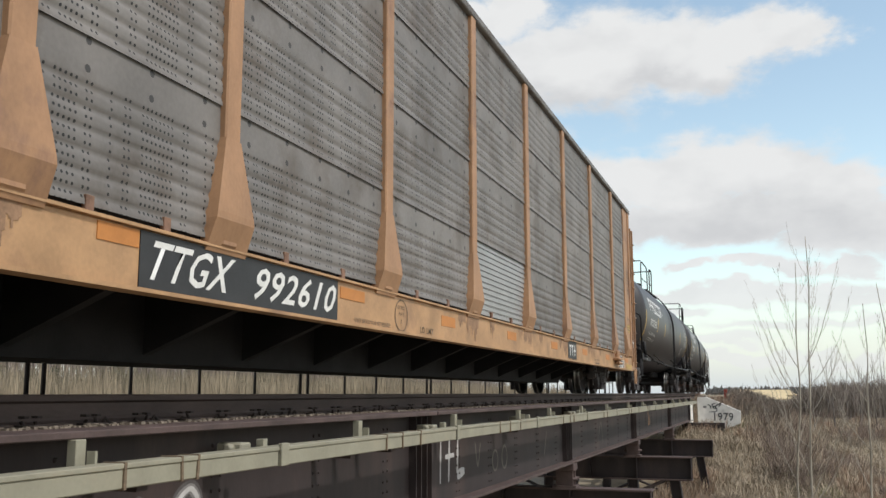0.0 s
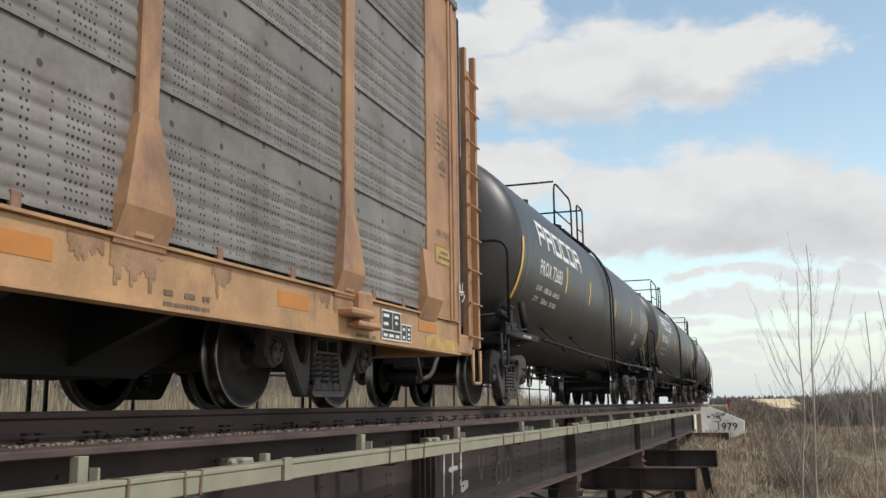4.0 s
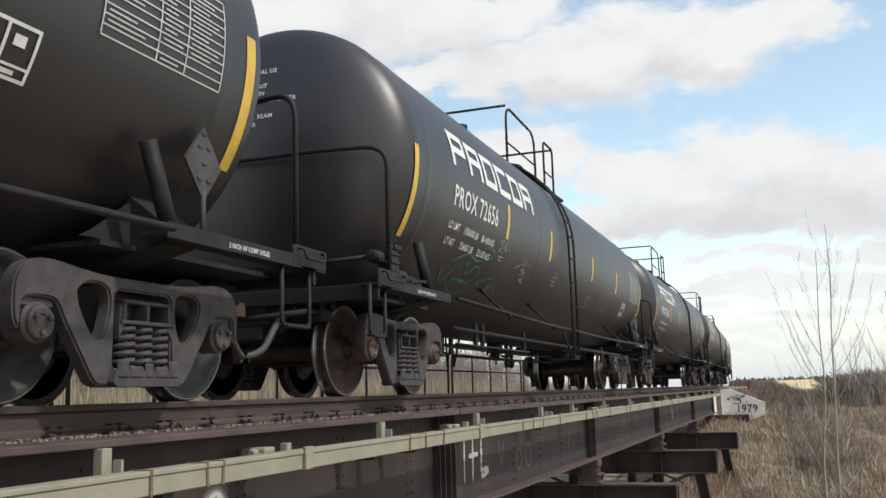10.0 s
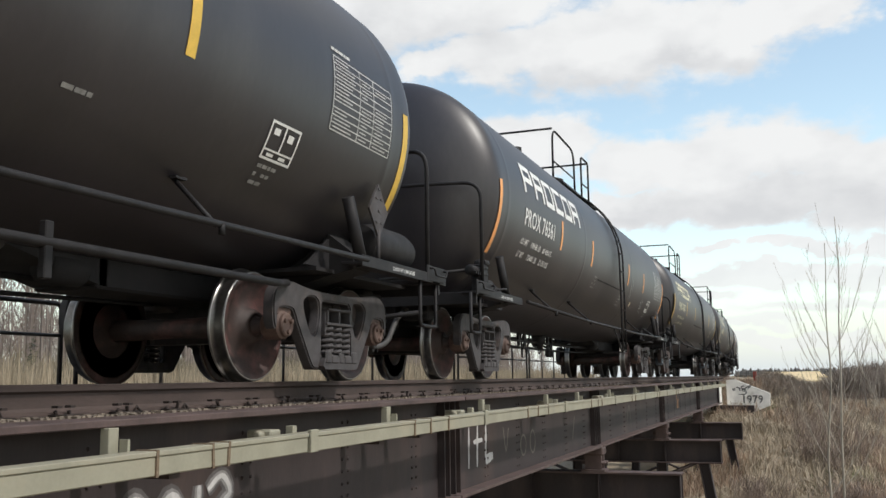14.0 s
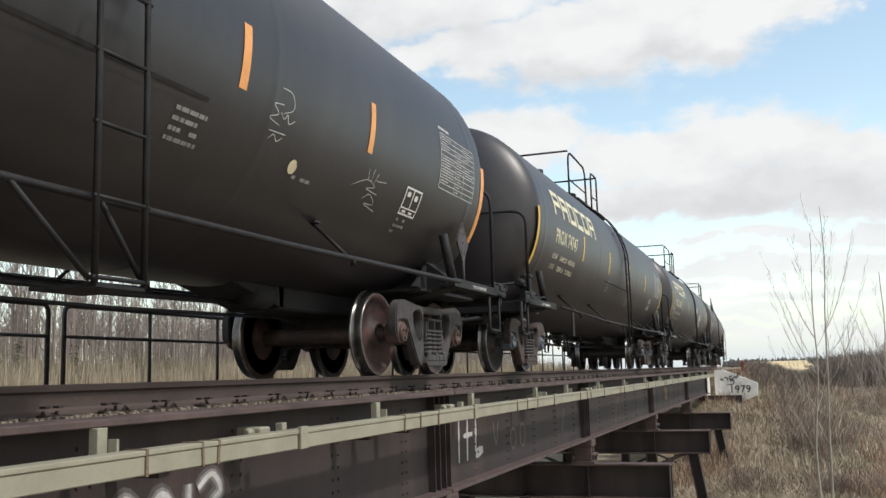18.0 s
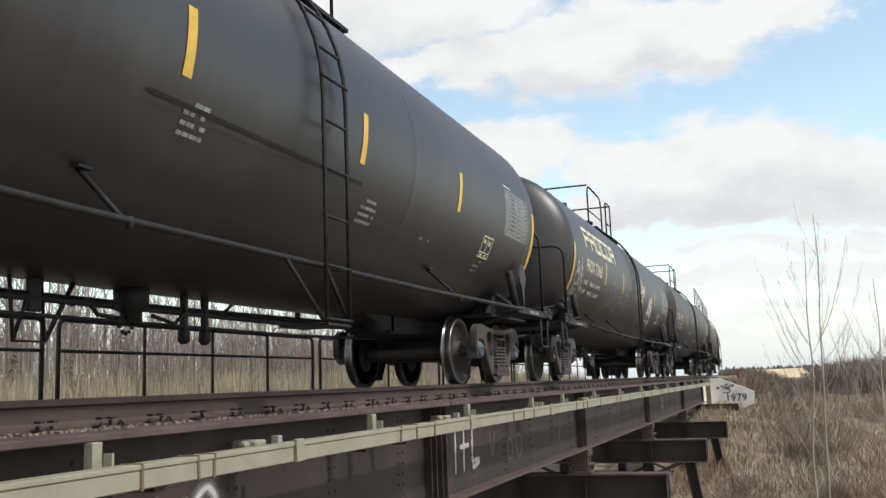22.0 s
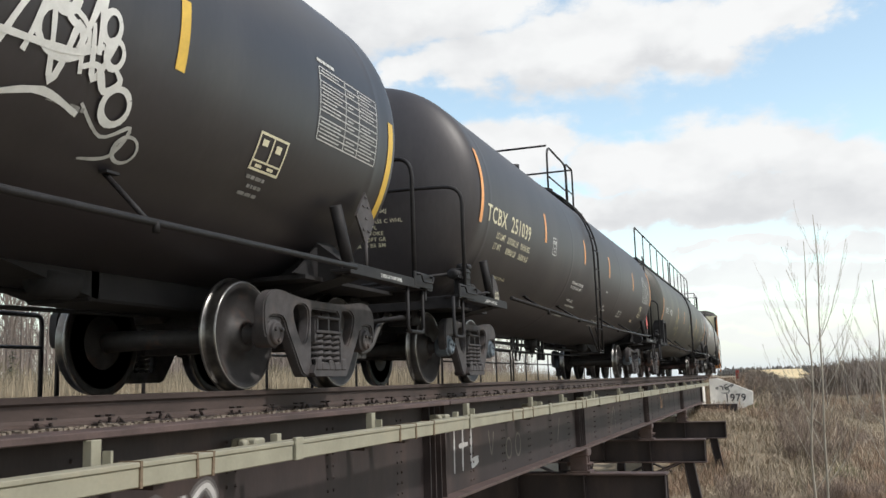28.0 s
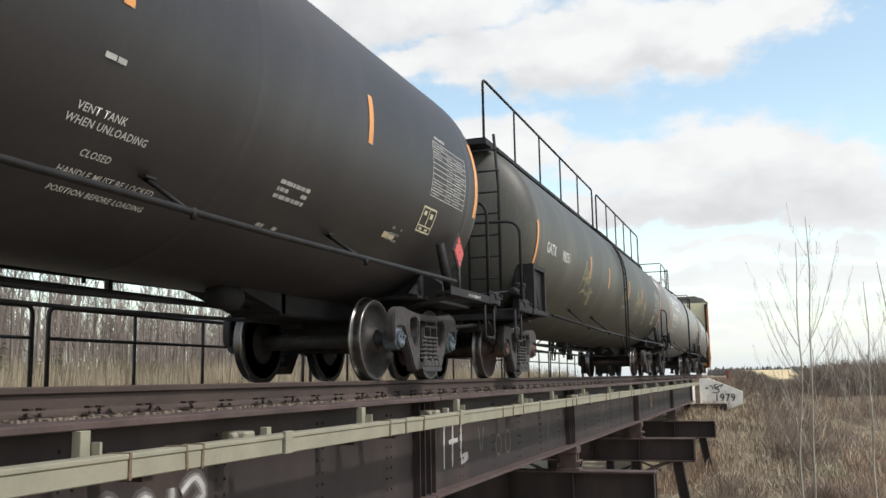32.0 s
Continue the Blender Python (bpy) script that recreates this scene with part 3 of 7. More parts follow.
def frame_quads(w, h, t):
    return [(-w / 2, w / 2, 0, t), (-w / 2, w / 2, h - t, h), (-w / 2, -w / 2 + t, t, h - t), (w / 2 - t, w / 2, t, h - t)]


def logo_shape(i, w, h):
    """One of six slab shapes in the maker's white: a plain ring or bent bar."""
    cw = w / 6
    t = h * 0.2
    u = -w / 2 + cw * i + cw * 0.05
    e = u + cw * 0.84
    if i in (0, 1, 5):
        q = [(u, u + t, 0, h), (u + t, e, h - t, h), (e - t, e, h * 0.38, h - t), (u + t, e - t, h * 0.38, h * 0.38 + t)]
        if i:
            q += [(e - t, e, 0, h * 0.38)]
    elif i == 3:
        q = [(u, u + t, t, h - t), (u, e, 0, t), (u, e, h - t, h)]
    else:
        q = [(u, u + t, t, h - t), (e - t, e, t, h - t), (u, e, 0, t), (u, e, h - t, h)]
    bm = flat(q)
    bmesh.ops.remove_doubles(bm, verts=bm.verts[:], dist=0.001)
    return bm


def scribble(rnd, w, h, n, thick):
    """A spray-can tag: loops of line, drawn flat."""
    bm = bmesh.new()
    for _ in range(n):
        cx, cy = rnd.uniform(-w / 2, w / 2), rnd.uniform(0.2 * h, 0.8 * h)
        a, da, r = rnd.uniform(0, 6.3), rnd.choice((-1, 1)) * rnd.uniform(0.15, 0.5), rnd.uniform(0.1, 0.3) * h
        prev = None
        for i in range(rnd.randint(12, 26)):
            cx += math.cos(a) * r * 0.3
            cy += math.sin(a) * r * 0.3
            cx, cy = max(-w / 2, min(w / 2, cx)), max(0, min(h, cy))
            a += da + rnd.uniform(-0.25, 0.25)
            if rnd.random() < 0.1:
                da = -da
            k = thick * rnd.uniform(0.7, 1.2) / 2
            nx, ny = -math.sin(a) * k, math.cos(a) * k
            up = 0.00002 * len(bm.verts)
            cur = (bm.verts.new((cx + nx, cy + ny, up)), bm.verts.new((cx - nx, cy - ny, up)))
            if prev:
                try:
                    bm.faces.new((prev[0], prev[1], cur[1], cur[0]))
                except ValueError:
                    pass
            prev = cur
    return bm


def strokes(lines, thick):
    """Sprayed lines through given points; a ring is (centre u, centre v, radius u, radius v)."""
    bm = bmesh.new()
    for order, ln in enumerate(lines):
        if isinstance(ln[0], (int, float)):
            u, v, ru, rv = ln
            pts = [Vector((u + ru * math.cos(a * 0.33 + 0.6), v + rv * math.sin(a * 0.33 + 0.6))) for a in range(20)]
        else:
            p = [Vector(q) for q in ln]
            p = [p[0]] + p + [p[-1]]
            pts = []
            for a, b, c, d in zip(p, p[1:], p[2:], p[3:]):
                for i in range(5):
                    t = i / 5
                    pts.append(0.5 * (2 * b + (c - a) * t + (2 * a - 5 * b + 4 * c - d) * t * t + (3 * b - a - 3 * c + d) * t ** 3))
            pts.append(p[-1])
        prev = None
        for i, q in enumerate(pts):
            d = (pts[min(i + 1, len(pts) - 1)] - pts[max(i - 1, 0)])
            d = d.normalized() if d.length > 1e-6 else Vector((1, 0))
            k = thick * (0.35 + 0.15 * noise.noise((q.x * 9, q.y * 9, 1.7)) + 0.15 * math.sin(math.pi * i / (len(pts) - 1)))
            up = 0.0012 * order + 0.00003 * i
            cur = (bm.verts.new((q.x - d.y * k, q.y + d.x * k, up)), bm.verts.new((q.x + d.y * k, q.y - d.x * k, up)))
            if prev:
                bm.faces.new((prev[0], prev[1], cur[1], cur[0]))
            prev = cur
    return bm


TR, TZ = 1.56, 2.425    # tank radius and height of its axis


def rung_ladder(y0, y1, R, zc):
    """Side ladder: follows the shell from the top platform, then drops straight past the handrail."""
    bm = bmesh.new()
    for y in (y0, y1):
        pts = []
        for i in range(9):
            a = radians(66 - 66 * i / 8)
            pts.append(((R + 0.07) * math.cos(a), y, zc + (R + 0.07) * math.sin(a)))
        pts += [(R + 0.075, y, 1.6), (R + 0.07, y, 0.52)]
        tube(bm, pts, 0.02, 6)
    out = [bm]
    for z in (0.55, 0.98, 1.38, 1.78, 2.18, 2.55):
        out.append(tube(bmesh.new(), [(R + 0.075, y0 - 0.03, z), (R + 0.075, y1 + 0.03, z)], 0.014, 6))
    for a in (14, 28, 42, 56):
        x, z = (R + 0.07) * math.cos(radians(a)), zc + (R + 0.07) * math.sin(radians(a))
        out.append(tube(bmesh.new(), [(x, y0 - 0.03, z), (x, y1 + 0.03, z)], 0.014, 6))
    return out


HEAD = [(t, -0.45, 3.36 - 0.085 * i, 0.068) for i, t in enumerate(("CAPY 23800 GAL US", "CAPY 89 350 L", "SPRG D-3  6 OUT", "SPRG D-5  7 INN", "SPRG D-5A  4 INNER INNER", "36 IN WHLS", "NO 24 BRAKE BEAM", "LINE EXT HTR"))]
HEAD_LONG = [("TCBX 251039", -0.5, 3.0, 0.155), ("LPY 25630 US GAL", -0.22, 2.86, 0.08), ("APY 97000 L", -0.24, 2.75, 0.08), ("SPRG", 0.0, 2.33, 0.075), ("7 OC D5   5 IC D5", -0.2, 2.24, 0.07), ("2 OC 506J   2 IC 506J", -0.23, 2.16, 0.07),
             ("36 INCH 1W CLASS C WHL", -0.26, 2.03, 0.07), ("SE60EE CPL", -0.06, 1.955, 0.07), ("SY60AE YOKE", -0.06, 1.88, 0.07), ("M901E DFT GR", -0.06, 1.805, 0.07), ("AAR 18 BR BM", -0.06, 1.73, 0.07)]
PLAT_DY = {1: 0.6, -1: -0.43}


def tank_car(name_label, Y, L, D, rnd, number, marks, stripe, stencil, logo=True, half=7.3, head=0.56, caps="plain", tags=(), ladder=(-0.08, 0.32), fore=0.0, aft=0.0, struts=(-4.93, -2.4, 3.65), rail_z=0.0, hang=1.25, deck=(-0.95, 2.45), tank_mat=None, walkway=False, reservoir=False, placard=None, table_fill=0.85, seam=None, extra=(), pipe=False, stripes=(-4.27, -1.88, 1.42, 4.0), sz=2.05, ez=1.62, weights=(("LD LMT", "190600 LB", "86 450 KG"), ("LT WT", "72400 LB", "32 650 KG")), head_lines=HEAD):
    car = thing("tank_car", name_label, "tank car", (0, Y, 0), "tank cars of the train")
    R, zc = TR, TZ
    mat = tank_mat or BLACK
    e = L / 2
    shell = part("tank", shell_mesh(R, zc, half, head), mat, car, smooth=True)
    # stub sills, end platforms and couplers
    for s in (1, -1):
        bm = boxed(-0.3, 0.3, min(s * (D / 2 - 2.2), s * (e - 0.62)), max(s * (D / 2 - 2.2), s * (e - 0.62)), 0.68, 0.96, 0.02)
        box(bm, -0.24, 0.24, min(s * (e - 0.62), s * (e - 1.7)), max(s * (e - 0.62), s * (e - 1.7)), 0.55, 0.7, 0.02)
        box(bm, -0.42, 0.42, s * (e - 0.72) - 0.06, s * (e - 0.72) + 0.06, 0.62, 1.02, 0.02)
        part("stub_sill", bm, SHADE_DARK, car)
        plat = part("end_platform", boxed(-1.5, 1.5, s * (e - 0.74) - 0.11, s * (e - 0.74) + 0.11, 0.985, 1.03, 0.004), BLACK_STEEL, car, "black steel end platform")
        part("end_beam", boxed(-1.48, 1.48, s * (e - 0.62) - 0.02, s * (e - 0.62) + 0.02, 0.88, 1.02, 0.004), BLACK_STEEL, plat)
        for k in (1, -1):
            lo, hi = sorted((s * (D / 2 - 0.32), s * (e - (0.57 if s < 0 else 0.47))))
            bm = boxed(k * 1.3, k * 1.485, lo, hi, 1.0, 1.03, 0.004)
            part("side_step", bm, BLACK_STEEL, plat)
            part("step_plate", boxed(k * 1.486, k * 1.5, lo, hi, 0.985, 1.085, 0.004), BLACK_STEEL, plat)
            g0, g1 = sorted((s * (e - (0.57 if s < 0 else 0.47)), s * (e - (1.21 if s < 0 else 1.0))))
            gp = part("grab_plate", boxed(k * 1.4865, k * 1.504, g0, g1, 1.0, 1.16, 0.006), BLACK_STEEL, plat)
            loop = curve_pts([(k * 1.5, g0 + 0.07, 1.13), (k * 1.55, g0 + 0.09, 1.13), (k * 1.55, g0 + 0.12, 1.06), (k * 1.55, g1 - 0.12, 1.06), (k * 1.55, g1 - 0.09, 1.13), (k * 1.5, g1 - 0.07, 1.13)], 0.03, 3)
            part("grab_iron", tube(bmesh.new(), loop, 0.011, 6), BLACK_STEEL, gp)
        # body bolster and tank saddle
        bm = bmesh.new()
        yb = s * D / 2
        for k in (1, -1):
            extrude_pts = [(k * 0.25, 0.74), (k * 1.34, 0.98), (k * 1.34, 1.12), (k * 1.02, 1.36), (k * 0.6, 1.1), (k * 0.25, 1.02)]
            a = [bm.verts.new((x, yb - 0.17, z)) for x, z in extrude_pts]
            b = [bm.verts.new((x, yb + 0.17, z)) for x, z in extrude_pts]
            bm.faces.new(a)
            bm.faces.new(b[::-1])
            for i in range(6):
                bm.faces.new((a[i], b[i], b[(i + 1) % 6], a[(i + 1) % 6]))
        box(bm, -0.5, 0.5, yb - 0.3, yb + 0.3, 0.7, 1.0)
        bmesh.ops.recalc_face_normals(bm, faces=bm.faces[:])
        part("saddle", bm, SHADE_DARK, car)
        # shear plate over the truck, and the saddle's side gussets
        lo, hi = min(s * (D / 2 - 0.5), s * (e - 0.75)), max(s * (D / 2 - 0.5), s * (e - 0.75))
        part("shear_plate", boxed(-1.15, 1.15, lo, hi, 0.945, 0.98), SHADE_DARK, car)
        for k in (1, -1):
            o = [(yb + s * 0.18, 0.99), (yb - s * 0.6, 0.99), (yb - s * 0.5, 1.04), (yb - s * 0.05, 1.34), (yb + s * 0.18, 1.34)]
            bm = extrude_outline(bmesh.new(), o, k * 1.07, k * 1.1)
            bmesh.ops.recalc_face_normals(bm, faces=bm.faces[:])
            part("gusset", bm, SHADE_DARK, car)
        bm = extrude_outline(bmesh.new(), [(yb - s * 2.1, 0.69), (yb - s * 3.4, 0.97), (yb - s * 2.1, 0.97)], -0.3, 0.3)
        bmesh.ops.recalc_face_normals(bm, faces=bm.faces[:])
        part("sill_taper", bm, SHADE_DARK, car)
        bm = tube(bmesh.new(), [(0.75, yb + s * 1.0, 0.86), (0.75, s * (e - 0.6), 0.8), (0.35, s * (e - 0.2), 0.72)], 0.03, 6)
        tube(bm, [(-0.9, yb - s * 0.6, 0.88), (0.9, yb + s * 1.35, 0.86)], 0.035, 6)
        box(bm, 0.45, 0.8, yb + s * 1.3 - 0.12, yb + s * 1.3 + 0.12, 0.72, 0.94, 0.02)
        part("brake_lever", bm, SHADE_DARK, car)
        # inclined jacking posts beside the saddle
        for k in (1, -1):
            bm = bmesh.new()
            y = -D / 2 - 0.2 if s < 0 else D / 2 - 0.2
            tube(bm, [(k * 1.44, y, 1.0), (k * 1.4, y - 0.2, 1.58)], 0.055, 10)
            part("inclined_post", bm, BLACK_STEEL, car)
        # end handrail, over the platform from side to side
        yr = s * (e - (0.87 if s > 0 else 0.93))
        bm = tube(bmesh.new(), curve_pts([(1.45, yr, 1.0), (1.45, yr, 2.4), (0.8, yr + s * 0.13, 2.4), (-0.8, yr + s * 0.13, 2.4), (-1.45, yr, 2.4), (-1.45, yr, 1.0)], 0.22), 0.024, 8)
        part("end_handrail", bm, BLACK_STEEL, car, "black tubular end handrail")
        # sill step below the platform
        sa, sb = (0.46, 0.79) if s < 0 else (0.68, 1.1)
        for k in (1, -1):
            bm = tube(bmesh.new(), curve_pts([(k * 1.46, s * (e - sa), 1.0), (k * 1.46, s * (e - sa), 0.54), (k * 1.46, s * (e - sb), 0.54), (k * 1.46, s * (e - sb), 1.0)], 0.05, 3), 0.02, 6)
            box(bm, k * 1.41, k * 1.49, min(s * (e - sa - 0.03), s * (e - sb + 0.03)), max(s * (e - sa - 0.03), s * (e - sb + 0.03)), 0.53, 0.545)
            part("sill_step", bm, BLACK_STEEL, car)
        part("coupler", coupler_mesh(s), COUPLER, car, "rusty red-brown coupler", local=pose(0, s * e, 0))
        part("air_hose", hose_mesh(s), HOSE, car, "dusty grey brake hose", local=pose(0, s * e, 0))
        truck(car, s * D / 2, CAPS[caps], caps)
    # side handrails with their struts
    for k in (1, -1):
        yA = D / 2 - 0.34
        bm = tube(bmesh.new(), [(k * 1.56, y, z + rail_z) for y, z in ((-yA, 1.035), (-yA * 0.4, 0.985), (yA * 0.4, 0.985), (yA, 1.03))], 0.024, 8)
        rail = part("side_handrail", bm, BLACK_STEEL, car, "long black side handrail")
        for y in struts:
            bm = tube(bmesh.new(), [(k * 1.13, y + 0.12, 1.36), (k * 1.56, y, 0.99 + rail_z)], 0.018, 6)
            box(bm, k * 1.14, k * 1.2, y + 0.06, y + 0.18, 1.345, 1.362)
            lathe(bm, [(-0.045, 0.024), (0.03, 0.024)], 6, "z", (k * 1.565, y + 0.06, 0.98 + rail_z))
            part("strut", bm, BLACK_STEEL, rail)
    # grating platform over the manway, with its railing
    d0, d1 = deck
    bm = bmesh.new()
    for k in (1, -1):
        box(bm, k * 0.5, k * 0.82, d0, d1, zc + 1.42, zc + 1.46)
        for y in (d0 + 0.15, (d0 + d1) / 2, d1 - 0.15):
            box(bm, k * 0.5, k * 0.8, y - 0.02, y + 0.02, zc + 1.28, zc + 1.42)
    part("grating_platform", bm, BLACK_STEEL, car)
    zt, zd = zc + 2.55, zc + 1.44
    bm = bmesh.new()
    if walkway:
        for k in (1,):
            for a, b in ((-e + 1.3, 0.5), (1.1, e - 1.3)):
                tube(bm, curve_pts([(k * 0.8, a, zd), (k * 0.8, a, zt - 0.1), (k * 0.8, b, zt - 0.1), (k * 0.8, b, zd)], 0.12), 0.022, 6)
                m = 5
                for i in range(1, m):
                    y = a + (b - a) * i / m
                    tube(bm, [(k * 0.8, y, zd), (k * 0.8, y, zt - 0.1)], 0.018, 6)
            box(bm, k * 0.35, k * 0.85, -e + 1.2, e - 1.2, zd - 0.06, zd)
        for y in (-e + 1.3, e - 1.3):
            for k in (1, -1):
                box(bm, k * 0.3, k * 0.9, y - 0.25, y + 0.25, zd - 0.14, zd - 0.06)
        yl = -e + 0.95
        lb = bmesh.new()
        for x in (0.62, 1.12):
            tube(lb, [(x, yl, 1.0), (x, yl, 3.0), (x - 0.1, yl + 0.15, zd)], 0.025, 6)
        lad = part("end_ladder", lb, BLACK_STEEL, car, "black ladder up the tank's end")
        for i in range(8):
            part("rung", tube(bmesh.new(), [(0.6, yl, 1.2 + 0.34 * i), (1.14, yl, 1.2 + 0.34 * i)], 0.016, 6), BLACK_STEEL, lad)
        bx = boxed(1.2, 1.46, -e + 1.5, -e + 2.25, 1.08, 1.74, 0.02)
        for y0, y1, z0, z1 in ((-e + 1.46, -e + 1.54, 1.04, 1.8), (-e + 2.22, -e + 2.3, 1.04, 1.8), (-e + 1.54, -e + 2.22, 1.72, 1.8), (-e + 1.4, -e + 2.4, 1.0, 1.06)):
            box(bx, 1.2, 1.52, y0, y1, z0, z1, 0.004)
        part("gear_box", bx, BLACK_STEEL, car, "open black steel box at the tank's end")
    else:
        for k in (1, -1):
            tube(bm, curve_pts([(k * 0.62, d0, zd), (k * 0.62, d0, zt), (k * 0.62, d0 + 1.9, zt - 0.05), (k * 0.62, d0 + 1.95, zd)], 0.3), 0.022, 6)
            tube(bm, [(k * 0.62, d0, zd + 0.45), (k * 0.62, d0 + 1.95, zd + 0.45)], 0.016, 6)
            tube(bm, curve_pts([(k * 0.62, d1 - 0.75, zd), (k * 0.62, d1 - 0.75, zt), (k * 0.62, d1, zt), (k * 0.62, d1, zd)], 0.12), 0.022, 6)
            tube(bm, [(k * 0.62, d1 - 0.75, zd + 0.5), (k * 0.62, d1, zd + 0.5)], 0.016, 6)
        tube(bm, [(0.62, d0, zt), (-0.62, d0, zt)], 0.022, 6)
        tube(bm, [(0.62, d1, zt), (-0.62, d1, zt)], 0.022, 6)
    part("top_railing", bm, BLACK_STEEL, car, "black railing of the top platform")
    bm = lathe(bmesh.new(), [(zc + R - 0.08, 0.36), (zc + R + 0.22, 0.36), (zc + R + 0.24, 0.42), (zc + R + 0.3, 0.42), (zc + R + 0.36, 0.2)], 20, "z", (0, (d0 + d1) / 2, 0))
    part("manway", bm, BLACK_STEEL, car)
    bm = lathe(bmesh.new(), [(zc + R - 0.05, 0.09), (zc + R + 0.2, 0.09), (zc + R + 0.22, 0.12), (zc + R + 0.3, 0.12)], 12, "z", (0.25, d0 - 1.4, 0))
    part("relief_valve", bm, BLACK_STEEL, car)
    lad = None
    for bm in rung_ladder(ladder[0], ladder[1], R, zc):
        if lad is None:
            lad = part("ladder", bm, BLACK_STEEL, car, "narrow black side ladder")
        else:
            part("rung", bm, BLACK_STEEL, lad)
    bm = bmesh.new()
    for y0, y1 in ((ladder[0] - 0.02, ladder[0] - 0.55), (ladder[1] + 0.02, ladder[1] - 0.3)):
        tube(bm, [(R + 0.05, y0, 0.54), (1.56, y1, 1.0)], 0.017, 6)
    box(bm, 1.2, R + 0.08, ladder[0], ladder[1], 0.5, 0.52)
    part("ladder_brace", bm, BLACK_STEEL, car)
    # bottom outlet, brake gear and rods under the belly
    bm = bmesh.new()
    lathe(bm, [(0.58, 0.06), (0.6, 0.09), (0.68, 0.09), (0.7, 0.14), (0.9, 0.15)], 14, "z", (0, -0.1, 0))
    tube(bm, [(0.0, -0.2, 0.62), (0.0, -0.5, 0.64), (0.0, -0.62, 0.74), (0.0, -0.8, 0.7)], 0.02, 6)
    tube(bm, [(0.05, 0.1, 0.66), (0.1, 0.35, 0.6), (0.1, 0.5, 0.72)], 0.02, 6)
    part("bottom_outlet", bm, BLACK_STEEL, car)
    for y in (0.62, 0.94):
        bm = boxed(-0.03, 0.03, y - 0.03, y + 0.03, 0.5, 0.95, 0.01)
        lathe(bm, [(0.44, 0.03), (0.47, 0.055), (0.56, 0.055), (0.58, 0.03)], 8, "z", (0, y, 0))
        part("drop_arm", bm, BLACK_STEEL, car)
    # train pipes low on the side, hung from brackets
    if pipe:
        tp = part("train_pipe", tube(bmesh.new(), [(1.3, -D / 2 + 0.9, 0.745), (1.3, D / 2 - 1.4, 0.745), (1.1, D / 2 - 0.9, 0.8)], 0.03, 8), BLACK_STEEL, car)
        tube_ = tube(bmesh.new(), [(1.3, -D / 2 + 1.0, 0.575), (1.3, -2.6, 0.575), (0.9, -2.3, 0.62)], 0.016, 6)
        part("lower_pipe", tube_, BLACK_STEEL, tp)
        for y in (-5.1, -4.82, -2.86, 0.5, 3.1):
            part("pipe_bracket", boxed(1.27, 1.32, y - 0.03, y + 0.03, 0.55, 0.86, 0.006), BLACK_STEEL, tp)
    bm = lathe(bmesh.new(), [(4.2, 0.04), (4.22, 0.12), (4.55, 0.12), (4.6, 0.08)], 14, "y", (0.2, 0, 0.8))
    tube(bm, [(0.2, 4.6, 0.8), (0.2, 5.6, 0.78)], 0.025, 6)
    part("brake_cylinder", bm, SHADE_DARK, car)
    bm = tube(bmesh.new(), [(-0.5, -D / 2 + 1.3, 0.82), (-0.5, D / 2 - 1.3, 0.82)], 0.022, 6)
    for y in (-4.2, 3.6):
        box(bm, -0.52, -0.48, y, y + 0.06, 0.82, 1.05)
    part("brake_rod", bm, BLACK_STEEL, car)
    bm = bmesh.new()
    h = hang - 2.66
    tube(bm, [(0.0, h, 0.95), (0.0, h + 0.06, 0.41), (0.0, h + 0.36, 0.41), (0.0, h + 0.3, 0.95)], 0.016, 6)
    tube(bm, [(0.0, h + 0.06, 0.42), (0.0, h + 0.25, 0.9)], 0.016, 6)
    tube(bm, [(0.0, h + 0.36, 0.42), (0.0, h + 0.66, 0.9)], 0.018, 6)
    for y in (h - 0.16, h + 0.24):
        box(bm, -0.02, 0.02, y - 0.06, y + 0.06, 0.62, 1.0, 0.006)
    part("hanger_frame", bm, BLACK_STEEL, car)
    if number == "74747":
        part("bracket_plate", boxed(1.14, 1.17, -3.76, -3.62, 0.64, 1.2, 0.006), BLACK_STEEL, car)
    for x, z, r in ((0.0, 0.6, 0.018), (0.0, 0.72, 0.026)):
        part("brake_rod", tube(bmesh.new(), [(x, -D / 2 + 1.2, z + 0.06), (x, -2.0, z), (x, 2.6, z - 0.01), (x, D / 2 - 1.2, z + 0.04)], r, 6), BLACK_STEEL, car)
    bm = bmesh.new()
    for i in range(9):   # slack chain at the outlet
        u = i / 8
        lathe(bm, [(-0.012, 0.012), (0.0, 0.022), (0.012, 0.012)], 6, "xyz"[i % 3], (0.05, -0.38 + 0.3 * u, 0.5 + 0.5 * (u - 0.5) ** 2 * 1.6))
    tagged(part("chain", bm, BLACK_STEEL, car), kind="stuff")
    # hand brake gear on the near platform
    bm = bmesh.new()
    yb = -(e - 0.95)
    y0 = yb + 0.02
    box(bm, 1.28, 1.42, y0 + 0.05, y0 + 0.28, 1.03, 1.4, 0.012)
    for z in (1.12, 1.2, 1.28, 1.36):
        box(bm, 1.41, 1.435, y0 + 0.07, y0 + 0.26, z - 0.012, z + 0.012)
    for ya, yb2, z, r in ((y0 - 0.24, y0 + 0.06, 1.3, 0.065), (y0 + 0.27, y0 + 0.52, 1.17, 0.07)):
        pr = [(ya, 0.02)]
        for i in range(4):
            u = ya + (yb2 - ya) * i / 4
            pr += [(u, r), (u + 0.025, r), (u + 0.03, r * 0.68), (u + (yb2 - ya) / 4 - 0.004, r * 0.68)]
        lathe(bm, pr + [(yb2, 0.02)], 10, "y", (1.36, 0, z))
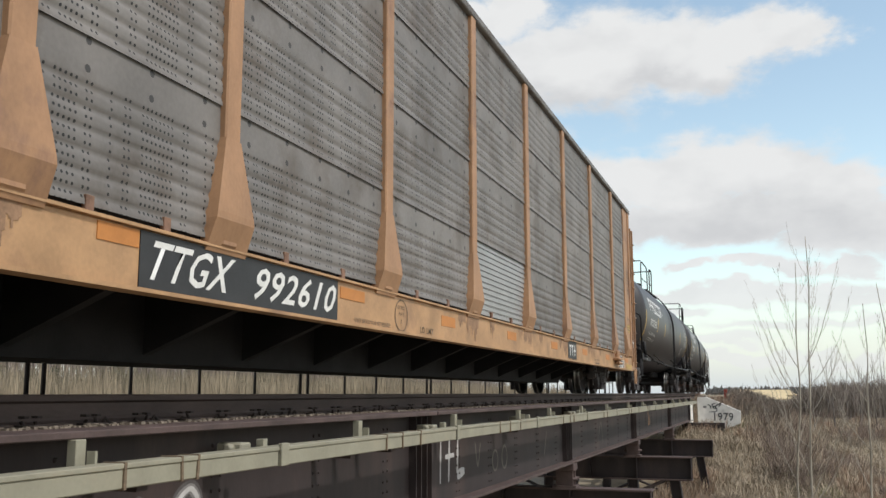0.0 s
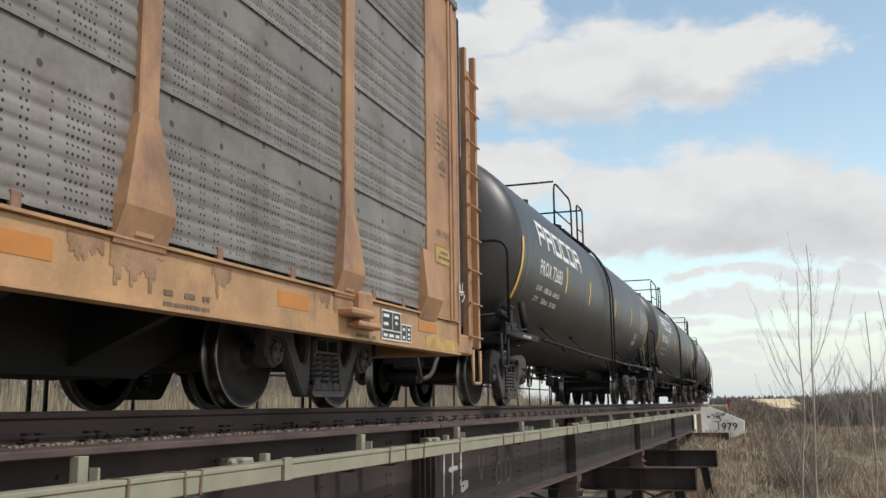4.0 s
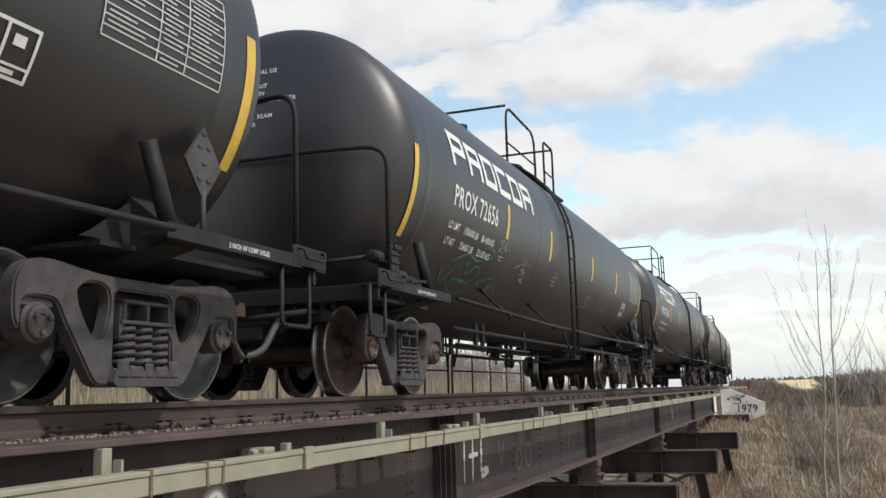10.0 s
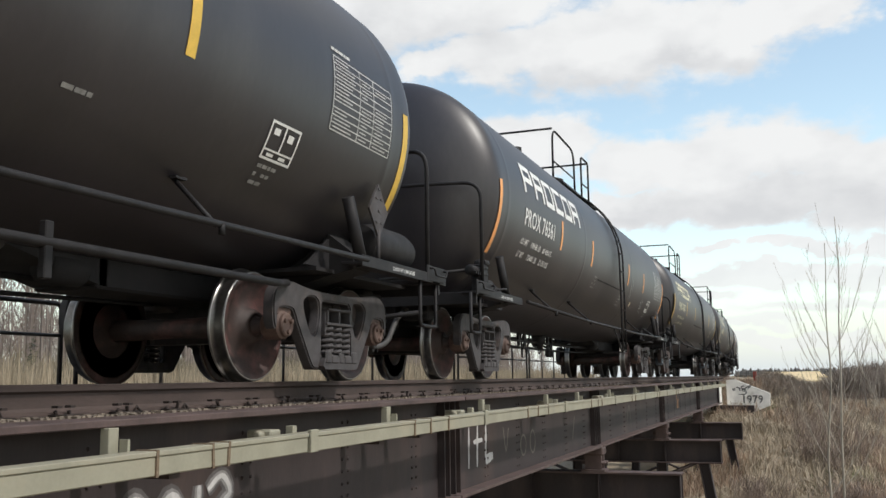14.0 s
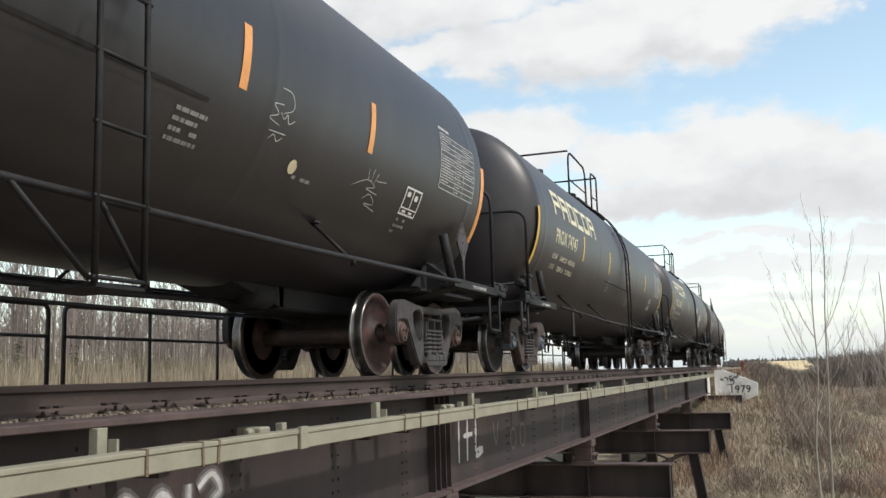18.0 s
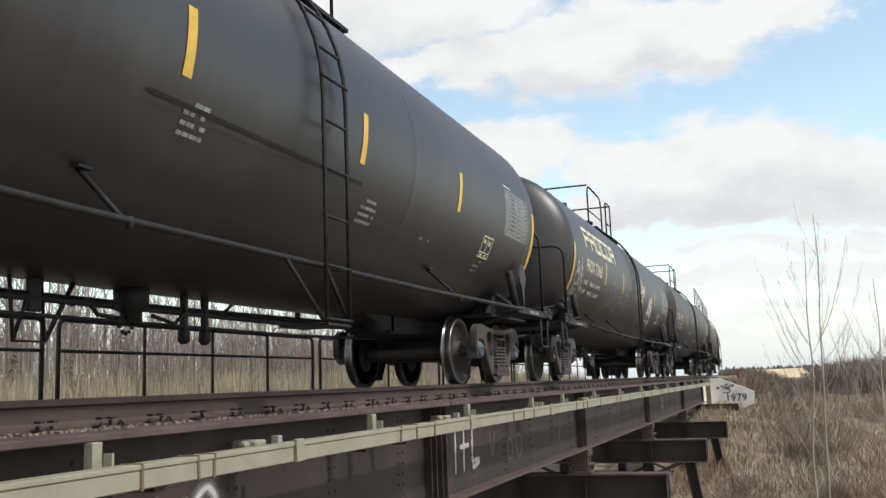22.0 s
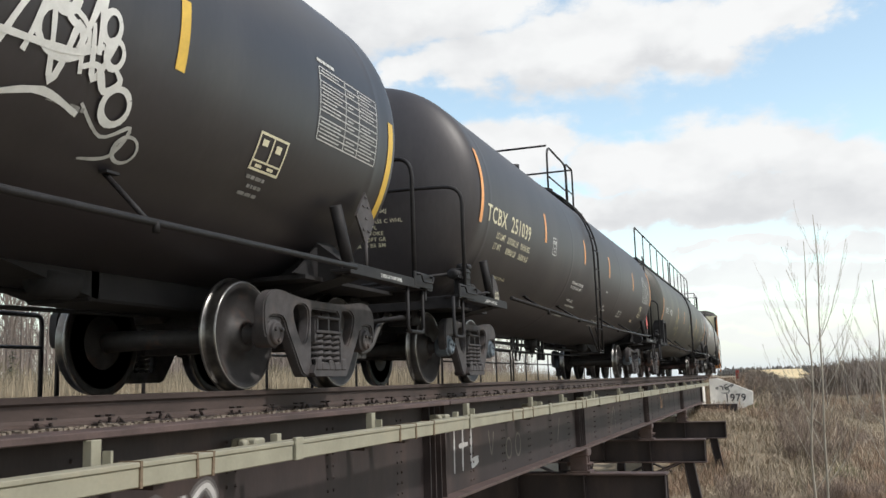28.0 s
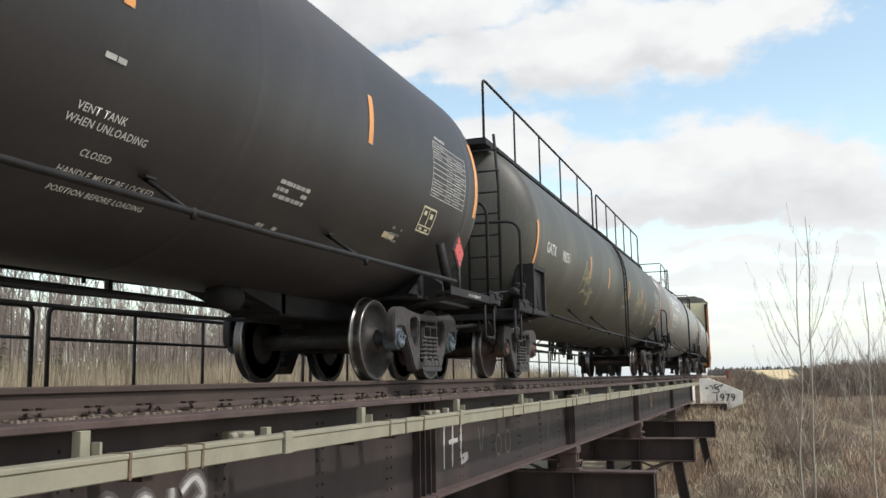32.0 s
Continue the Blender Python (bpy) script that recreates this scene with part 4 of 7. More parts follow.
        for i in range(4):
            box(bm, 1.4, 1.44, ya + (yb2 - ya) * i / 4, ya + (yb2 - ya) * i / 4 + 0.03, z - 0.05, z - 0.02)
    lathe(bm, [(1.38, 0.03), (1.4, 0.075), (1.46, 0.075), (1.48, 0.03)], 10, "z", (1.33, y0 + 0.24, 0))
    lathe(bm, [(y0 + 0.2, 0.04), (y0 + 0.34, 0.05), (y0 + 0.36, 0.02)], 8, "y", (1.38, 0, 1.43))
    tube(bm, [(1.3, y0 - 0.2, 1.3), (0.9, y0 - 0.28, 1.27), (0.2, y0 - 0.3, 1.22)], 0.022, 6)
    tube(bm, [(1.42, y0 + 0.5, 1.1), (1.5, y0 + 0.7, 1.14), (1.5, y0 + 0.78, 1.14)], 0.016, 6)
    bmesh.ops.recalc_face_normals(bm, faces=bm.faces[:])
    tagged(part("brake_gear", bm, BLACK_STEEL, car), kind="stuff")
    if reservoir:
        bm = lathe(bmesh.new(), [(e - 2.0, 0.05), (e - 1.95, 0.17), (e - 1.8, 0.2), (e - 1.15, 0.2), (e - 1.0, 0.17), (e - 0.95, 0.05)], 18, "y", (1.2, 0, 1.28))
        part("air_reservoir", bm, BLACK_STEEL, car, smooth=True)
    # stencils and reflectors
    st = stencil
    for s in (1, -1):
        on_tank("end_reflector", flat([(-0.055, 0.055, 0, 0.98)]), stripe, car, (half + 0.05 + aft) if s > 0 else (-half - 0.29 + fore), ez, R, zc, "tall retroreflective end stripe")
    for y in stripes:
        on_tank("reflector", flat([(-0.05, 0.05, 0, 0.47)]), stripe, car, y, sz, R, zc)
    if logo:
        for i in range(6):
            on_tank("maker_mark", logo_shape(i, 3.65, 0.44), WHITE if st is WHITE else CREAM, car, -4.66 + fore, 2.6, R, zc, "white block shape", 0.006)
        on_tank("car_number", text_mesh(marks + " " + number, 0.34, 1.67), st, car, -5.59 + fore, 2.14, R, zc, "stencilled car number", 0.006)
        for i, words in enumerate(weights):
            for word, u, wd in zip(words, (-6.16, -5.56, -4.9), (0.36 - 0.06 * i, 0.5 - 0.03 * i, 0.5)):
                tagged(on_tank("weight_stencil", text_mesh(word, 0.12, wd), st, car, u - 0.1 + fore, 1.885 - 0.17 * i, R, zc, "", 0.006), kind="stuff")
    w, h = 1.15, 0.62
    on_tank("data_panel", flat(data_panel_quads(w, h, 10, table_fill, rnd)), OLDWHITE, car, half - (0.86 if logo else 0.98) + aft, 2.06, R, zc, "white stencilled data table", 0.006)
    on_tank("panel_heading", bars(1, 0.34, 0.03, 0.02, rnd, 1.0), OLDWHITE, car, half - 1.28 + aft, 2.72, R, zc, "", 0.006)
    fb = frame_quads(0.42, 0.3, 0.02) + [(-0.01, 0.01, 0.085, 0.28), (-0.19, 0.19, 0.07, 0.085)]
    fb += [(-0.15, -0.07, 0.2, 0.25), (0.05, 0.13, 0.18, 0.24), (-0.14, -0.05, 0.03, 0.055), (0.03, 0.12, 0.03, 0.055)]
    on_tank("test_stencil", flat(fb), st, car, half - (2.02 if logo else 1.42) + aft, 1.66, R, zc, "framed test-date stencil", 0.006)
    for y, z, rows, wd in ((half - 2.07 + aft, 1.6, 3, 0.26), (3.2, 1.62, 1, 0.3), (2.3 if number == "72683" else 1.6, 1.76, 4, 0.34), (-1.3, 1.9, 4, 0.28))[:1 if not logo else 3 if number == "72683" else 4]:
        tagged(on_tank("small_print", bars(rows, wd, 0.03, 0.04, rnd), DIM, car, y, z, R, zc, "", 0.006), kind="stuff")
    for s in (1, -1):
        bm = on_wall(text_mesh("2 INCH HF COMP SHOES", 0.05, 0.52), s * (D / 2) + PLAT_DY[s], 1.012, 1.503)
        tagged(part("platform_stencil", bm, WHITE, car), kind="stuff")
    for txt, y, z, size, *wide in extra:
        tagged(on_tank("notice", text_mesh(txt, size, wide[0] if wide else None), st if wide else WHITE, car, y, z, R, zc, "", 0.006), kind="stuff")
    # small stencils on the near head
    if head_lines:
        for i, (txt, hx, hz, size) in enumerate(head_lines):
            bm = text_mesh(txt, size)
            lo = min(v.co.x for v in bm.verts)
            for v in bm.verts:
                x, z = hx + v.co.x - lo, hz + v.co.y
                q = max(0.0, 1 - (x * x + (z - zc) ** 2) / (R * R))
                v.co = Vector((x, -half - 0.3 - head * math.sqrt(q) - 0.008, z))
            tagged(part("head_stencil", bm, st, car), kind="stuff")
    if seam:
        on_tank("jacket_seam", flat([(seam[0], seam[1], 0, 0.03)]), BLACK_STEEL, car, 0.0, 1.87, R, zc, "", 0.02)
    # placard on its holder
    yp = D / 2 + 0.08
    bm = bmesh.new()
    tube(bm, [(1.47, yp, 1.03), (1.47, yp, 1.36)], 0.02, 6)
    for dy, dz in ((0.0, 0.0), (0.05, 0.11), (-0.05, 0.11), (0.05, -0.11), (-0.05, -0.11), (0.0, 0.2)):
        box(bm, 1.474, 1.484, yp + dy - 0.02, yp + dy + 0.02, 1.53 + dz - 0.008, 1.53 + dz + 0.008)
    extrude_outline(bm, [(yp, 1.28), (yp + 0.2, 1.53), (yp, 1.78), (yp - 0.2, 1.53)], 1.455, 1.475)
    part("placard_holder", bm, TRUCK_STEEL, car, "diamond placard holder")
    if placard:
        bm = extrude_outline(bmesh.new(), [(yp, 1.34), (yp + 0.16, 1.53), (yp, 1.72), (yp - 0.16, 1.53)], 1.478, 1.482)
        part("placard", bm, placard, car, "red and white diamond placard")
    for tag in tags:
        if len(tag) == 5:
            y, z, lines, th, m = tag
            on_tank("sprayed_tag", strokes(lines, th), m, car, y, z, R, zc, "sprayed line graffiti", 0.005)
            continue
        y, z, w, h, n, th, m = tag
        on_tank("sprayed_tag", scribble(rnd, w, h, n, th), m, car, y, z, R, zc, "sprayed line graffiti", 0.005)
    return car


CAPS = {"plain": TRUCK_STEEL, "red": RED_CAP, "blue": BLUE_CAP, "rusty_blue": BLUE_CAP}


TAG_TALL_SMALL = [[(-0.1, 0.0), (-0.06, 0.2), (0.0, 0.06), (0.05, 0.22)], [(-0.08, 0.1), (0.1, 0.12)], [(0.0, -0.02), (0.1, 0.06), (0.02, 0.1)]]


def autorack(label, Y, L, D, paint, rnd, detailed=True, top=5.03, door=None, dome=1.0):
    """A tall autorack: side sill, posts with flared feet, rows of punched panels, end doors, roof."""
    car = thing("autorack", label, "autorack", (0, Y, 0), "autoracks of the train")
    e = L / 2
    b = e - 1.5        # body end
    bm = bmesh.new()
    c0 = b - 4.6
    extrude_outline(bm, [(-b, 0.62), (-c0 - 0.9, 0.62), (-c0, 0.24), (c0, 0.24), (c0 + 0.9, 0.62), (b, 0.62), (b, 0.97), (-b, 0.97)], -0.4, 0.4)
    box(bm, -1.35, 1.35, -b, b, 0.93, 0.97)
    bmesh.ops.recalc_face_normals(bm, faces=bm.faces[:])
    # sill and bearers carry the underside's shade in their colour
    part("centre_sill", bm, SHADE_DARK, car, "deep centre sill, coloured near-black for the shade beneath the car")
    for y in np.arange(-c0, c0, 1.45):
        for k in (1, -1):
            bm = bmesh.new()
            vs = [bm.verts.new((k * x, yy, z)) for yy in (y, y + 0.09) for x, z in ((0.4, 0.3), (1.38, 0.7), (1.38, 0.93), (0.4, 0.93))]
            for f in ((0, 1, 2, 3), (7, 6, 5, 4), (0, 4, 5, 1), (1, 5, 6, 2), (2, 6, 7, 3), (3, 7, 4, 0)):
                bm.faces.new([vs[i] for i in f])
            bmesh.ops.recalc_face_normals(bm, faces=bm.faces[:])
            part("cross_bearer", bm, SHADE_DARK, car)
    for k in (1, -1):
        bm = boxed(k * 1.36, k * 1.47, -b, b, 0.62, 0.98, 0.01)
        box(bm, k * 1.36, k * 1.5, -b, b, 0.6, 0.625)
        box(bm, k * 1.2, k * 1.5, -b, b, 0.98, 1.0)
        sill = part("side_sill", bm, SILL if detailed else paint, car, "weathered tan-orange side sill")
        if k == 1 and detailed:
            for y in np.arange(RIB0 - 1.2 - 2.88 * 6, b - 1.4, 2.88):
                if y < -b + 0.2 or y > 10.4 or (y < NUM_Y + 1.36 and y + 0.62 > NUM_Y - 1.36):
                    continue
                part("paint_patch", boxed(1.4, 1.4735, y, y + 0.5, 0.77, 0.89), ORANGE_NEW, sill)
                yy = y + rnd.uniform(1.6, 2.0)
                if y > 0:
                    tagged(part("sill_print", on_wall(bars(2, 0.5, 0.035, 0.04, rnd), yy, 0.7, 1.4745), STRAP, sill), kind="stuff")
                for u, wd, deep in ((y + 1.2, 0.5, 0.3), (y + 0.75, 0.3, 0.16), (y + 2.1, 0.24, 0.2)):   # grime washed down from the posts
                    n = 14
                    q = []
                    for m in range(n):
                        hh = deep * max(0.05, 0.75 + 0.9 * noise.noise((u * 3.7, m * 0.42, 1.0))) * (0.5 + 0.5 * math.sin(math.pi * (m + 0.5) / n))
                        q.append((-wd / 2 + wd * m / n, -wd / 2 + wd * (m + 1) / n, 0.31 - min(hh, 0.3), 0.31))
                    part("rust_run", on_wall(flat(q), u, 0.65, 1.4738), GRIME, sill)
    rib = [RIB0 + 2.88 * i for i in range(-9, 12) if -7.6 < RIB0 + 2.88 * i < b - 1.5] + [b - 1.08]
    rib = [r for r in (-11.4, -9.46) if detailed] + rib if detailed else [-b + 1.5 + 2.88 * i for i in range(9)] + [b - 1.08]
    rows = [1.02, 1.99, 2.97, 3.95, top - 0.1]

    def panel_mesh(y0, y1, z0, z1, new_kind):
        bm = bmesh.new()
        pts = []
        if new_kind:
            n = 13
            for i in range(n):
                a = z0 + (z1 - z0) * i / n
                c = (z1 - z0) / n
                pts += [(0.012, a), (0.012, a + c * 0.42), (0, a + c * 0.5), (0, a + c * 0.92)]
            pts.append((0, z1))
        else:
            for i in range(61):
                f = i / 60
                w = 1 - (0.5 - 0.5 * math.cos(f / 0.76 * 6 * 2 * math.pi)) ** 3 if f < 0.76 else 1
                pts.append((0.016 * (1 - f) + 0.013 * w, z0 + (z1 - z0) * f))
        prev = None
        for x, z in pts:
            cur = (bm.verts.new((1.448 + x, y0, z)), bm.verts.new((1.448 + x, y1, z)))
            if prev:
                bm.faces.new((prev[0], prev[1], cur[1], cur[0])).smooth = not new_kind
            prev = cur
        bmesh.ops.recalc_face_normals(bm, faces=bm.faces[:])
        return bm

    for k in (1, -1):
        part("side_liner", boxed(k * 1.40, k * 1.44, -b + 0.6, b - 0.6, 0.99, top - 0.04), SHADE_DARK, car)
        ys = [-b + 1.1] + rib
        for i, (a, c) in enumerate(zip(ys, ys[1:])):
            for j, (z0, z1) in enumerate(zip(rows, rows[1:])):
                fresh = detailed and j == 0 and abs(c - NEW_BAY) < 1.0
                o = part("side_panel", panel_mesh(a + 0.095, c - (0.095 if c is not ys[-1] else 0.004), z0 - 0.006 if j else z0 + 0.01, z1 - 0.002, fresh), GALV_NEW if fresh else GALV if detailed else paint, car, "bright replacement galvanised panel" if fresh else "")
                if k < 0:
                    o.matrix_basis = pose(0, a + c, 0, 0, 0, 180)
        if k == 1 and detailed:
            for a, c in zip(ys, ys[1:]):
                for u in (0.3, 0.66):
                    yy = a + (c - a) * u
                    part("panel_clip", boxed(1.45, 1.485, yy - 0.035, yy + 0.035, 0.99, 1.09, 0.004), RUST_STAIN, car)
        for y in rib[:-1]:
            bm = boxed(k * 1.44, k * 1.515, y - 0.095, y + 0.095, 1.0, top - 0.06, 0.012)
            # flared foot
            q = [(0.095, 1.76, 1.518), (0.23, 1.22, 1.56), (0.24, 1.17, 1.56), (0.25, 0.95, 1.485)]
            ringL = []
            for hw, z, x in q:
                ringL.append([bm.verts.new((k * x, y - hw, z)), bm.verts.new((k * x, y + hw, z)), bm.verts.new((k * 1.44, y + hw, z)), bm.verts.new((k * 1.44, y - hw, z))])
            for r0, r1 in zip(ringL, ringL[1:]):
                for m in range(4):
                    bm.faces.new((r0[m], r0[(m + 1) % 4], r1[(m + 1) % 4], r1[m]))
            bm.faces.new(ringL[0])
            bm.faces.new(ringL[-1][::-1])
            bmesh.ops.recalc_face_normals(bm, faces=bm.faces[:])
            part("side_post", bm, paint, car, "tan-orange post with a flared foot")
        for s in (1, -1):
            bm = boxed(k * 1.38, k * 1.49, min(s * (b - 1.08), s * b), max(s * (b - 1.08), s * b), 1.0, top - 0.05, 0.01)
            for dy in (0.2, 0.32):
                box(bm, k * 1.48, k * 1.515, s * (b - dy) - 0.03, s * (b - dy) + 0.03, 0.98, top - 0.06, 0.008)
            box(bm, k * 1.3, k * 1.5, s * b - 0.03, s * b + 0.03, 0.75, top - 0.05, 0.008)
            part("end_post", bm, paint, car, "wide tan-orange end panel")
        bm = boxed(k * 1.2, k * 1.53, -b, b, top - 0.09, top + 0.02, 0.015)
        part("roof_rail", bm, GALV, car)
    bm = bmesh.new()
    prof = [(-1.5, top), (-1.2, top + 0.12 * dome), (-0.6, top + 0.2 * dome), (0.6, top + 0.2 * dome), (1.2, top + 0.12 * dome), (1.5, top), (1.2, top - 0.05), (-1.2, top - 0.05)]
    a = [bm.verts.new((x, -b, z)) for x, z in prof]
    c = [bm.verts.new((x, b, z)) for x, z in prof]
    bm.faces.new(a)
    bm.faces.new(c[::-1])
    for i in range(8):
        bm.faces.new((a[i], c[i], c[(i + 1) % 8], a[(i + 1) % 8]))
    bmesh.ops.recalc_face_normals(bm, faces=bm.faces[:])
    part("roof", bm, GALV, car, "galvanised roof")
    for s in (1, -1):
        # end doors with ribs, and a framed ladder standing off the end
        bm = boxed(-1.4, 1.4, s * b - 0.04, s * b + 0.04, 0.95, top)
        for x in np.arange(-1.2, 1.3, 0.3):
            box(bm, x - 0.04, x + 0.04, s * (b + 0.06) - 0.03, s * (b + 0.06) + 0.03, 1.0, top - 0.1)
        part("end_door", bm, door or SHADE_DARK, car, "ribbed end doors")
        part("door_seal", boxed(1.25, 1.46, min(s * (b + 0.03), s * (b + 0.24)), max(s * (b + 0.03), s * (b + 0.24)), 0.95, top - 0.1, 0.01), SHADE_DARK, car)
        yl = s * (b + 0.66)
        bm = boxed(1.4, 1.48, yl - 0.24, yl - 0.17, 0.72, top - 0.4, 0.006)
        box(bm, 1.4, 1.48, yl + 0.17, yl + 0.24, 0.72, top - 0.4, 0.006)
        box(bm, 1.38, 1.4, yl - 0.17, yl + 0.17, 0.74, top - 0.6)
        lad = part("end_ladder", bm, paint, car, "tan-orange framed end ladder")
        for z in np.arange(0.85, top - 0.5, 0.42):
            part("rung", tube(bmesh.new(), [(1.5, yl - 0.26, z), (1.5, yl + 0.26, z)], 0.014, 6), paint, lad)
        bm = boxed(-1.45, 1.47, min(s * b, s * (e - 0.92)), max(s * b, s * (e - 0.92)), 0.62, 0.86, 0.02)
        part("end_sill", bm, paint, car)
        bm = tube(bmesh.new(), curve_pts([(1.45, s * (b + 0.65), 0.7), (1.45, s * (b + 0.65), 0.28), (1.45, s * (b + 0.95), 0.28), (1.45, s * (b + 0.95), 0.7)], 0.04, 3), 0.022, 6)
        part("sill_step", bm, paint, car)
        part("coupler", coupler_mesh(s), COUPLER, car, "rusty red-brown coupler", local=pose(0, s * e, 0))
        part("air_hose", hose_mesh(s), HOSE, car, "dusty grey brake hose", local=pose(0, s * e, 0))
        truck(car, s * D / 2, TRUCK_STEEL, "plain")
    if detailed:
        NB = NUM_Y
        plate = part("number_plate", boxed(1.4, 1.478, NB - 1.36, NB + 1.36, 0.63, 0.972), PLATE, car, "black panel with white lettering")
        part("lettering", on_wall(text_mesh("TTGX", 0.34, 0.92, 0.5), NB - 0.88, 0.69, 1.4805), WHITE, plate)
        part("lettering", on_wall(text_mesh("992610", 0.33, 1.34, 0.5), NB + 0.58, 0.69, 1.4805), WHITE, plate)
        for y0, y1, z0, z1 in ((NB - 1.74, NB - 1.37, 0.86, 0.965), (NB + 1.42, NB + 1.94, 0.83, 0.93)):
            part("paint_patch", boxed(1.4, 1.4765, y0, y1, z0, z1), ORANGE_NEW, car, "orange paint patch")
        lp = part("logo_plate", boxed(1.4, 1.478, NB + 11.3, NB + 12.1, 0.655, 0.975), PLATE, car)
        part("logo_shape", on_wall(flat([(-0.28, -0.12, 0.06, 0.1), (-0.22, -0.18, -0.1, 0.06), (-0.08, 0.08, 0.06, 0.1), (-0.02, 0.02, -0.1, 0.06), (0.12, 0.28, -0.02, 0.02), (0.18, 0.22, -0.1, 0.1)]), NB + 11.7, 0.81, 1.4805), WHITE, lp)
        tp = part("test_panel", boxed(1.4, 1.478, b - 2.36, b - 1.86, 0.645, 0.935), PLATE, car, "black framed test panel")
        fq = frame_quads(0.5, 0.29, 0.014) + [(0.02, 0.03, 0.1, 0.276), (-0.236, 0.236, 0.088, 0.1), (-0.2, -0.06, 0.22, 0.25), (-0.2, -0.08, 0.14, 0.17), (0.08, 0.18, 0.22, 0.25), (0.1, 0.16, 0.16, 0.19), (-0.2, -0.1, 0.03, 0.06), (-0.06, 0.06, 0.03, 0.06), (0.1, 0.2, 0.03, 0.06)]
        tagged(part("test_marks", on_wall(flat(fq), b - 2.11, 0.645, 1.4805), WHITE, tp), kind="stuff")
        tp = part("test_panel", boxed(1.4, 1.478, b - 1.85, b - 1.57, 0.65, 0.83), PLATE, car)
        fq = frame_quads(0.28, 0.18, 0.012) + [(-0.005, 0.005, 0.012, 0.168), (-0.1, -0.04, 0.11, 0.14), (-0.1, -0.04, 0.03, 0.06), (0.04, 0.1, 0.12, 0.145), (0.04, 0.1, 0.07, 0.095), (0.04, 0.1, 0.03, 0.05)]
        tagged(part("test_marks", on_wall(flat(fq), b - 1.71, 0.65, 1.4805), WHITE, tp), kind="stuff")
        part("paint_patch", boxed(1.4, 1.4765, b - 1.34, b - 0.78, 0.8, 0.9), ORANGE_NEW, car, "orange paint patch")
        part("paint_patch", boxed(1.4, 1.4762, b - 1.12, b - 0.14, 0.63, 0.755), DULL_YELLOW, car, "dull yellow paint patch")
        np_ = part("notice_plate", boxed(1.47, 1.494, b - 0.85, b - 0.24, 1.6, 1.82), DULL_YELLOW, car, "dull yellow notice plate")
        tagged(part("notice_marks", on_wall(flat(frame_quads(0.6, 0.21, 0.012) + [(-0.12, 0.12, 0.12, 0.15), (-0.2, 0.2, 0.06, 0.09)]), b - 0.545, 1.605, 1.4955), STRAP, np_), kind="stuff")
        fq = frame_quads(0.55, 0.42, 0.012)
        for r in range(4):
            fq += [(-0.2, -0.05, 0.08 + 0.08 * r, 0.115 + 0.08 * r), (0.0, 0.18, 0.08 + 0.08 * r, 0.115 + 0.08 * r)]
        tagged(part("framed_print", on_wall(flat(fq), b - 0.56, 2.92, 1.4925), STRAP, car), kind="stuff")
        tagged(part("small_mark", on_wall(flat([(-0.13, 0.13, 0, 0.07), (-0.05, 0.05, 0.08, 0.12), (-0.1, 0.1, -0.08, -0.04)]), b - 0.57, 2.72, 1.4925), STRAP, car), kind="stuff")
        tagged(part("stencil", on_wall(text_mesh("OPL 93437", 0.11, 0.5), b - 0.55, 1.92, 1.4925), STRAP, car), kind="stuff")
        part("sprayed_tag", on_wall(strokes(TAG_TALL_SMALL, 0.018), b + 0.02, 1.25, 1.516), WHITE, car, "small white sprayed tag")
        # oval plate mark and the stencils beside it
        q = strokes([(0, 0, 0.17, 0.16)], 0.018)
        part("oval_mark", on_wall(q, -4.18, 0.785, 1.4745), STRAP, car, "brown oval mark")
        for word, y, z, h, w in (("EXCEEDS", -4.18, 0.85, 0.05, 0.2), ("PLATE", -4.18, 0.785, 0.05, 0.15), ("F", -4.18, 0.69, 0.075, None), ("LD LMT", -3.42, 0.65, 0.09, 0.42), ("QUICK SERVICE VALVE NOT REQUIRED", -4.9, 0.645, 0.055, 0.85)):
            tagged(part("stencil", on_wall(text_mesh(word, h, w), y, z, 1.4745), STRAP, car), kind="stuff")
        # flared foot of the end panel
        bm = bmesh.new()
        rings = []
        for hw, z, x in ((0.16, 1.7, 1.492), (0.24, 1.25, 1.57), (0.26, 1.16, 1.58), (0.27, 0.93, 1.478)):
            yc = b - 1.1 + 0.02
            rings.append([bm.verts.new((x, yc - hw, z)), bm.verts.new((x, yc + hw, z)), bm.verts.new((1.44, yc + hw, z)), bm.verts.new((1.44, yc - hw, z))])
        for r0, r1 in zip(rings, rings[1:]):
            for m in range(4):
                bm.faces.new((r0[m], r0[(m + 1) % 4], r1[(m + 1) % 4], r1[m]))
        bm.faces.new(rings[0])
        bm.faces.new(rings[-1][::-1])
        bmesh.ops.recalc_face_normals(bm, faces=bm.faces[:])
        part("flared_foot", bm, paint, car)
        bm = boxed(1.44, 1.56, b - 3.0, b - 2.72, 0.74, 1.04, 0.03)
        box(bm, 1.44, 1.62, b - 3.3, b - 2.82, 0.79, 0.86, 0.02)
        box(bm, 1.44, 1.6, b - 3.1, b - 2.62, 0.7, 0.76, 0.02)
        part("lever_bracket", bm, paint, car)
    return car


# ---- ground ----
def bend(y):
    """The line's swing to the left, in metres, past the bridge's last spans."""
    return -0.00073 * (min(max(y, 40.0), 115.0) - 40.0) ** 2 - 0.1095 * max(y - 115.0, 0.0)


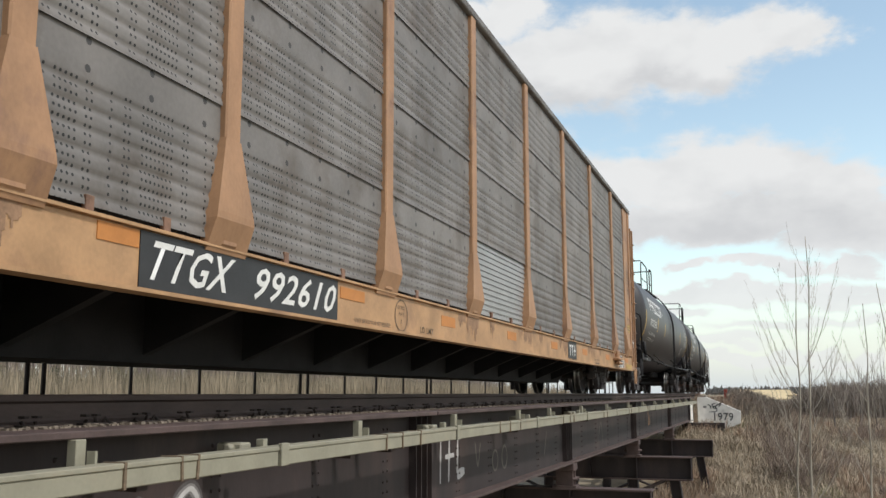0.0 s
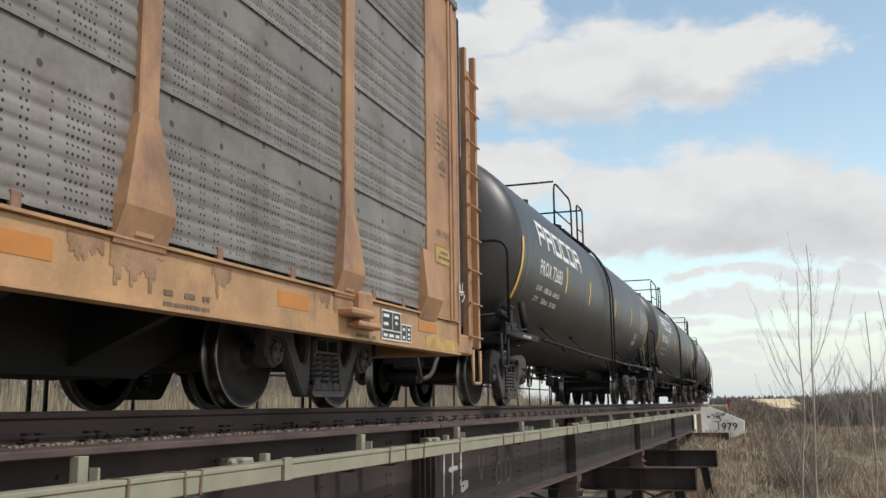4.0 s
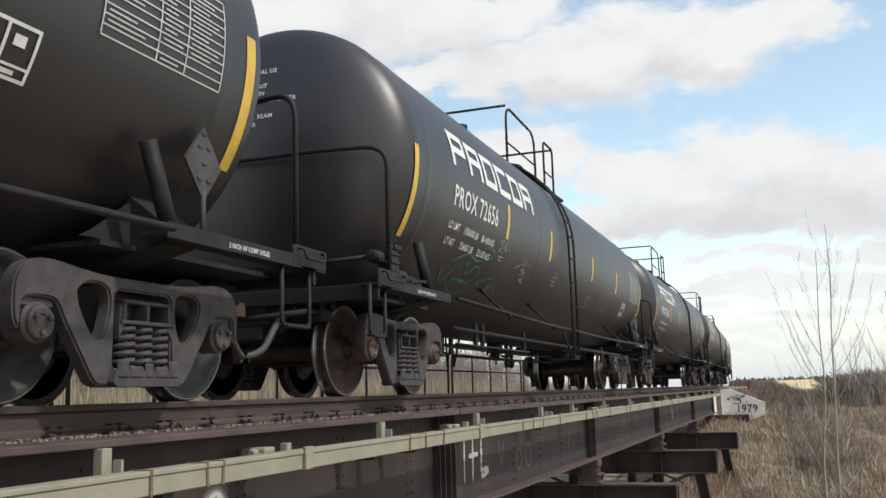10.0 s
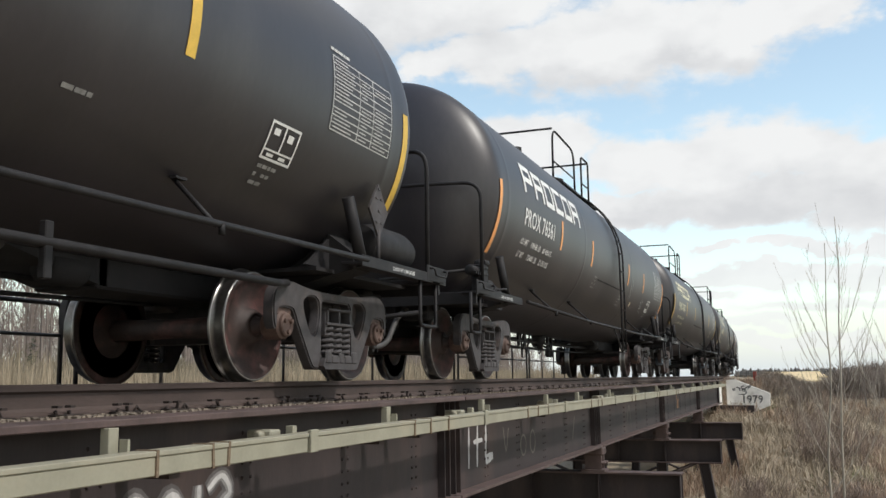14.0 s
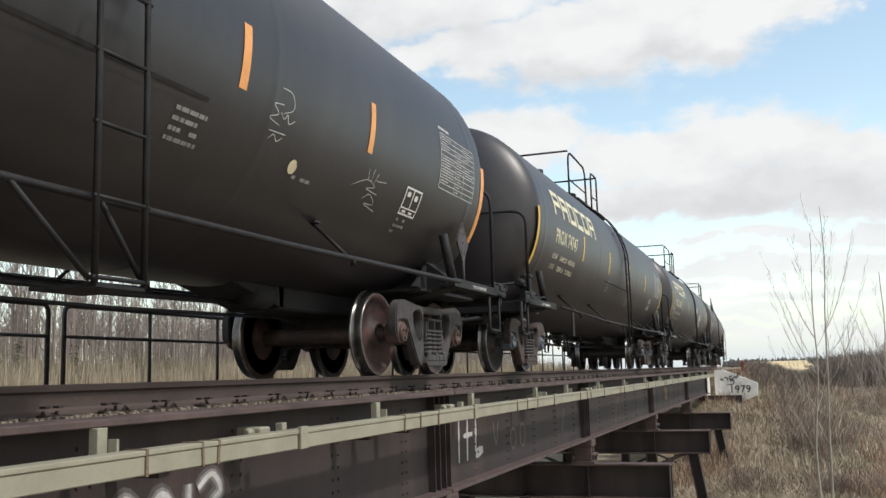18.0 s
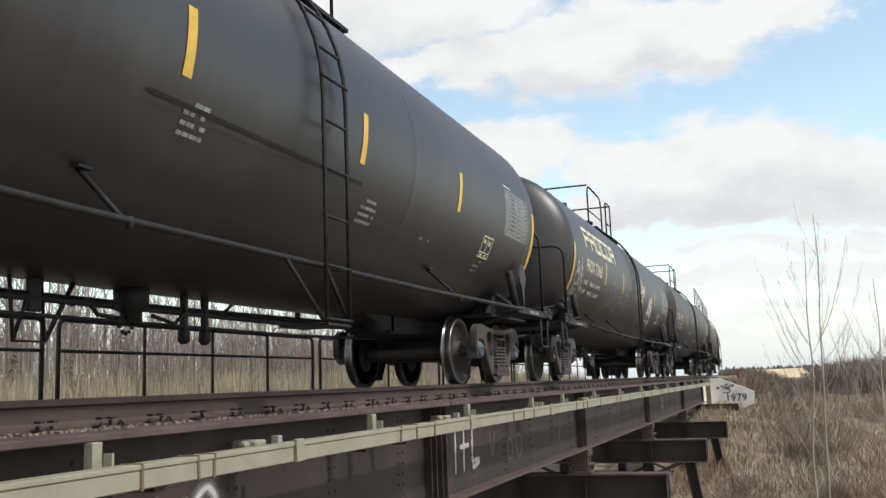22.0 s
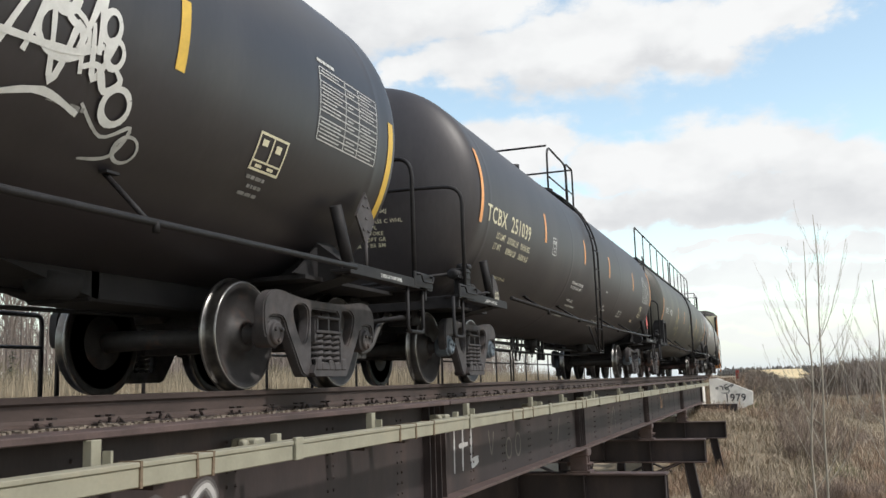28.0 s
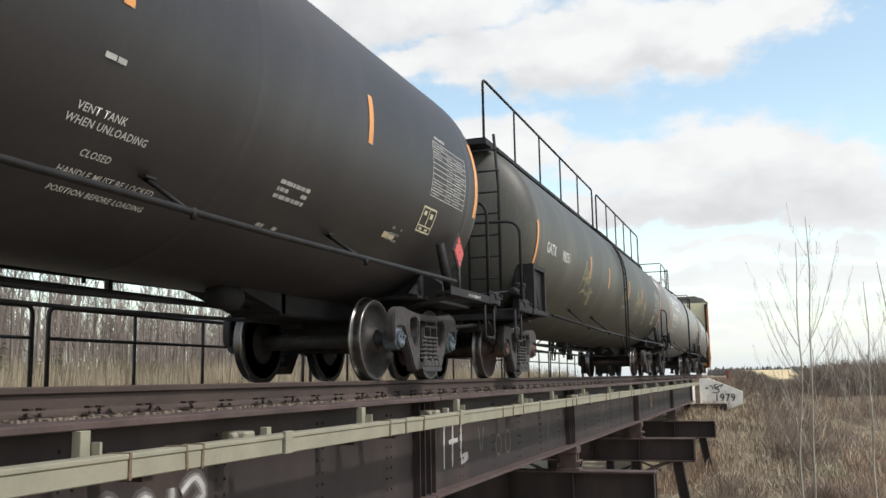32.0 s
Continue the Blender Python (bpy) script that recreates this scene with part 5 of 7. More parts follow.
def ground_height(x, y):
    """Valley under the bridge, embankments at both ends, flat farmland beyond."""
    def step(v, a, b):
        k = max(0.0, min(1.0, (v - a) / (b - a)))
        return k * k * (3 - 2 * k)
    floor = -4.6 + 0.5 * noise.noise((x * 0.05, y * 0.05, 0)) + 0.25 * noise.noise((x * 0.2, y * 0.2, 3))
    plain = -2.2 + 0.35 * noise.noise((x * 0.01, y * 0.01, 7))
    k = step(abs(y - 26), 24, 60)
    z = floor * (1 - k) + plain * k
    sh = step(y, 33, 46) * (1 - step(abs(x), 3.2, 10.0))
    z = z * (1 - sh) - 1.95 * sh
    # far embankment with its rounded shoulder, and the near one
    bank = step(y, 48, 54) * (1 - step(abs(x - bend(y)), 2.6, 9.0))
    z = z * (1 - bank) - 0.62 * bank
    near = step(-y, -4.0, -0.5) * (1 - step(abs(x), 8.0, 15.0))
    z = z * (1 - near) - 1.62 * near
    far = step(-x, 9.0, 18.0) * (1 - step(abs(y - 40), 60, 150))
    z = z * (1 - far) - (0.9 + 0.3 * noise.noise((x * 0.04, y * 0.04, 2))) * far
    return z


GROUND = material("dry_ground", (0.265, 0.215, 0.15), rough=0.95, var=0.35, scale=0.6, fine=6, bump=0.6, second=(0.145, 0.13, 0.07), amount=0.5, second_scale=0.12)
FIELD = material("stubble_field", (0.62, 0.48, 0.27), rough=0.95, var=0.2, scale=0.05, fine=2, bump=0.1)


def build_ground():
    def axis(lo, hi, fine_lo, fine_hi, d):
        v = list(np.arange(fine_lo, fine_hi + 0.01, d))
        k = d
        while v[-1] < hi:
            k *= 1.35
            v.append(v[-1] + k)
        k = d
        while v[0] > lo:
            k *= 1.35
            v.insert(0, v[0] - k)
        return v
    xs, ys = axis(-3500, 3500, -30, 40, 1.3), axis(-600, 4200, -16, 90, 1.3)
    verts = [(x, y, ground_height(x, y)) for y in ys for x in xs]
    n = len(xs)
    faces = [(j * n + i, j * n + i + 1, (j + 1) * n + i + 1, (j + 1) * n + i) for j in range(len(ys) - 1) for i in range(n - 1)]
    me = bpy.data.meshes.new("ground")
    me.from_pydata(verts, [], faces)
    for p in me.polygons:
        p.use_smooth = True
    me.materials.append(GROUND)
    return tagged(new("ground", me), "dry brown valley ground rising to flat farmland", "ground", kind="structure")


ground = build_ground()


# ---- bridge ----
SPAN_ENDS = [1.2, 9.95, 18.0, 27.4, 37.6, 47.4]
Y_NEAR, Y_FAR = 1.2, 47.4


def girder_mesh(y0, y1, s):
    """A plate girder: web, flanges, and a doubled end stiffener at each bearing."""
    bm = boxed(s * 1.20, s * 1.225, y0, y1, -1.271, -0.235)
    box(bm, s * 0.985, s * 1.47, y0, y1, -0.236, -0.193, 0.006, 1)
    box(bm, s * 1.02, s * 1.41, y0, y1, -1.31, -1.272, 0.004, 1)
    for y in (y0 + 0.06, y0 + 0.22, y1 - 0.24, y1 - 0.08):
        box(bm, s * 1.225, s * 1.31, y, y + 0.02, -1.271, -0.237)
    return bm


bridge = thing("railway_bridge", "brown steel plate-girder railway bridge on steel bents", "bridge", kind="structure")
for s in (1, -1):
    for a, b in zip(SPAN_ENDS, SPAN_ENDS[1:]):
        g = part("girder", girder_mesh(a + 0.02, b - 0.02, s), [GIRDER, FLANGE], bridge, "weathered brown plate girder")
        n = max(2, round((b - a) / 1.75))
        for i in range(1, n + 1):
            y = a + (b - a) * i / (n + 0.6)
            st = part("stiffener", boxed(s * 1.175, s * 1.198, y - 0.05, y + 0.05, -1.26, -0.24), GIRDER, g)
            if s == 1:
                bm = bmesh.new()
                for dy in (-0.055, 0.055):
                    for z in np.arange(-1.2, -0.3, 0.105):
                        bmesh.ops.create_cone(bm, cap_ends=True, segments=6, radius1=0.017, radius2=0.010, depth=0.014, matrix=Matrix.Translation((1.232, y + dy, z)) @ Matrix.Rotation(radians(90), 4, "Y"))
                part("rivet_row", bm, GIRDER, g)

# graffiti on the web
GRAF = material("white_spray", (0.48, 0.47, 0.47), rough=0.7, var=0.3, scale=6, fine=40, bump=0)
rg = random.Random(4)
HALO = material("spray_mist", (0.09, 0.082, 0.083), rough=0.7, var=0.4, scale=9, fine=60, bump=0)
MIST = material("denser_spray_mist", (0.22, 0.21, 0.21), rough=0.7, var=0.4, scale=9, fine=60, bump=0)
GRAF_FAINT = material("faint_spray", (0.12, 0.105, 0.09), rough=0.7, var=0.3, scale=6, fine=40, bump=0)
GLYPHS = [("bar", 10.72, [[(0, 0.1), (0.01, 0.4), (0.02, 0.66)]]), ("plus", 11.04, [[(-0.01, 0.1), (0.02, 0.64)], [(-0.14, 0.4), (0.2, 0.41)]]), ("ell", 11.38, [[(0.01, 0.6), (-0.02, 0.16)]]), ("foot", 11.5, [[(-0.14, 0.15), (0.16, 0.19)]]),
          ("faint", 12.25, [[(-0.12, 0.52), (0.0, 0.2), (0.12, 0.5)]]), ("faint", 13.1, [(0, 0.22, 0.14, 0.14)]), ("faint", 13.6, [(0, 0.24, 0.14, 0.16)]), ("faint", 16.3, [[(-0.1, 0.1), (0.1, 0.5)]]), ("faint", 22.0, [[(-0.3, 0.1), (0.1, 0.5), (0.3, 0.0)]])]
THICK = {"faint": 0.04, "bar": 0.05, "plus": 0.06, "ell": 0.07, "foot": 0.12}
for kind, yy, ln in GLYPHS:
    part("sprayed_letter", on_wall(strokes(ln, THICK[kind]), yy, -1.16, 1.2275), GRAF_FAINT if kind == "faint" else GRAF, bridge, "white sprayed stroke")
FIGURES = [(4.12, [[(-0.1, 0.0), (-0.08, 0.42), (0.1, 0.02), (0.12, 0.44)]]), (4.67, [[(-0.16, 0.3), (0.0, 0.44), (0.13, 0.3), (-0.12, 0.04), (0.16, 0.02)]]), (5.03, [(0, 0.22, 0.13, 0.21)]), (5.3, [[(0.0, 0.02), (0.01, 0.46)]]), (5.53, [[(-0.12, 0.42), (0.04, 0.5), (0.14, 0.38), (0.0, 0.27), (0.16, 0.14), (0.02, 0.0), (-0.14, 0.06)]])]
for yy, ln in FIGURES:
    for thick, m in ((0.15, HALO), (0.09, MIST), (0.045, GRAF)):   # soft overspray round a whiter core
        part("sprayed_letter", on_wall(strokes(ln, thick), yy, -1.13, {HALO: 1.2272, MIST: 1.2305, GRAF: 1.2345}[m]), m, bridge, "large soft white sprayed figure")
ORG_SPRAY = material("orange_spray", (0.4, 0.2, 0.09), rough=0.7, var=0.3, scale=6, bump=0)
part("sprayed_letters", on_wall(scribble(rg, 0.8, 0.6, 4, 0.07), 31.5, -1.0, 1.2275), ORG_SPRAY, bridge)


def rail_mesh(ys):
    bm = bmesh.new()
    sec = [(-0.075, -0.19), (0.075, -0.19), (0.075, -0.175), (0.02, -0.16), (0.009, -0.14), (0.009, -0.055), (0.036, -0.04), (0.038, -0.008), (0.028, 0.0), (-0.028, 0.0), (-0.038, -0.008), (-0.036, -0.04), (-0.009, -0.055), (-0.009, -0.14), (-0.02, -0.16), (-0.075, -0.175)]
    n = len(sec)
    rings = [[bm.verts.new((bend(y) + x, y, z)) for x, z in sec] for y in ys]
    bm.faces.new(rings[0])
    bm.faces.new(rings[-1][::-1])
    for a, b in zip(rings, rings[1:]):
        for i in range(n):
            f = bm.faces.new((a[i], b[i], b[(i + 1) % n], a[(i + 1) % n]))
            if i == 8:
                f.material_index = 1
    bmesh.ops.recalc_face_normals(bm, faces=bm.faces[:])
    return bm


track = thing("railway_track", "rusty steel rails on dark wooden ties", "railway track", kind="structure")
for s in (1, -1):
    part("rail", rail_mesh([-60, 0, 35] + list(range(39, 114, 4)) + [180, 300, 420]), [RAIL_RUST, RAIL_TOP], track, "brown rusty rail with a bright head", local=pose(s * 0.754, 0, 0))
tie = part("tie", boxed(-1.3, 0.975, -0.11, 0.11, -0.42, -0.192, 0.01), TIE_WOOD, track)
tie.matrix_basis = pose(0, -8, 0)
TIES = [y for y in np.arange(-7.5, 78, 0.52)]
for y in TIES:
    again(tie, pose(bend(y), y + rg.uniform(-0.02, 0.02), 0, 0, 0, rg.uniform(-0.6, 0.6)))
bm = bmesh.new()
far = [78, 86, 94, 102, 110, 420]
rows4 = [[bm.verts.new((bend(y) + x, y, z)) for x, z in ((-1.9, -0.75), (-1.2, -0.2), (1.2, -0.2), (1.9, -0.75))] for y in far]
for a, b in zip(rows4, rows4[1:]):
    for i in range(3):
        bm.faces.new((a[i], a[i + 1], b[i + 1], b[i]))
part("far_ballast", bm, GRIT, track)


def spike_mesh(r):
    """Tie plate with spikes and a rail anchor, beside the rail's foot."""
    bm = boxed(-0.16, 0.18, -0.09, 0.09, -0.1905, -0.178)
    for y in (-0.05, 0.06):
        a = r.uniform(-25, 25)
        tube(bm, [(0.1, y, -0.18), (0.1 + 0.01 * a / 25, y + 0.02 * a / 25, -0.135 - r.uniform(0, 0.035))], 0.012, 5)
        box(bm, 0.08, 0.125, y - 0.02, y + 0.02, -0.14, -0.125)
    if r.random() < 0.6:
        tube(bm, [(0.09, 0.14, -0.19), (0.1, 0.16, -0.15), (0.1, 0.21, -0.19)], 0.01, 5)
    return bm


SPIKES = [part("tie_plate", spike_mesh(random.Random(i)), SPIKE, track, local=pose(0.754, -9 - i, 0)) for i in range(4)]
for i, y in enumerate(TIES):
    if y < 62:
        again(SPIKES[i % 4], pose(0.754 + bend(y), y, 0, 0, 0, rg.uniform(-4, 4)))
# grit and small stones along the flange
bm = bmesh.new()
for _ in range(2600):
    y = rg.uniform(1, 26) if rg.random() < 0.8 else rg.uniform(26, 47)
    x, r = rg.uniform(0.98, 1.14), rg.uniform(0.005, 0.018)
    box(bm, x - r, x + r * rg.uniform(0.6, 1), y - r, y + r * rg.uniform(0.6, 1.4), -0.193, -0.193 + r * rg.uniform(0.5, 1.1))
tagged(part("grit", bm, GRIT, None, "loose grit and small stones along the girder's flange"), category="gravel", kind="stuff")

# conduit along the girder
conduit = thing("cable_conduit", "beige painted cable conduit strapped along the girder", "cable conduit", (0, 0, 0))
CX0, CX1, CZ0, CZ1 = 1.56, 1.68, -0.50, -0.365
JOINTS = [0.5, 2.05, 5.98, 9.97, 13.81, 17.91, 21.6, 25.4, 29.3, 33.2, 37.1, 41.0, 44.9, 47.0]
for a, b in zip(JOINTS, JOINTS[1:]):
    bm = boxed(CX0, CX1, a + 0.015, b - 0.015, CZ0, CZ1 - 0.03, 0.006)
    box(bm, CX0 - 0.008, CX1 + 0.008, a + 0.012, b - 0.012, CZ1 - 0.03, CZ1, 0.005)
    part("conduit_length", bm, CONDUIT, conduit, "length of beige conduit with a lipped cover")
strap = part("strap", boxed(CX0 - 0.012, CX1 + 0.012, -0.011, 0.011, CZ0 - 0.006, CZ1 + 0.006), STRAP, conduit, "rust-stained strap", local=pose(0, 4.28, 0))
for y in (4.69, 5.06, 7.98, 8.4, 8.82, 11.8, 12.24, 12.7, 15.75, 16.18, 16.58, 19.87, 20.3, 23.5, 24.0, 27.4, 27.9, 31.2, 35.2, 39.1):
    again(strap, pose(0, y, 0, 4 * math.sin(7 * y), 0, 3 * math.sin(11 * y)))
clip = part("clip", boxed(CX1 - 0.02, CX1 + 0.012, -0.055, 0.055, CZ0 - 0.004, CZ1 + 0.02, 0.004), CONDUIT, conduit, local=pose(0, 6.05, 0))
for y in (10.04, 13.88, 17.98, 21.67, 25.47, 29.37, 33.27):
    again(clip, pose(0, y, 0))
post_bm = boxed(1.44, 1.5, -0.04, 0.04, -0.52, -0.237, 0.004)
box(post_bm, 1.5, 1.555, 0.045, 0.065, -0.42, -0.30)
box(post_bm, 1.5, 1.56, -0.03, 0.03, -0.5, -0.42)
post = part("bracket_post", post_bm, CONDUIT, conduit, "beige bracket post", local=pose(0, 4.15, 0))
for y in (7.78, 10.5, 13.5, 15.57, 18.4, 21.5, 24.9, 27.9, 30.9, 33.9, 36.9, 39.9, 42.9, 45.9):
    again(post, pose(0, y, 0))
sb = boxed(1.3, 1.5, -0.14, 0.0, -0.41, -0.335, 0.012)
lathe(sb, [(-0.2, 0.02), (-0.19, 0.035), (-0.14, 0.035)], 8, "y", (1.42, 0, -0.37))
box(sb, 1.5, 1.56, 0.06, 0.12, -0.42, -0.315, 0.004)
bracket = part("cable_box", sb, CONDUIT, conduit, local=pose(0, 5.9, 0))
for y in (9.85, 13.75, 17.7):
    again(bracket, pose(0, y, 0))
under = part("arm", boxed(1.22, 1.6, -0.05, 0.05, -0.54, -0.505), GIRDER, conduit, local=pose(0, 4.55, 0))
for y in (7.4, 8.3, 13.0, 18.5, 24.2, 30.2, 36.2, 42.2):
    again(under, pose(0, y, 0))


# steel bents under the spans
def i_beam(bm, x0, x1, yc, z0, z1, w):
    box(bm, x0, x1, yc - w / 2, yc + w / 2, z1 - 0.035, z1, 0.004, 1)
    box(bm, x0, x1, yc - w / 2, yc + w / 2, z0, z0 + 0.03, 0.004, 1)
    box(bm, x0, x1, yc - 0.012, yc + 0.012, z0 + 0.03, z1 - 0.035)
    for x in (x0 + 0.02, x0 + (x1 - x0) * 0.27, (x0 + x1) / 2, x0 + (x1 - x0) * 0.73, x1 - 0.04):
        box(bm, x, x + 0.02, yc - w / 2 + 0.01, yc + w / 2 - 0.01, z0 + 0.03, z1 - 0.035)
    return bm


for y in SPAN_ENDS[1:-1]:
    bent = thing("trestle_bent", "brown steel bent with a wide cap beam and raking columns", "bridge bent", (0, y, 0), "bents under the bridge")
    yc = -2.6 if y < 12 else -2.6
    yc = 0.0
    part("cap_beam", i_beam(bmesh.new(), -2.85, 2.85, yc, -2.4, -1.76, 0.42), [GIRDER, FLANGE], bent, "wide steel cap beam")
    for s in (1, -1):
        bm = boxed(s * 1.0, s * 1.45, -0.2, 0.2, -1.76, -1.72, 0.004)
        for k in (-0.11, 0.11):
            box(bm, s * 1.06, s * 1.39, k - 0.03, k + 0.03, -1.72, -1.45, 0.01)
            lathe(bm, [(s * 1.0, 0.03), (s * 1.46, 0.03)], 8, "x", (0, k, -1.6))
        box(bm, s * 1.12, s * 1.3, -0.1, 0.1, -1.72, -1.45)
        box(bm, s * 1.02, s * 1.42, -0.18, 0.18, -1.45, -1.312, 0.02)
        bmesh.ops.recalc_face_normals(bm, faces=bm.faces[:])
        part("bearing", bm, FLANGE, bent, "rusty bridge bearing")
        for x0, lean in ((2.35, 0.75), (1.2, 0.1)):
            bm = bmesh.new()
            zb = -7.2
            for dx in (-0.14, 0.12):
                vs = []
                for z, o in ((-2.4, 0), (zb, lean)):
                    for ddx in (dx, dx + 0.02):
                        for dy in (-0.16, 0.16):
                            vs.append(bm.verts.new((s * (x0 + ddx + o), dy, z)))
                for f in ((0, 1, 3, 2), (4, 6, 7, 5), (0, 4, 5, 1), (2, 3, 7, 6), (0, 2, 6, 4), (1, 5, 7, 3)):
                    bm.faces.new([vs[i] for i in f])
            vs = []
            for z, o in ((-2.4, 0), (zb, lean)):
                for ddx in (-0.12, 0.12):
                    for dy in (-0.012, 0.012):
                        vs.append(bm.verts.new((s * (x0 + ddx + o), dy, z)))
            for f in ((0, 1, 3, 2), (4, 6, 7, 5), (0, 4, 5, 1), (2, 3, 7, 6), (0, 2, 6, 4), (1, 5, 7, 3)):
                bm.faces.new([vs[i] for i in f])
            bmesh.ops.recalc_face_normals(bm, faces=bm.faces[:])
            part("column", bm, GIRDER, bent, "steel column")
    bm = tube(bmesh.new(), [(-3.0, 0.1, -4.6), (2.6, 0.1, -2.2)], 0.05, 6)
    tube(bm, [(3.0, -0.1, -4.6), (-2.6, -0.1, -2.2)], 0.05, 6)
    part("sway_brace", bm, GIRDER, bent)

# far abutment with its sloping wing walls
abut = thing("abutment", "pale concrete abutment with the year and scrawls on its wing wall", "abutment", (0, 0, 0), kind="structure")
bm = boxed(-3.3, 1.3, 47.5, 49.2, -6.5, -1.45, 0.03)
box(bm, -2.2, 1.3, 48.1, 49.3, -1.45, -0.42, 0.02)
part("bearing_wall", bm, CONCRETE, abut)
for s in (1, -1):
    bm = bmesh.new()
    o = [(1.55, -0.2), (1.95, -0.17), (3.6, -0.88), (3.56, -1.48), (2.75, -1.8), (2.7, -3.2), (1.55, -3.2)]
    a = [bm.verts.new((s * x, 48.9 + 0.0 * x, z)) for x, z in o]
    b = [bm.verts.new((s * x, 49.4, z)) for x, z in o]
    bm.faces.new(a)
    bm.faces.new(b[::-1])
    for i in range(len(o)):
        bm.faces.new((a[i], b[i], b[(i + 1) % len(o)], a[(i + 1) % len(o)]))
    bmesh.ops.recalc_face_normals(bm, faces=bm.faces[:])
    part("wing_wall", bm, CONCRETE, abut, "sloping concrete wing wall")


def facing(bm, x0, z0, y):
    for v in bm.verts:
        v.co = Vector((x0 + v.co.x, y, z0 + v.co.y))
    return bm


part("year", facing(text_mesh("1979", 0.52, 0.92), 2.75, -1.33, 48.893), PLATE, abut, "dark painted year")
part("scrawl", facing(scribble(rg, 1.1, 0.42, 6, 0.05), 2.4, -0.92, 48.893), PLATE, abut)
bm = boxed(0.9, 2.9, 47.0, 47.5, -1.95, -1.4, 0.01)
part("bearing_beam", bm, GIRDER, abut)

RED_PAINT = material("red_paint", (0.3, 0.05, 0.035), rough=0.7, var=0.3, scale=8)
mk = thing("marker_post", "short red marker post beside the track", "post", (2.55, 58.0, ground_height(2.55, 58.0)))
part("post", boxed(-0.09, 0.09, -0.05, 0.05, -0.2, 0.85, 0.01), RED_PAINT, mk)

# walkway and railing on the far side
walk_way = thing("walkway", "narrow steel walkway beside the track", "walkway", kind="structure")
part("walk_deck", boxed(-2.75, -1.45, 1.2, 47.4, -0.27, -0.225), GIRDER, walk_way)
for y in np.arange(2.0, 47, 2.0):
    part("walk_arm", boxed(-2.7, -1.22, y, y + 0.08, -0.5, -0.27), GIRDER, walk_way)
PANEL_AT = [(2.0, 7.92)] + [(8.16 + 6.15 * i, 14.04 + 6.15 * i) for i in range(6)] + [(45.06, 47.3)]
for a, b in PANEL_AT:
    rl = thing("guard_railing", "dark steel railing panel with rounded ends", "railing", (-2.4, a, -0.225), "railing panels on the far side")
    L = b - a
    part("frame", tube(bmesh.new(), curve_pts([(0, 0, 0), (0, 0, 1.08), (0, L, 1.08), (0, L, 0)], 0.1), 0.026, 8), RAILING, rl)
    part("mid_rail", tube(bmesh.new(), [(0, 0, 0.74), (0, L, 0.74)], 0.02, 8), RAILING, rl)
    n = round(L / 1.42)
    for i in range(1, n):
        part("baluster", tube(bmesh.new(), [(0, L * i / n, 0), (0, L * i / n, 1.08)], 0.022, 8), RAILING, rl)

# ---- plants ----
BARK_PALE = material("pale_bark", (0.4, 0.36, 0.3), rough=0.9, var=0.35, scale=8, fine=40, bump=0.4, stretch=(1, 1, 0.3))
BARK_DARK = material("grey_bark", (0.2, 0.175, 0.155), rough=0.9, var=0.35, scale=8, fine=40, bump=0.4)
DRY = material("dry_grass", (0.4, 0.33, 0.245), rough=0.95, var=0.4, scale=1.2, fine=5, bump=0)
WEED = material("brown_weeds", (0.34, 0.24, 0.17), rough=0.95, var=0.45, scale=0.8, fine=5, bump=0)
REDTWIG = material("red_brown_twigs", (0.24, 0.185, 0.15), rough=0.95, var=0.4, scale=0.7, fine=5, bump=0)
REED = material("tan_reeds", (0.33, 0.275, 0.195), rough=0.95, var=0.4, scale=0.6, fine=4, bump=0)
CONIFER = material("conifer_green", (0.035, 0.05, 0.03), rough=0.9, var=0.4, scale=1.5)


def limb(bm, p, a, length, r, rnd, depth, start=0.75):
    """A branch that leaves at a slant and sweeps upward, with short twigs on alternate sides."""
    n = 12 if depth > 1 else 5 if depth else 3
    pts, rad = [Vector(p)], [max(r, 0.0034)]
    side = rnd.choice((1, -1))
    for i in range(n):
        k = i / n
        el = start + (1.38 - start) * k ** 0.7 + rnd.gauss(0, 0.05)
        az = a + rnd.gauss(0, 0.09)
        d = Vector((math.cos(az) * math.cos(el), math.sin(az) * math.cos(el), math.sin(el)))
        pts.append(pts[-1] + d * length / n)
        rad.append(max(r * (1 - 0.85 * (i + 1) / n), 0.0028))
        if depth and 0 < i < n and rnd.random() < (0.85 if depth > 1 else 0.35):
            side = -side
            limb(bm, pts[-1], az + side * rnd.uniform(0.5, 1.1), length * rnd.uniform(0.12, 0.3) * (1.15 - 0.6 * k), rad[-1] * 0.62, rnd, depth - 1, min(el, 1.0) - 0.1)
    tube(bm, pts, rad, 5 if depth > 1 else 3, caps=False)


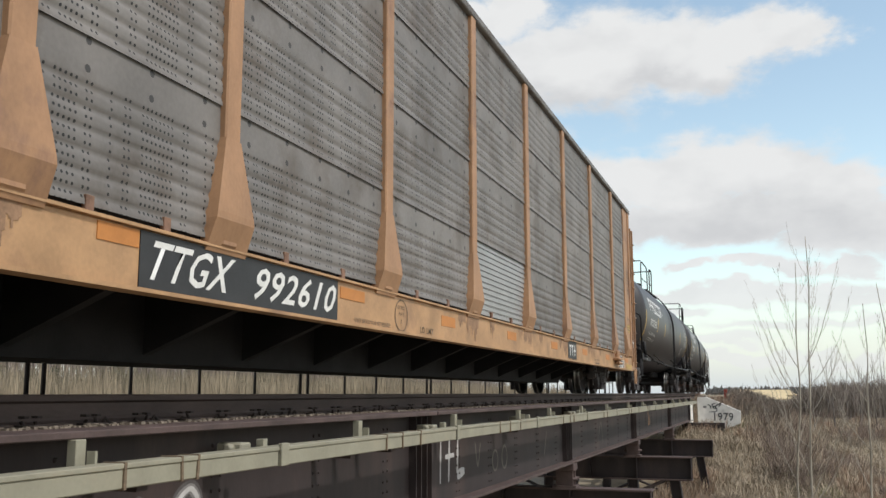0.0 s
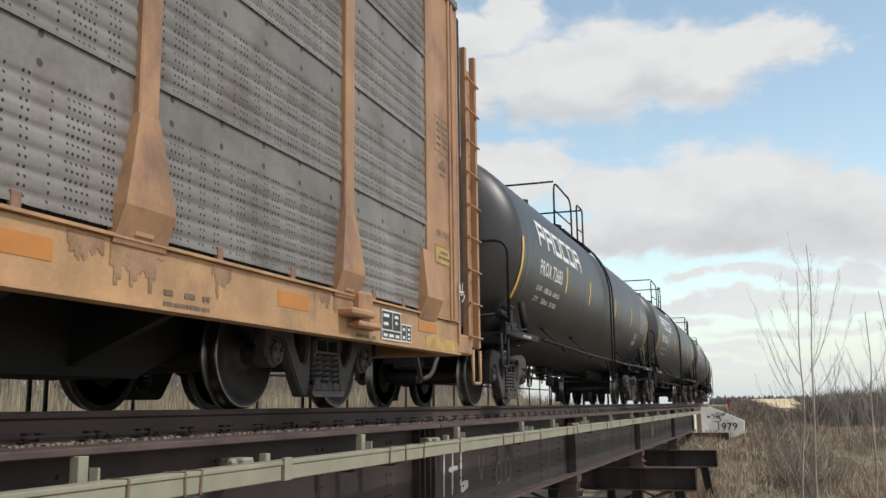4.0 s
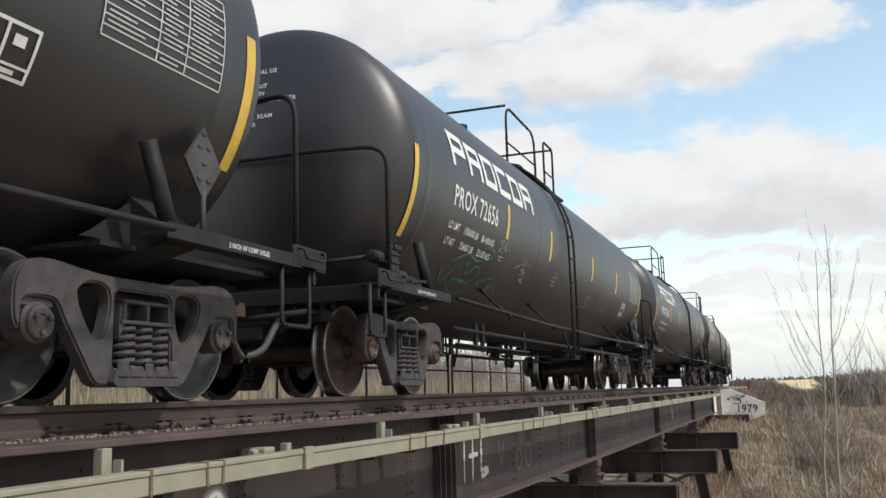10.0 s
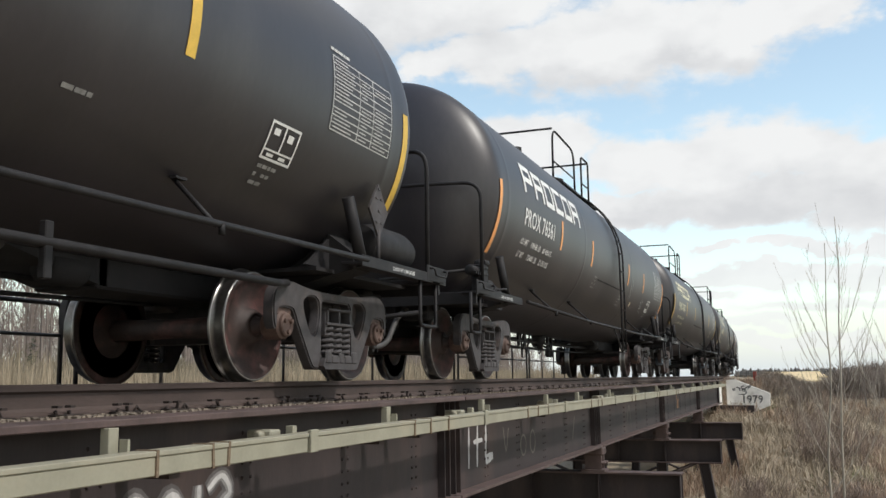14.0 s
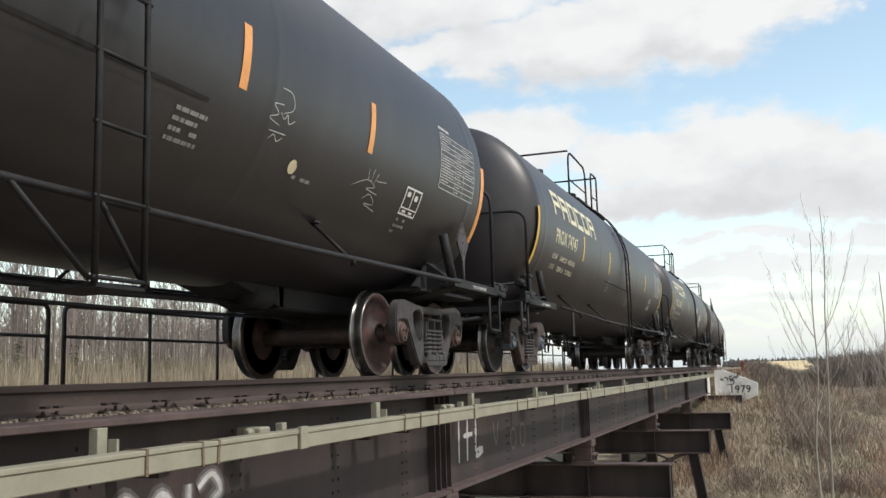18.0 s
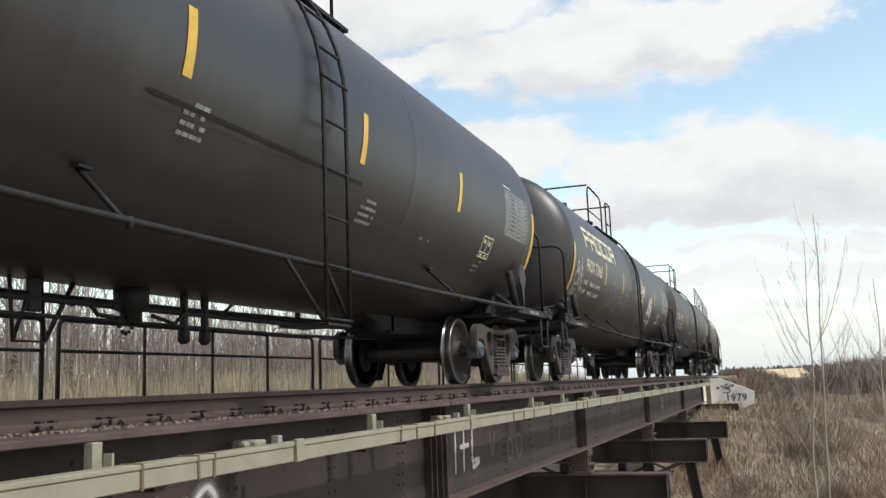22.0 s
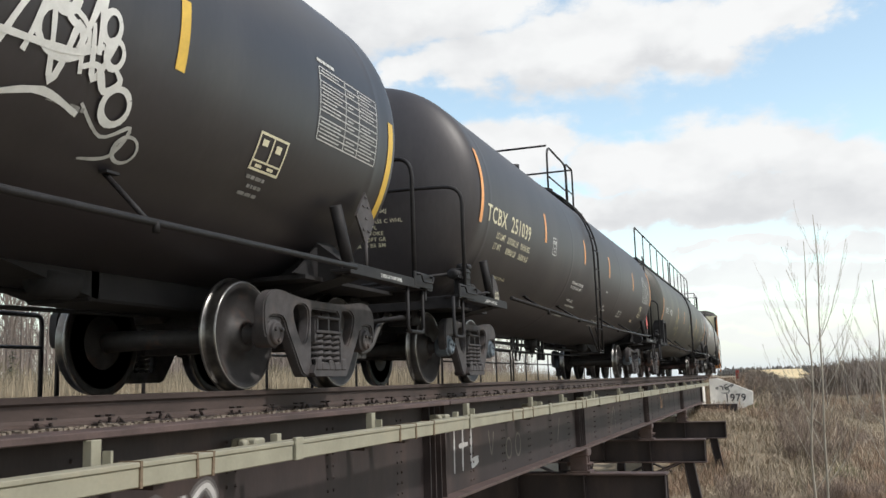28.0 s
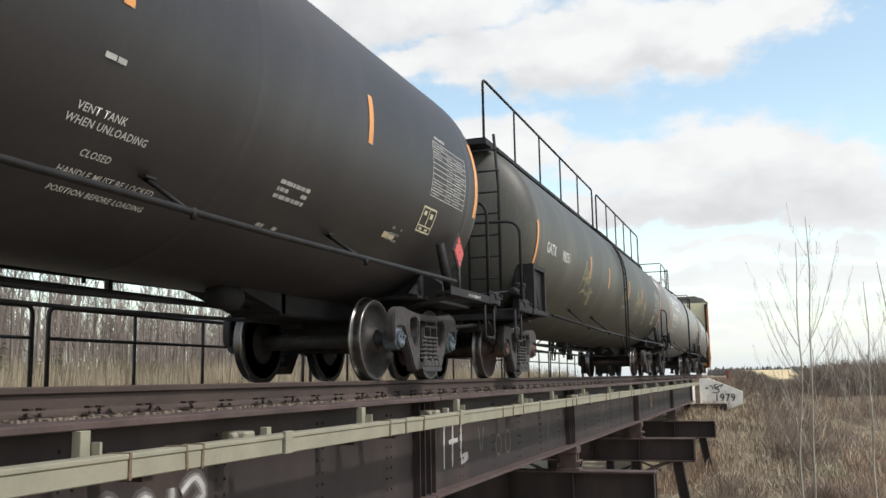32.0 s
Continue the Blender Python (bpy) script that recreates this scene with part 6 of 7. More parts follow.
def sapling(x, y, h, seed, mat, label, r0=0.029, forks=12, lean=(0, 0), depth=2, low=0.22, boughs=()):
    rnd = random.Random(seed)
    z = ground_height(x, y)
    t = thing("sapling", label, "tree", (x, y, z), "bare young trees")
    bm = bmesh.new()
    pts, rad = [], []
    for i in range(15):
        k = i / 14
        pts.append((lean[0] * k + 0.07 * noise.noise((seed, i * 0.3, 0)), lean[1] * k + 0.07 * noise.noise((seed, i * 0.3, 9)), h * k - 0.15))
        rad.append(r0 * (1 - 0.88 * k) + 0.003)
    tube(bm, pts, rad, 7, caps=False)
    part("trunk", bm, mat, t)
    crown = bmesh.new()
    for i in range(forks):
        k = low + (0.9 - low) * (i + rnd.random()) / forks
        j = min(int(k * 14), 13)
        p = Vector(pts[j]).lerp(Vector(pts[j + 1]), k * 14 - j)
        limb(crown, p, i * 2.4 + rnd.uniform(-0.6, 0.6), h * (0.5 - 0.36 * k) * rnd.uniform(0.6, 1.0), r0 * (1 - 0.8 * k) * 0.4, rnd, depth, rnd.uniform(0.75, 1.1))
    for k, a, length, start in boughs:   # the long limbs that mark this tree
        j = min(int(k * 14), 13)
        limb(crown, Vector(pts[j]).lerp(Vector(pts[j + 1]), k * 14 - j), radians(a), length, r0 * 0.34, rnd, depth, start)
    part("crown", crown, mat, t, "bare thin branches")
    return t


# young trees beside the bridge, on the camera's side
for x, y, h, sd, lean, n, boughs in (
        (5.4, 22.0, 7.3, 11, (0.28, 0), 9, ((0.57, 180, 2.5, 1.0), (0.68, 170, 1.5, 1.0))), (5.66, 22.2, 7.9, 12, (0.28, 0), 10, ((0.65, 5, 2.3, 1.12), (0.41, 185, 1.6, 0.7), (0.5, 10, 1.6, 0.9))),
        (6.95, 22.6, 6.4, 14, (0.1, 0), 7, ((0.5, 175, 2.2, 0.85), (0.66, 190, 1.6, 0.95))), (7.7, 22.0, 6.8, 15, (-0.4, 0), 9, ())):
    sapling(x, y, h, sd, BARK_PALE, "leafless pale-barked young tree in dry brush", 0.031, lean=lean, forks=n, boughs=boughs)
for i in range(16):
    y = rg.uniform(70, 100)
    sapling(4.97 + y * rg.uniform(0.04, 0.13), y, rg.uniform(4.2, 6.2), 100 + i, BARK_DARK, "leafless grey young tree in the thicket", 0.04, 9, depth=1)


def tuft_mesh(rnd, n, h, w, mat_index=0, up=1.0):
    bm = bmesh.new()
    for _ in range(n):
        x, y = rnd.gauss(0, w * 0.35), rnd.gauss(0, w * 0.35)
        l = h * rnd.uniform(0.5, 1.1)
        dx, dy = rnd.gauss(0, 0.22) * l / up, rnd.gauss(0, 0.22) * l / up
        a = rnd.uniform(0, math.pi)
        k = rnd.uniform(0.01, 0.022)
        ux, uy = math.cos(a) * k, math.sin(a) * k
        v = [bm.verts.new((x - ux, y - uy, -0.1)), bm.verts.new((x + ux, y + uy, -0.1)), bm.verts.new((x + dx * 0.4 + ux * 0.7, y + dy * 0.4 + uy * 0.7, l * 0.55)), bm.verts.new((x + dx * 0.4 - ux * 0.7, y + dy * 0.4 - uy * 0.7, l * 0.55)), bm.verts.new((x + dx, y + dy, l))]
        bm.faces.new(v[:4])
        bm.faces.new((v[3], v[2], v[4]))
    return bm


def scatter(name, label, category, mat, spots, proto):
    """One object of many tufts, from a few flat-listed patterns."""
    vs, fs = [], []
    for (x, y, s, a), k in spots:
        pv, pf = proto[k]
        z = ground_height(x, y)
        c, sn = math.cos(a) * s, math.sin(a) * s
        o = len(vs)
        vs += [(x + c * p[0] - sn * p[1], y + sn * p[0] + c * p[1], z + s * p[2]) for p in pv]
        fs += [tuple(o + i for i in f) for f in pf]
    me = bpy.data.meshes.new(name)
    me.from_pydata(vs, [], fs)
    me.materials.append(mat)
    return tagged(new(name, me), label, category, kind="stuff")


def protos(maker, n, seed):
    out = []
    for i in range(n):
        bm = maker(random.Random(seed + i))
        bm.verts.index_update()
        out.append(([v.co[:] for v in bm.verts], [tuple(v.index for v in f.verts) for f in bm.faces]))
        bm.free()
    return out


def shrub_mesh(rnd):
    bm = bmesh.new()
    for _ in range(13):
        a, l = rnd.uniform(0, 6.3), rnd.uniform(0.6, 1.3)
        p = Vector((rnd.gauss(0, 0.2), rnd.gauss(0, 0.2), -0.1))
        q = p + Vector((math.cos(a) * 0.45 * l, math.sin(a) * 0.45 * l, l))
        m = p.lerp(q, 0.5) + Vector((0, 0, 0.08))
        tube(bm, [p, m, q], [0.012, 0.009, 0.005], 3, caps=False)
        for _ in range(5):
            c = m.lerp(q, rnd.random())
            b = rnd.uniform(0, 6.3)
            w = rnd.uniform(0.15, 0.4)
            tube(bm, [c, c + Vector((math.cos(b) * w * 0.7, math.sin(b) * w * 0.7, w))], [0.007, 0.004], 3, caps=False)
    return bm


def pole_tree_mesh(rnd):
    bm = bmesh.new()
    h = rnd.uniform(0.8, 1.1)
    tube(bm, [(0, 0, -0.03), (rnd.uniform(-0.02, 0.02), 0, h * 0.5), (rnd.uniform(-0.04, 0.04), 0, h)], [0.008, 0.005, 0.001], 4, caps=False)
    for _ in range(9):
        k = rnd.uniform(0.3, 0.9)
        a = rnd.uniform(0, 6.3)
        l = 0.28 * (1.05 - k)
        p = Vector((0, 0, h * k))
        q = p + Vector((math.cos(a) * l * 0.6, math.sin(a) * l * 0.6, l))
        tube(bm, [p, p.lerp(q, 0.5) + Vector((0.01, 0, 0.0)), q], [0.003, 0.002, 0.0008], 3, caps=False)
        for _ in range(3):
            m = p.lerp(q, rnd.uniform(0.3, 0.9))
            b = rnd.uniform(0, 6.3)
            tube(bm, [m, m + Vector((math.cos(b) * 0.05, math.sin(b) * 0.05, 0.07))], [0.0015, 0.0006], 3, caps=False)
    return bm


grass_p = protos(lambda r: tuft_mesh(r, 50, 0.38, 1.1, up=0.4), 6, 50)
weed_p = protos(lambda r: tuft_mesh(r, 34, 0.7, 0.8, up=0.6), 6, 55)
reed_p = protos(lambda r: tuft_mesh(r, 60, 1.7, 1.3, up=2.6), 5, 60)
shrub_p = protos(shrub_mesh, 6, 70)
pole_p = protos(pole_tree_mesh, 8, 80)


def valley(n, y0, y1, s0, s1, pick=None):
    """Spots on the valley floor beside the bridge, closer together near the bridge."""
    out = []
    while len(out) < n:
        y = y0 + (y1 - y0) * rg.random() ** 1.4
        x = rg.uniform(1.0, 6 + 0.14 * y)
        if pick is None or pick(x, y):
            out.append(((x, y, rg.uniform(s0, s1), rg.uniform(0, 6.3)), rg.randint(0, 5)))
    return out


GREEN = material("green_grass", (0.16, 0.165, 0.075), rough=0.95, var=0.4, scale=1.2, fine=5, bump=0)
scatter("dry_grass", "matted dry tan grass on the valley floor", "grass", DRY, valley(2600, 28, 85, 0.5, 1.25), grass_p)
scatter("green_grass", "patches of green grass among the dry stalks", "grass", GREEN, valley(420, 30, 62, 0.4, 0.8, lambda x, y: noise.noise((x * 0.22, y * 0.1, 15)) > 0.18), grass_p)
scatter("weeds", "dead brown weeds among the grass", "weeds", WEED, valley(620, 30, 85, 0.5, 1.2, lambda x, y: noise.noise((x * 0.3, y * 0.16, 5)) > 0.12), weed_p)
spots = valley(420, 32, 90, 0.35, 0.9, lambda x, y: x > 3.0 and noise.noise((x * 0.25, y * 0.12, 8)) > rg.uniform(0.0, 0.3))
scatter("brush", "leafless red-brown brush and thicket", "shrubs", REDTWIG, spots, shrub_p)
spots = []
while len(spots) < 2600:
    x, y = -20 - 38 * rg.random(), rg.uniform(6, 130)
    spots.append(((x, y, rg.uniform(0.9, 1.5), rg.uniform(0, 6.3)), rg.randint(0, 4)))
scatter("reeds", "tall dry tan reeds beyond the bridge", "reeds", REED, spots, reed_p)
spots = []
for _ in range(300):
    y = rg.uniform(78, 112)
    u = rg.random()
    spots.append(((4.97 + y * (0.036 + 0.1 * u), y, rg.uniform(2.6, 4.6) * (0.75 + 0.35 * u), rg.uniform(0, 6.3)), rg.randint(0, 7)))
THICKET = material("grey_thicket", (0.27, 0.23, 0.2), rough=0.95, var=0.35, scale=0.3, fine=3, bump=0)
scatter("thicket", "dense grey leafless saplings beyond the dry grass", "trees", THICKET, spots, pole_p)
spots = []
while len(spots) < 2600:
    d = rg.uniform(34, 100)
    y = rg.uniform(5, 260)
    spots.append(((-d - 0.1 * y, y, rg.uniform(9, 15), rg.uniform(0, 6.3)), rg.randint(0, 7)))
WOODS = material("bare_twigs", (0.24, 0.2, 0.175), rough=0.95, var=0.35, scale=0.3, fine=3, bump=0)
scatter("bare_woods", "thin leafless woods beyond the reeds", "trees", WOODS, spots, pole_p)
spots = []
for _ in range(260):
    y = rg.uniform(6, 110)
    spots.append(((-24 - 0.06 * y - 16 * rg.random(), y, rg.uniform(1.2, 2.4), rg.uniform(0, 6.3)), rg.randint(0, 5)))
OLIVE = material("olive_twigs", (0.17, 0.15, 0.1), rough=0.95, var=0.4, scale=0.4, fine=5, bump=0)
scatter("undergrowth", "olive-brown leafless undergrowth in front of the woods", "shrubs", OLIVE, spots, shrub_p)
spots = []
for _ in range(500):
    y = rg.uniform(930, 1300)
    spots.append(((4.97 + y * rg.uniform(-0.07, 0.16), y, rg.uniform(6, 9), rg.uniform(0, 6.3)), rg.randint(0, 7)))
scatter("far_woods", "distant leafless tree line", "trees", BARK_DARK, spots, pole_p)


def clump_mesh(rnd):
    """A far tree seen as a mass: a ragged crown of overlapping tufts on a short stem."""
    bm = bmesh.new()
    for _ in range(16):
        a, r, z = rnd.uniform(0, 6.3), rnd.uniform(0, 0.32), rnd.uniform(0.2, 0.85)
        w, h = rnd.uniform(0.1, 0.2), rnd.uniform(0.18, 0.36)
        c = Vector((math.cos(a) * r * (1.1 - z), math.sin(a) * r * (1.1 - z), z))
        ring = [bm.verts.new(c + Vector((w * math.cos(b) * rnd.uniform(0.6, 1.2), w * math.sin(b) * rnd.uniform(0.6, 1.2), rnd.uniform(-0.05, 0.05)))) for b in (0, 1.57, 3.14, 4.71)]
        t, b0 = bm.verts.new(c + Vector((rnd.uniform(-0.04, 0.04), 0, h))), bm.verts.new(c - Vector((0, 0, h * 0.6)))
        for i in range(4):
            bm.faces.new((ring[i], ring[(i + 1) % 4], t))
            bm.faces.new((ring[(i + 1) % 4], ring[i], b0))
    return bm


clump_p = protos(clump_mesh, 8, 95)
spots = []
for _ in range(420):   # the line of trees along the plain's edge
    y = rg.uniform(930, 1250)
    spots.append(((4.97 + y * rg.uniform(-0.06, 0.16), y, rg.uniform(5.0, 9.0), rg.uniform(0, 6.3)), rg.randint(0, 7)))
FAR_TREES = material("far_tree_mass", (0.13, 0.125, 0.12), rough=0.95, var=0.35, scale=0.1, fine=1, bump=0)
scatter("tree_line", "distant grey-brown line of trees along the plain", "trees", FAR_TREES, spots, clump_p)
spots = []
for _ in range(560):   # dark scrub at the foot of the plain
    y = rg.uniform(84, 128)
    u = rg.uniform(0.0, 0.14)
    spots.append(((4.97 + y * u, y, rg.uniform(0.7, 1.1) + 1.4 * min(max(u - 0.02, 0) / 0.03, 1.0), rg.uniform(0, 6.3)), rg.randint(0, 5)))
for _ in range(420):   # and on the embankment's slope behind the wing wall
    y = rg.uniform(51, 70)
    spots.append(((bend(y) + 3.2 + 3.0 * rg.random(), y, rg.uniform(0.35, 0.8), rg.uniform(0, 6.3)), rg.randint(0, 5)))
SCRUB = material("dark_scrub", (0.2, 0.165, 0.135), rough=0.95, var=0.4, scale=0.5, fine=4, bump=0)
scatter("scrub", "dense dark purple-brown leafless scrub", "shrubs", SCRUB, spots, shrub_p)


def conifer(x, y, h, seed):
    rnd = random.Random(seed)
    t = thing("conifer", "dark green spruce among bare trees", "tree", (x, y, ground_height(x, y)), "spruces")
    part("trunk", tube(bmesh.new(), [(0, 0, -0.2), (0, 0, h)], [0.12, 0.02], 6, caps=False), BARK_DARK, t)
    bm = bmesh.new()
    for i in range(150):
        k = rnd.uniform(0.12, 1)
        a, l = rnd.uniform(0, 6.3), h * 0.24 * (1.04 - k)
        p = Vector((0, 0, h * k))
        q = p + Vector((math.cos(a) * l, math.sin(a) * l, -l * 0.25))
        sd = Vector((-math.sin(a), math.cos(a), 0)) * l * 0.28
        m = p.lerp(q, 0.55)
        v = [bm.verts.new(c) for c in (p, m + sd, q, m - sd)]
        bm.faces.new(v)
    part("crown", bm, CONIFER, t)


for i, (x, y, h) in enumerate(((-13.5, 600, 6.5), (-10, 604, 8.5), (-7, 598, 7), (30, 640, 8), (-42, 48, 4.8), (-50, 62, 5.5), (-36, 52, 4.0), (-44, 36, 4.6), (-60, 120, 6))):
    conifer(x, y, h, 200 + i)
def field(x0, x1, y0, y1, z0, z1, label):
    bm = bmesh.new()
    lo = [bm.verts.new(c) for c in ((x0, y0, z0 - 0.6), (x1, y0, z0 - 0.6), (x1, y1, z1 - 0.6), (x0, y1, z1 - 0.6))]
    hi = [bm.verts.new(v.co + Vector((0, 0, 0.6))) for v in lo]
    bm.faces.new(hi)
    bm.faces.new(lo[::-1])
    for i in range(4):
        bm.faces.new((lo[i], lo[(i + 1) % 4], hi[(i + 1) % 4], hi[i]))
    tagged(part("field_strip", bm, FIELD, None), label, "field", kind="structure")


field(-2, 13, 330, 560, -1.9, -1.0, "pale stubble field in the distance")
field(-22, 22, 640, 900, -1.2, 3.0, "pale rising field behind the first one")
field(60, 200, 420, 700, -1.7, -0.5, "wide pale field beyond the thicket")

# ---- the train ----
V0, ACC, T_ACC = 3.837, 0.035, 22.0
# small lags of the train behind its even way: seconds, metres
LAG = [(0, 0.0), (5, 0.0), (6, 0.05), (8, 0.0), (9, -0.06), (10, 0.0), (11, 0.0), (13, -0.1), (14, -0.14), (15, -0.09), (17.5, -0.13), (18, -0.13), (19, 0.0), (19.5, 0.15), (20, 0.19), (21, 0.24), (22, 0.1), (23, -0.03), (24, 0.0), (25, 0.03), (28, 0.09), (29, 0.2), (32, 0.2)]


def travel(t):
    lag = np.interp(t, [a for a, b in LAG], [b for a, b in LAG])
    return V0 * t + 0.5 * ACC * max(t - T_ACC, 0) ** 2 - float(lag)


CAR_L, CAR_D, CAR_Y = 18.081, 13.676, 36.489
rt = random.Random(9)
TRAIN = []
RIB0, NEW_BAY, NUM_Y = 0.0, 99.0, 0.0
AR_L, AR_Y = 28.9, CAR_Y - CAR_L / 2 - 14.45
AR_D = 2 * (23.162 - AR_Y)
RIB0 = 11.27 - AR_Y
NEW_BAY = 14.15 - AR_Y
NUM_Y = 5.95 - AR_Y
TRAIN.append((autorack("tan-orange autorack with grey punched panels, weathered", AR_Y, AR_L, AR_D, ORANGE, rt), AR_Y))
LINE = OLDWHITE
TEAL = material("teal_spray", (0.06, 0.15, 0.135), rough=0.6, var=0.3, scale=6, fine=40, bump=0)
OCHRE = material("ochre_spray", (0.3, 0.27, 0.17), rough=0.7, var=0.3, scale=6, fine=40, bump=0)
TAG_RINGS = [(-0.24, 0.2, 0.19, 0.14), (-0.28, 0.4, 0.1, 0.1), [(-0.3, 0.36), (-0.2, 0.42), (-0.24, 0.3), (-0.16, 0.26)], [(-0.12, 0.14), (-0.06, 0.36), (0.02, 0.62), (0.0, 0.4), (0.04, 0.16)], (0.09, 0.34, 0.07, 0.09), (0.16, 0.2, 0.07, 0.08),
             [(-0.06, 0.06), (0.06, 0.1), (0.16, -0.02), (0.26, 0.06), (0.2, 0.12)], (0.3, -0.08, 0.11, 0.11)]
TAG_SMALL = [[(-0.28, 0.1), (-0.24, -0.02), (-0.2, 0.12), (-0.17, 0.2)], [(-0.06, 0.14), (-0.14, 0.1), (-0.12, 0.0), (-0.04, 0.02)], [(0.02, 0.14), (0.02, -0.02)], [(0.14, 0.12), (0.02, 0.06), (0.16, 0.0), (0.28, 0.06)], [(-0.2, -0.1), (0.05, -0.1)]]
TAG_BIG = [[(-1.0, 0.62), (-0.62, 0.64), (-0.4, 0.5), (-0.75, 0.26), (-1.2, 0.06), (-1.5, 0.0)], [(-0.8, 0.6), (-1.05, 0.12)], [(-0.6, 0.1), (-0.45, 0.36), (-0.25, 0.46), (-0.35, 0.24), (-0.15, 0.1), (0.0, 0.3)], [(-0.1, 0.62), (-0.05, 0.2), (0.1, 0.02)],
           [(0.2, 0.64), (0.15, 0.3), (0.1, 0.12)], [(0.15, 0.42), (0.45, 0.44), (0.3, 0.3), (0.18, 0.3)], (0.62, 0.22, 0.32, 0.18), [(0.85, 0.52), (1.25, 0.5), (1.35, 0.2), (1.15, -0.06)]]
TAG_SIGN = [[(-0.05, 0.28), (0.1, 0.27), (0.15, 0.16), (0.02, 0.1)], [(0.0, 0.16), (-0.13, 0.14), (-0.05, 0.08), (-0.16, 0.03), (0.0, 0.0)], [(-0.02, 0.1), (0.04, 0.06), (0.08, 0.1), (0.12, 0.04), (0.2, 0.08)], [(-0.12, -0.06), (0.12, -0.05)], [(-0.1, -0.12), (-0.04, -0.08), (0.02, -0.12), (0.08, -0.08)]]
TAG_TEAL = [[(-1.1, 0.2), (-0.7, 0.34), (-0.3, 0.3), (-0.1, 0.36)], [(-0.6, 0.36), (-0.5, 0.1), (-0.2, 0.24), (-0.05, 0.1), (-0.35, -0.02), (-0.8, 0.0)], (-0.45, -0.1, 0.36, 0.1), [(0.05, 0.02), (0.35, 0.12), (0.6, 0.14), (0.5, 0.02), (0.75, 0.04), (1.0, -0.06)], [(0.05, 0.02), (0.2, 0.08)], [(0.05, 0.02), (0.24, -0.01)], [(-1.3, 0.1), (-1.1, -0.1), (-0.9, 0.16)]]
TAG_BUSH = [[(-0.36, 0.0), (-0.1, 0.1), (0.1, 0.06), (-0.06, 0.02), (0.2, 0.0)], [(-0.02, 0.1), (0.0, 0.22)], [(-0.08, 0.1), (-0.12, 0.2)], [(0.05, 0.1), (0.1, 0.2)], [(0.1, 0.12), (0.3, 0.14)], [(-0.08, -0.08), (0.05, -0.02), (0.2, -0.1), (0.0, -0.12), (0.28, -0.16)]]
TAG_TALL = [[(-0.34, 0.0), (-0.2, 0.42), (-0.05, 0.62), (-0.12, 0.2)], [(0.0, 0.5), (0.12, 0.1), (0.2, 0.46), (0.3, 0.2)], [(-0.3, 0.26), (0.2, 0.3), (0.42, 0.4)], [(-0.2, -0.06), (0.1, 0.04), (0.4, -0.02)], [(0.3, 0.5), (0.4, 0.2), (0.5, 0.46)]]
cars = [
    ("72683", YELLOW, WHITE, dict(caps="plain", ladder=(0.06, 0.44), stripes=(-4.34, -2.02, 1.33, 4.05), weights=(("LD LMT", "190500 LB", "86 400 KG"), ("LT WT", "72500 LB", "32 900 KG")))),
    ("72656", YELLOW, WHITE, dict(caps="red", pipe=True, hang=0.0, ladder=(-0.97, -0.58), struts=(-4.5, -2.1, 4.25), tags=((-4.8, 1.42, TAG_TEAL, 0.03, TEAL), (-4.8, 1.76, [(0, 0.04, 0.22, 0.07)], 0.035, TEAL), (-4.32, 1.86, TAG_SIGN, 0.008, LINE), (-3.18, 1.74, TAG_BUSH, 0.008, LINE)), reservoir=True)),
    ("76561", AMBER, WHITE, dict(caps="red", seam=(-1.15, 1.7), ladder=(0.45, 0.85), stripes=(-4.27, -1.88, 2.05, 4.2), aft=0.14, tags=((2.62, 1.93, TAG_SIGN, 0.008, LINE), (4.4, 1.74, TAG_BUSH, 0.008, LINE), (3.01, 1.7, [(0, 0, 0.03, 0.03)], 0.07, PALE)))),
    ("74747", YELLOW, CREAM, dict(weights=(("LD LMT", "190400 LB", "86 350 KG"), ("LT WT", "72600 LB", "32 950 KG")), fore=-0.1, stripes=(-4.25, -1.5, 1.2, 3.93), caps="rusty_blue", ladder=(0.2, 0.62), struts=(-4.93, -2.17, 3.65), seam=(-1.82, 1.28), table_fill=1.0)),
    ("72663", YELLOW, CREAM, dict(caps="plain", tags=((-6.9, 1.76, TAG_RINGS, 0.028, OLDWHITE), (-7.1, 1.63, TAG_SMALL, 0.024, OLDWHITE), (-2.4, 1.5, [[(y * 1.12, z * 1.15) for y, z in ln] if isinstance(ln, list) else ln for ln in TAG_BIG], 0.03, DIM), (1.35, 2.05, TAG_TALL, 0.045, WHITE), (2.9, 1.62, TAG_TALL, 0.045, WHITE), (3.25, 1.78, TAG_RINGS, 0.05, WHITE), (3.6, 1.5, [[(-0.3, 0.2), (-0.05, 0.05), (0.15, 0.16), (0.1, -0.05), (-0.12, -0.12)], (0.2, 0.02, 0.1, 0.09)], 0.03, OLDWHITE)))),
]
for i, (num, stripe, st, kw) in enumerate(cars):
    y = CAR_Y + CAR_L * i
    TRAIN.append((tank_car("black tank car with a white stencilled number and coloured stripes", y, CAR_L, CAR_D, random.Random(20 + i), num, "PROX", stripe, st, **kw), y))
end = CAR_Y + CAR_L * 4.5
INSUL = material("insulated_jacket", (0.037, 0.0325, 0.035), rough=0.48, var=0.25, scale=0.9, fine=22, bump=0.05, second=(0.047, 0.0425, 0.0435), amount=0.4, second_scale=0.7, stretch=(1, 1, 0.35), spec=0.5)
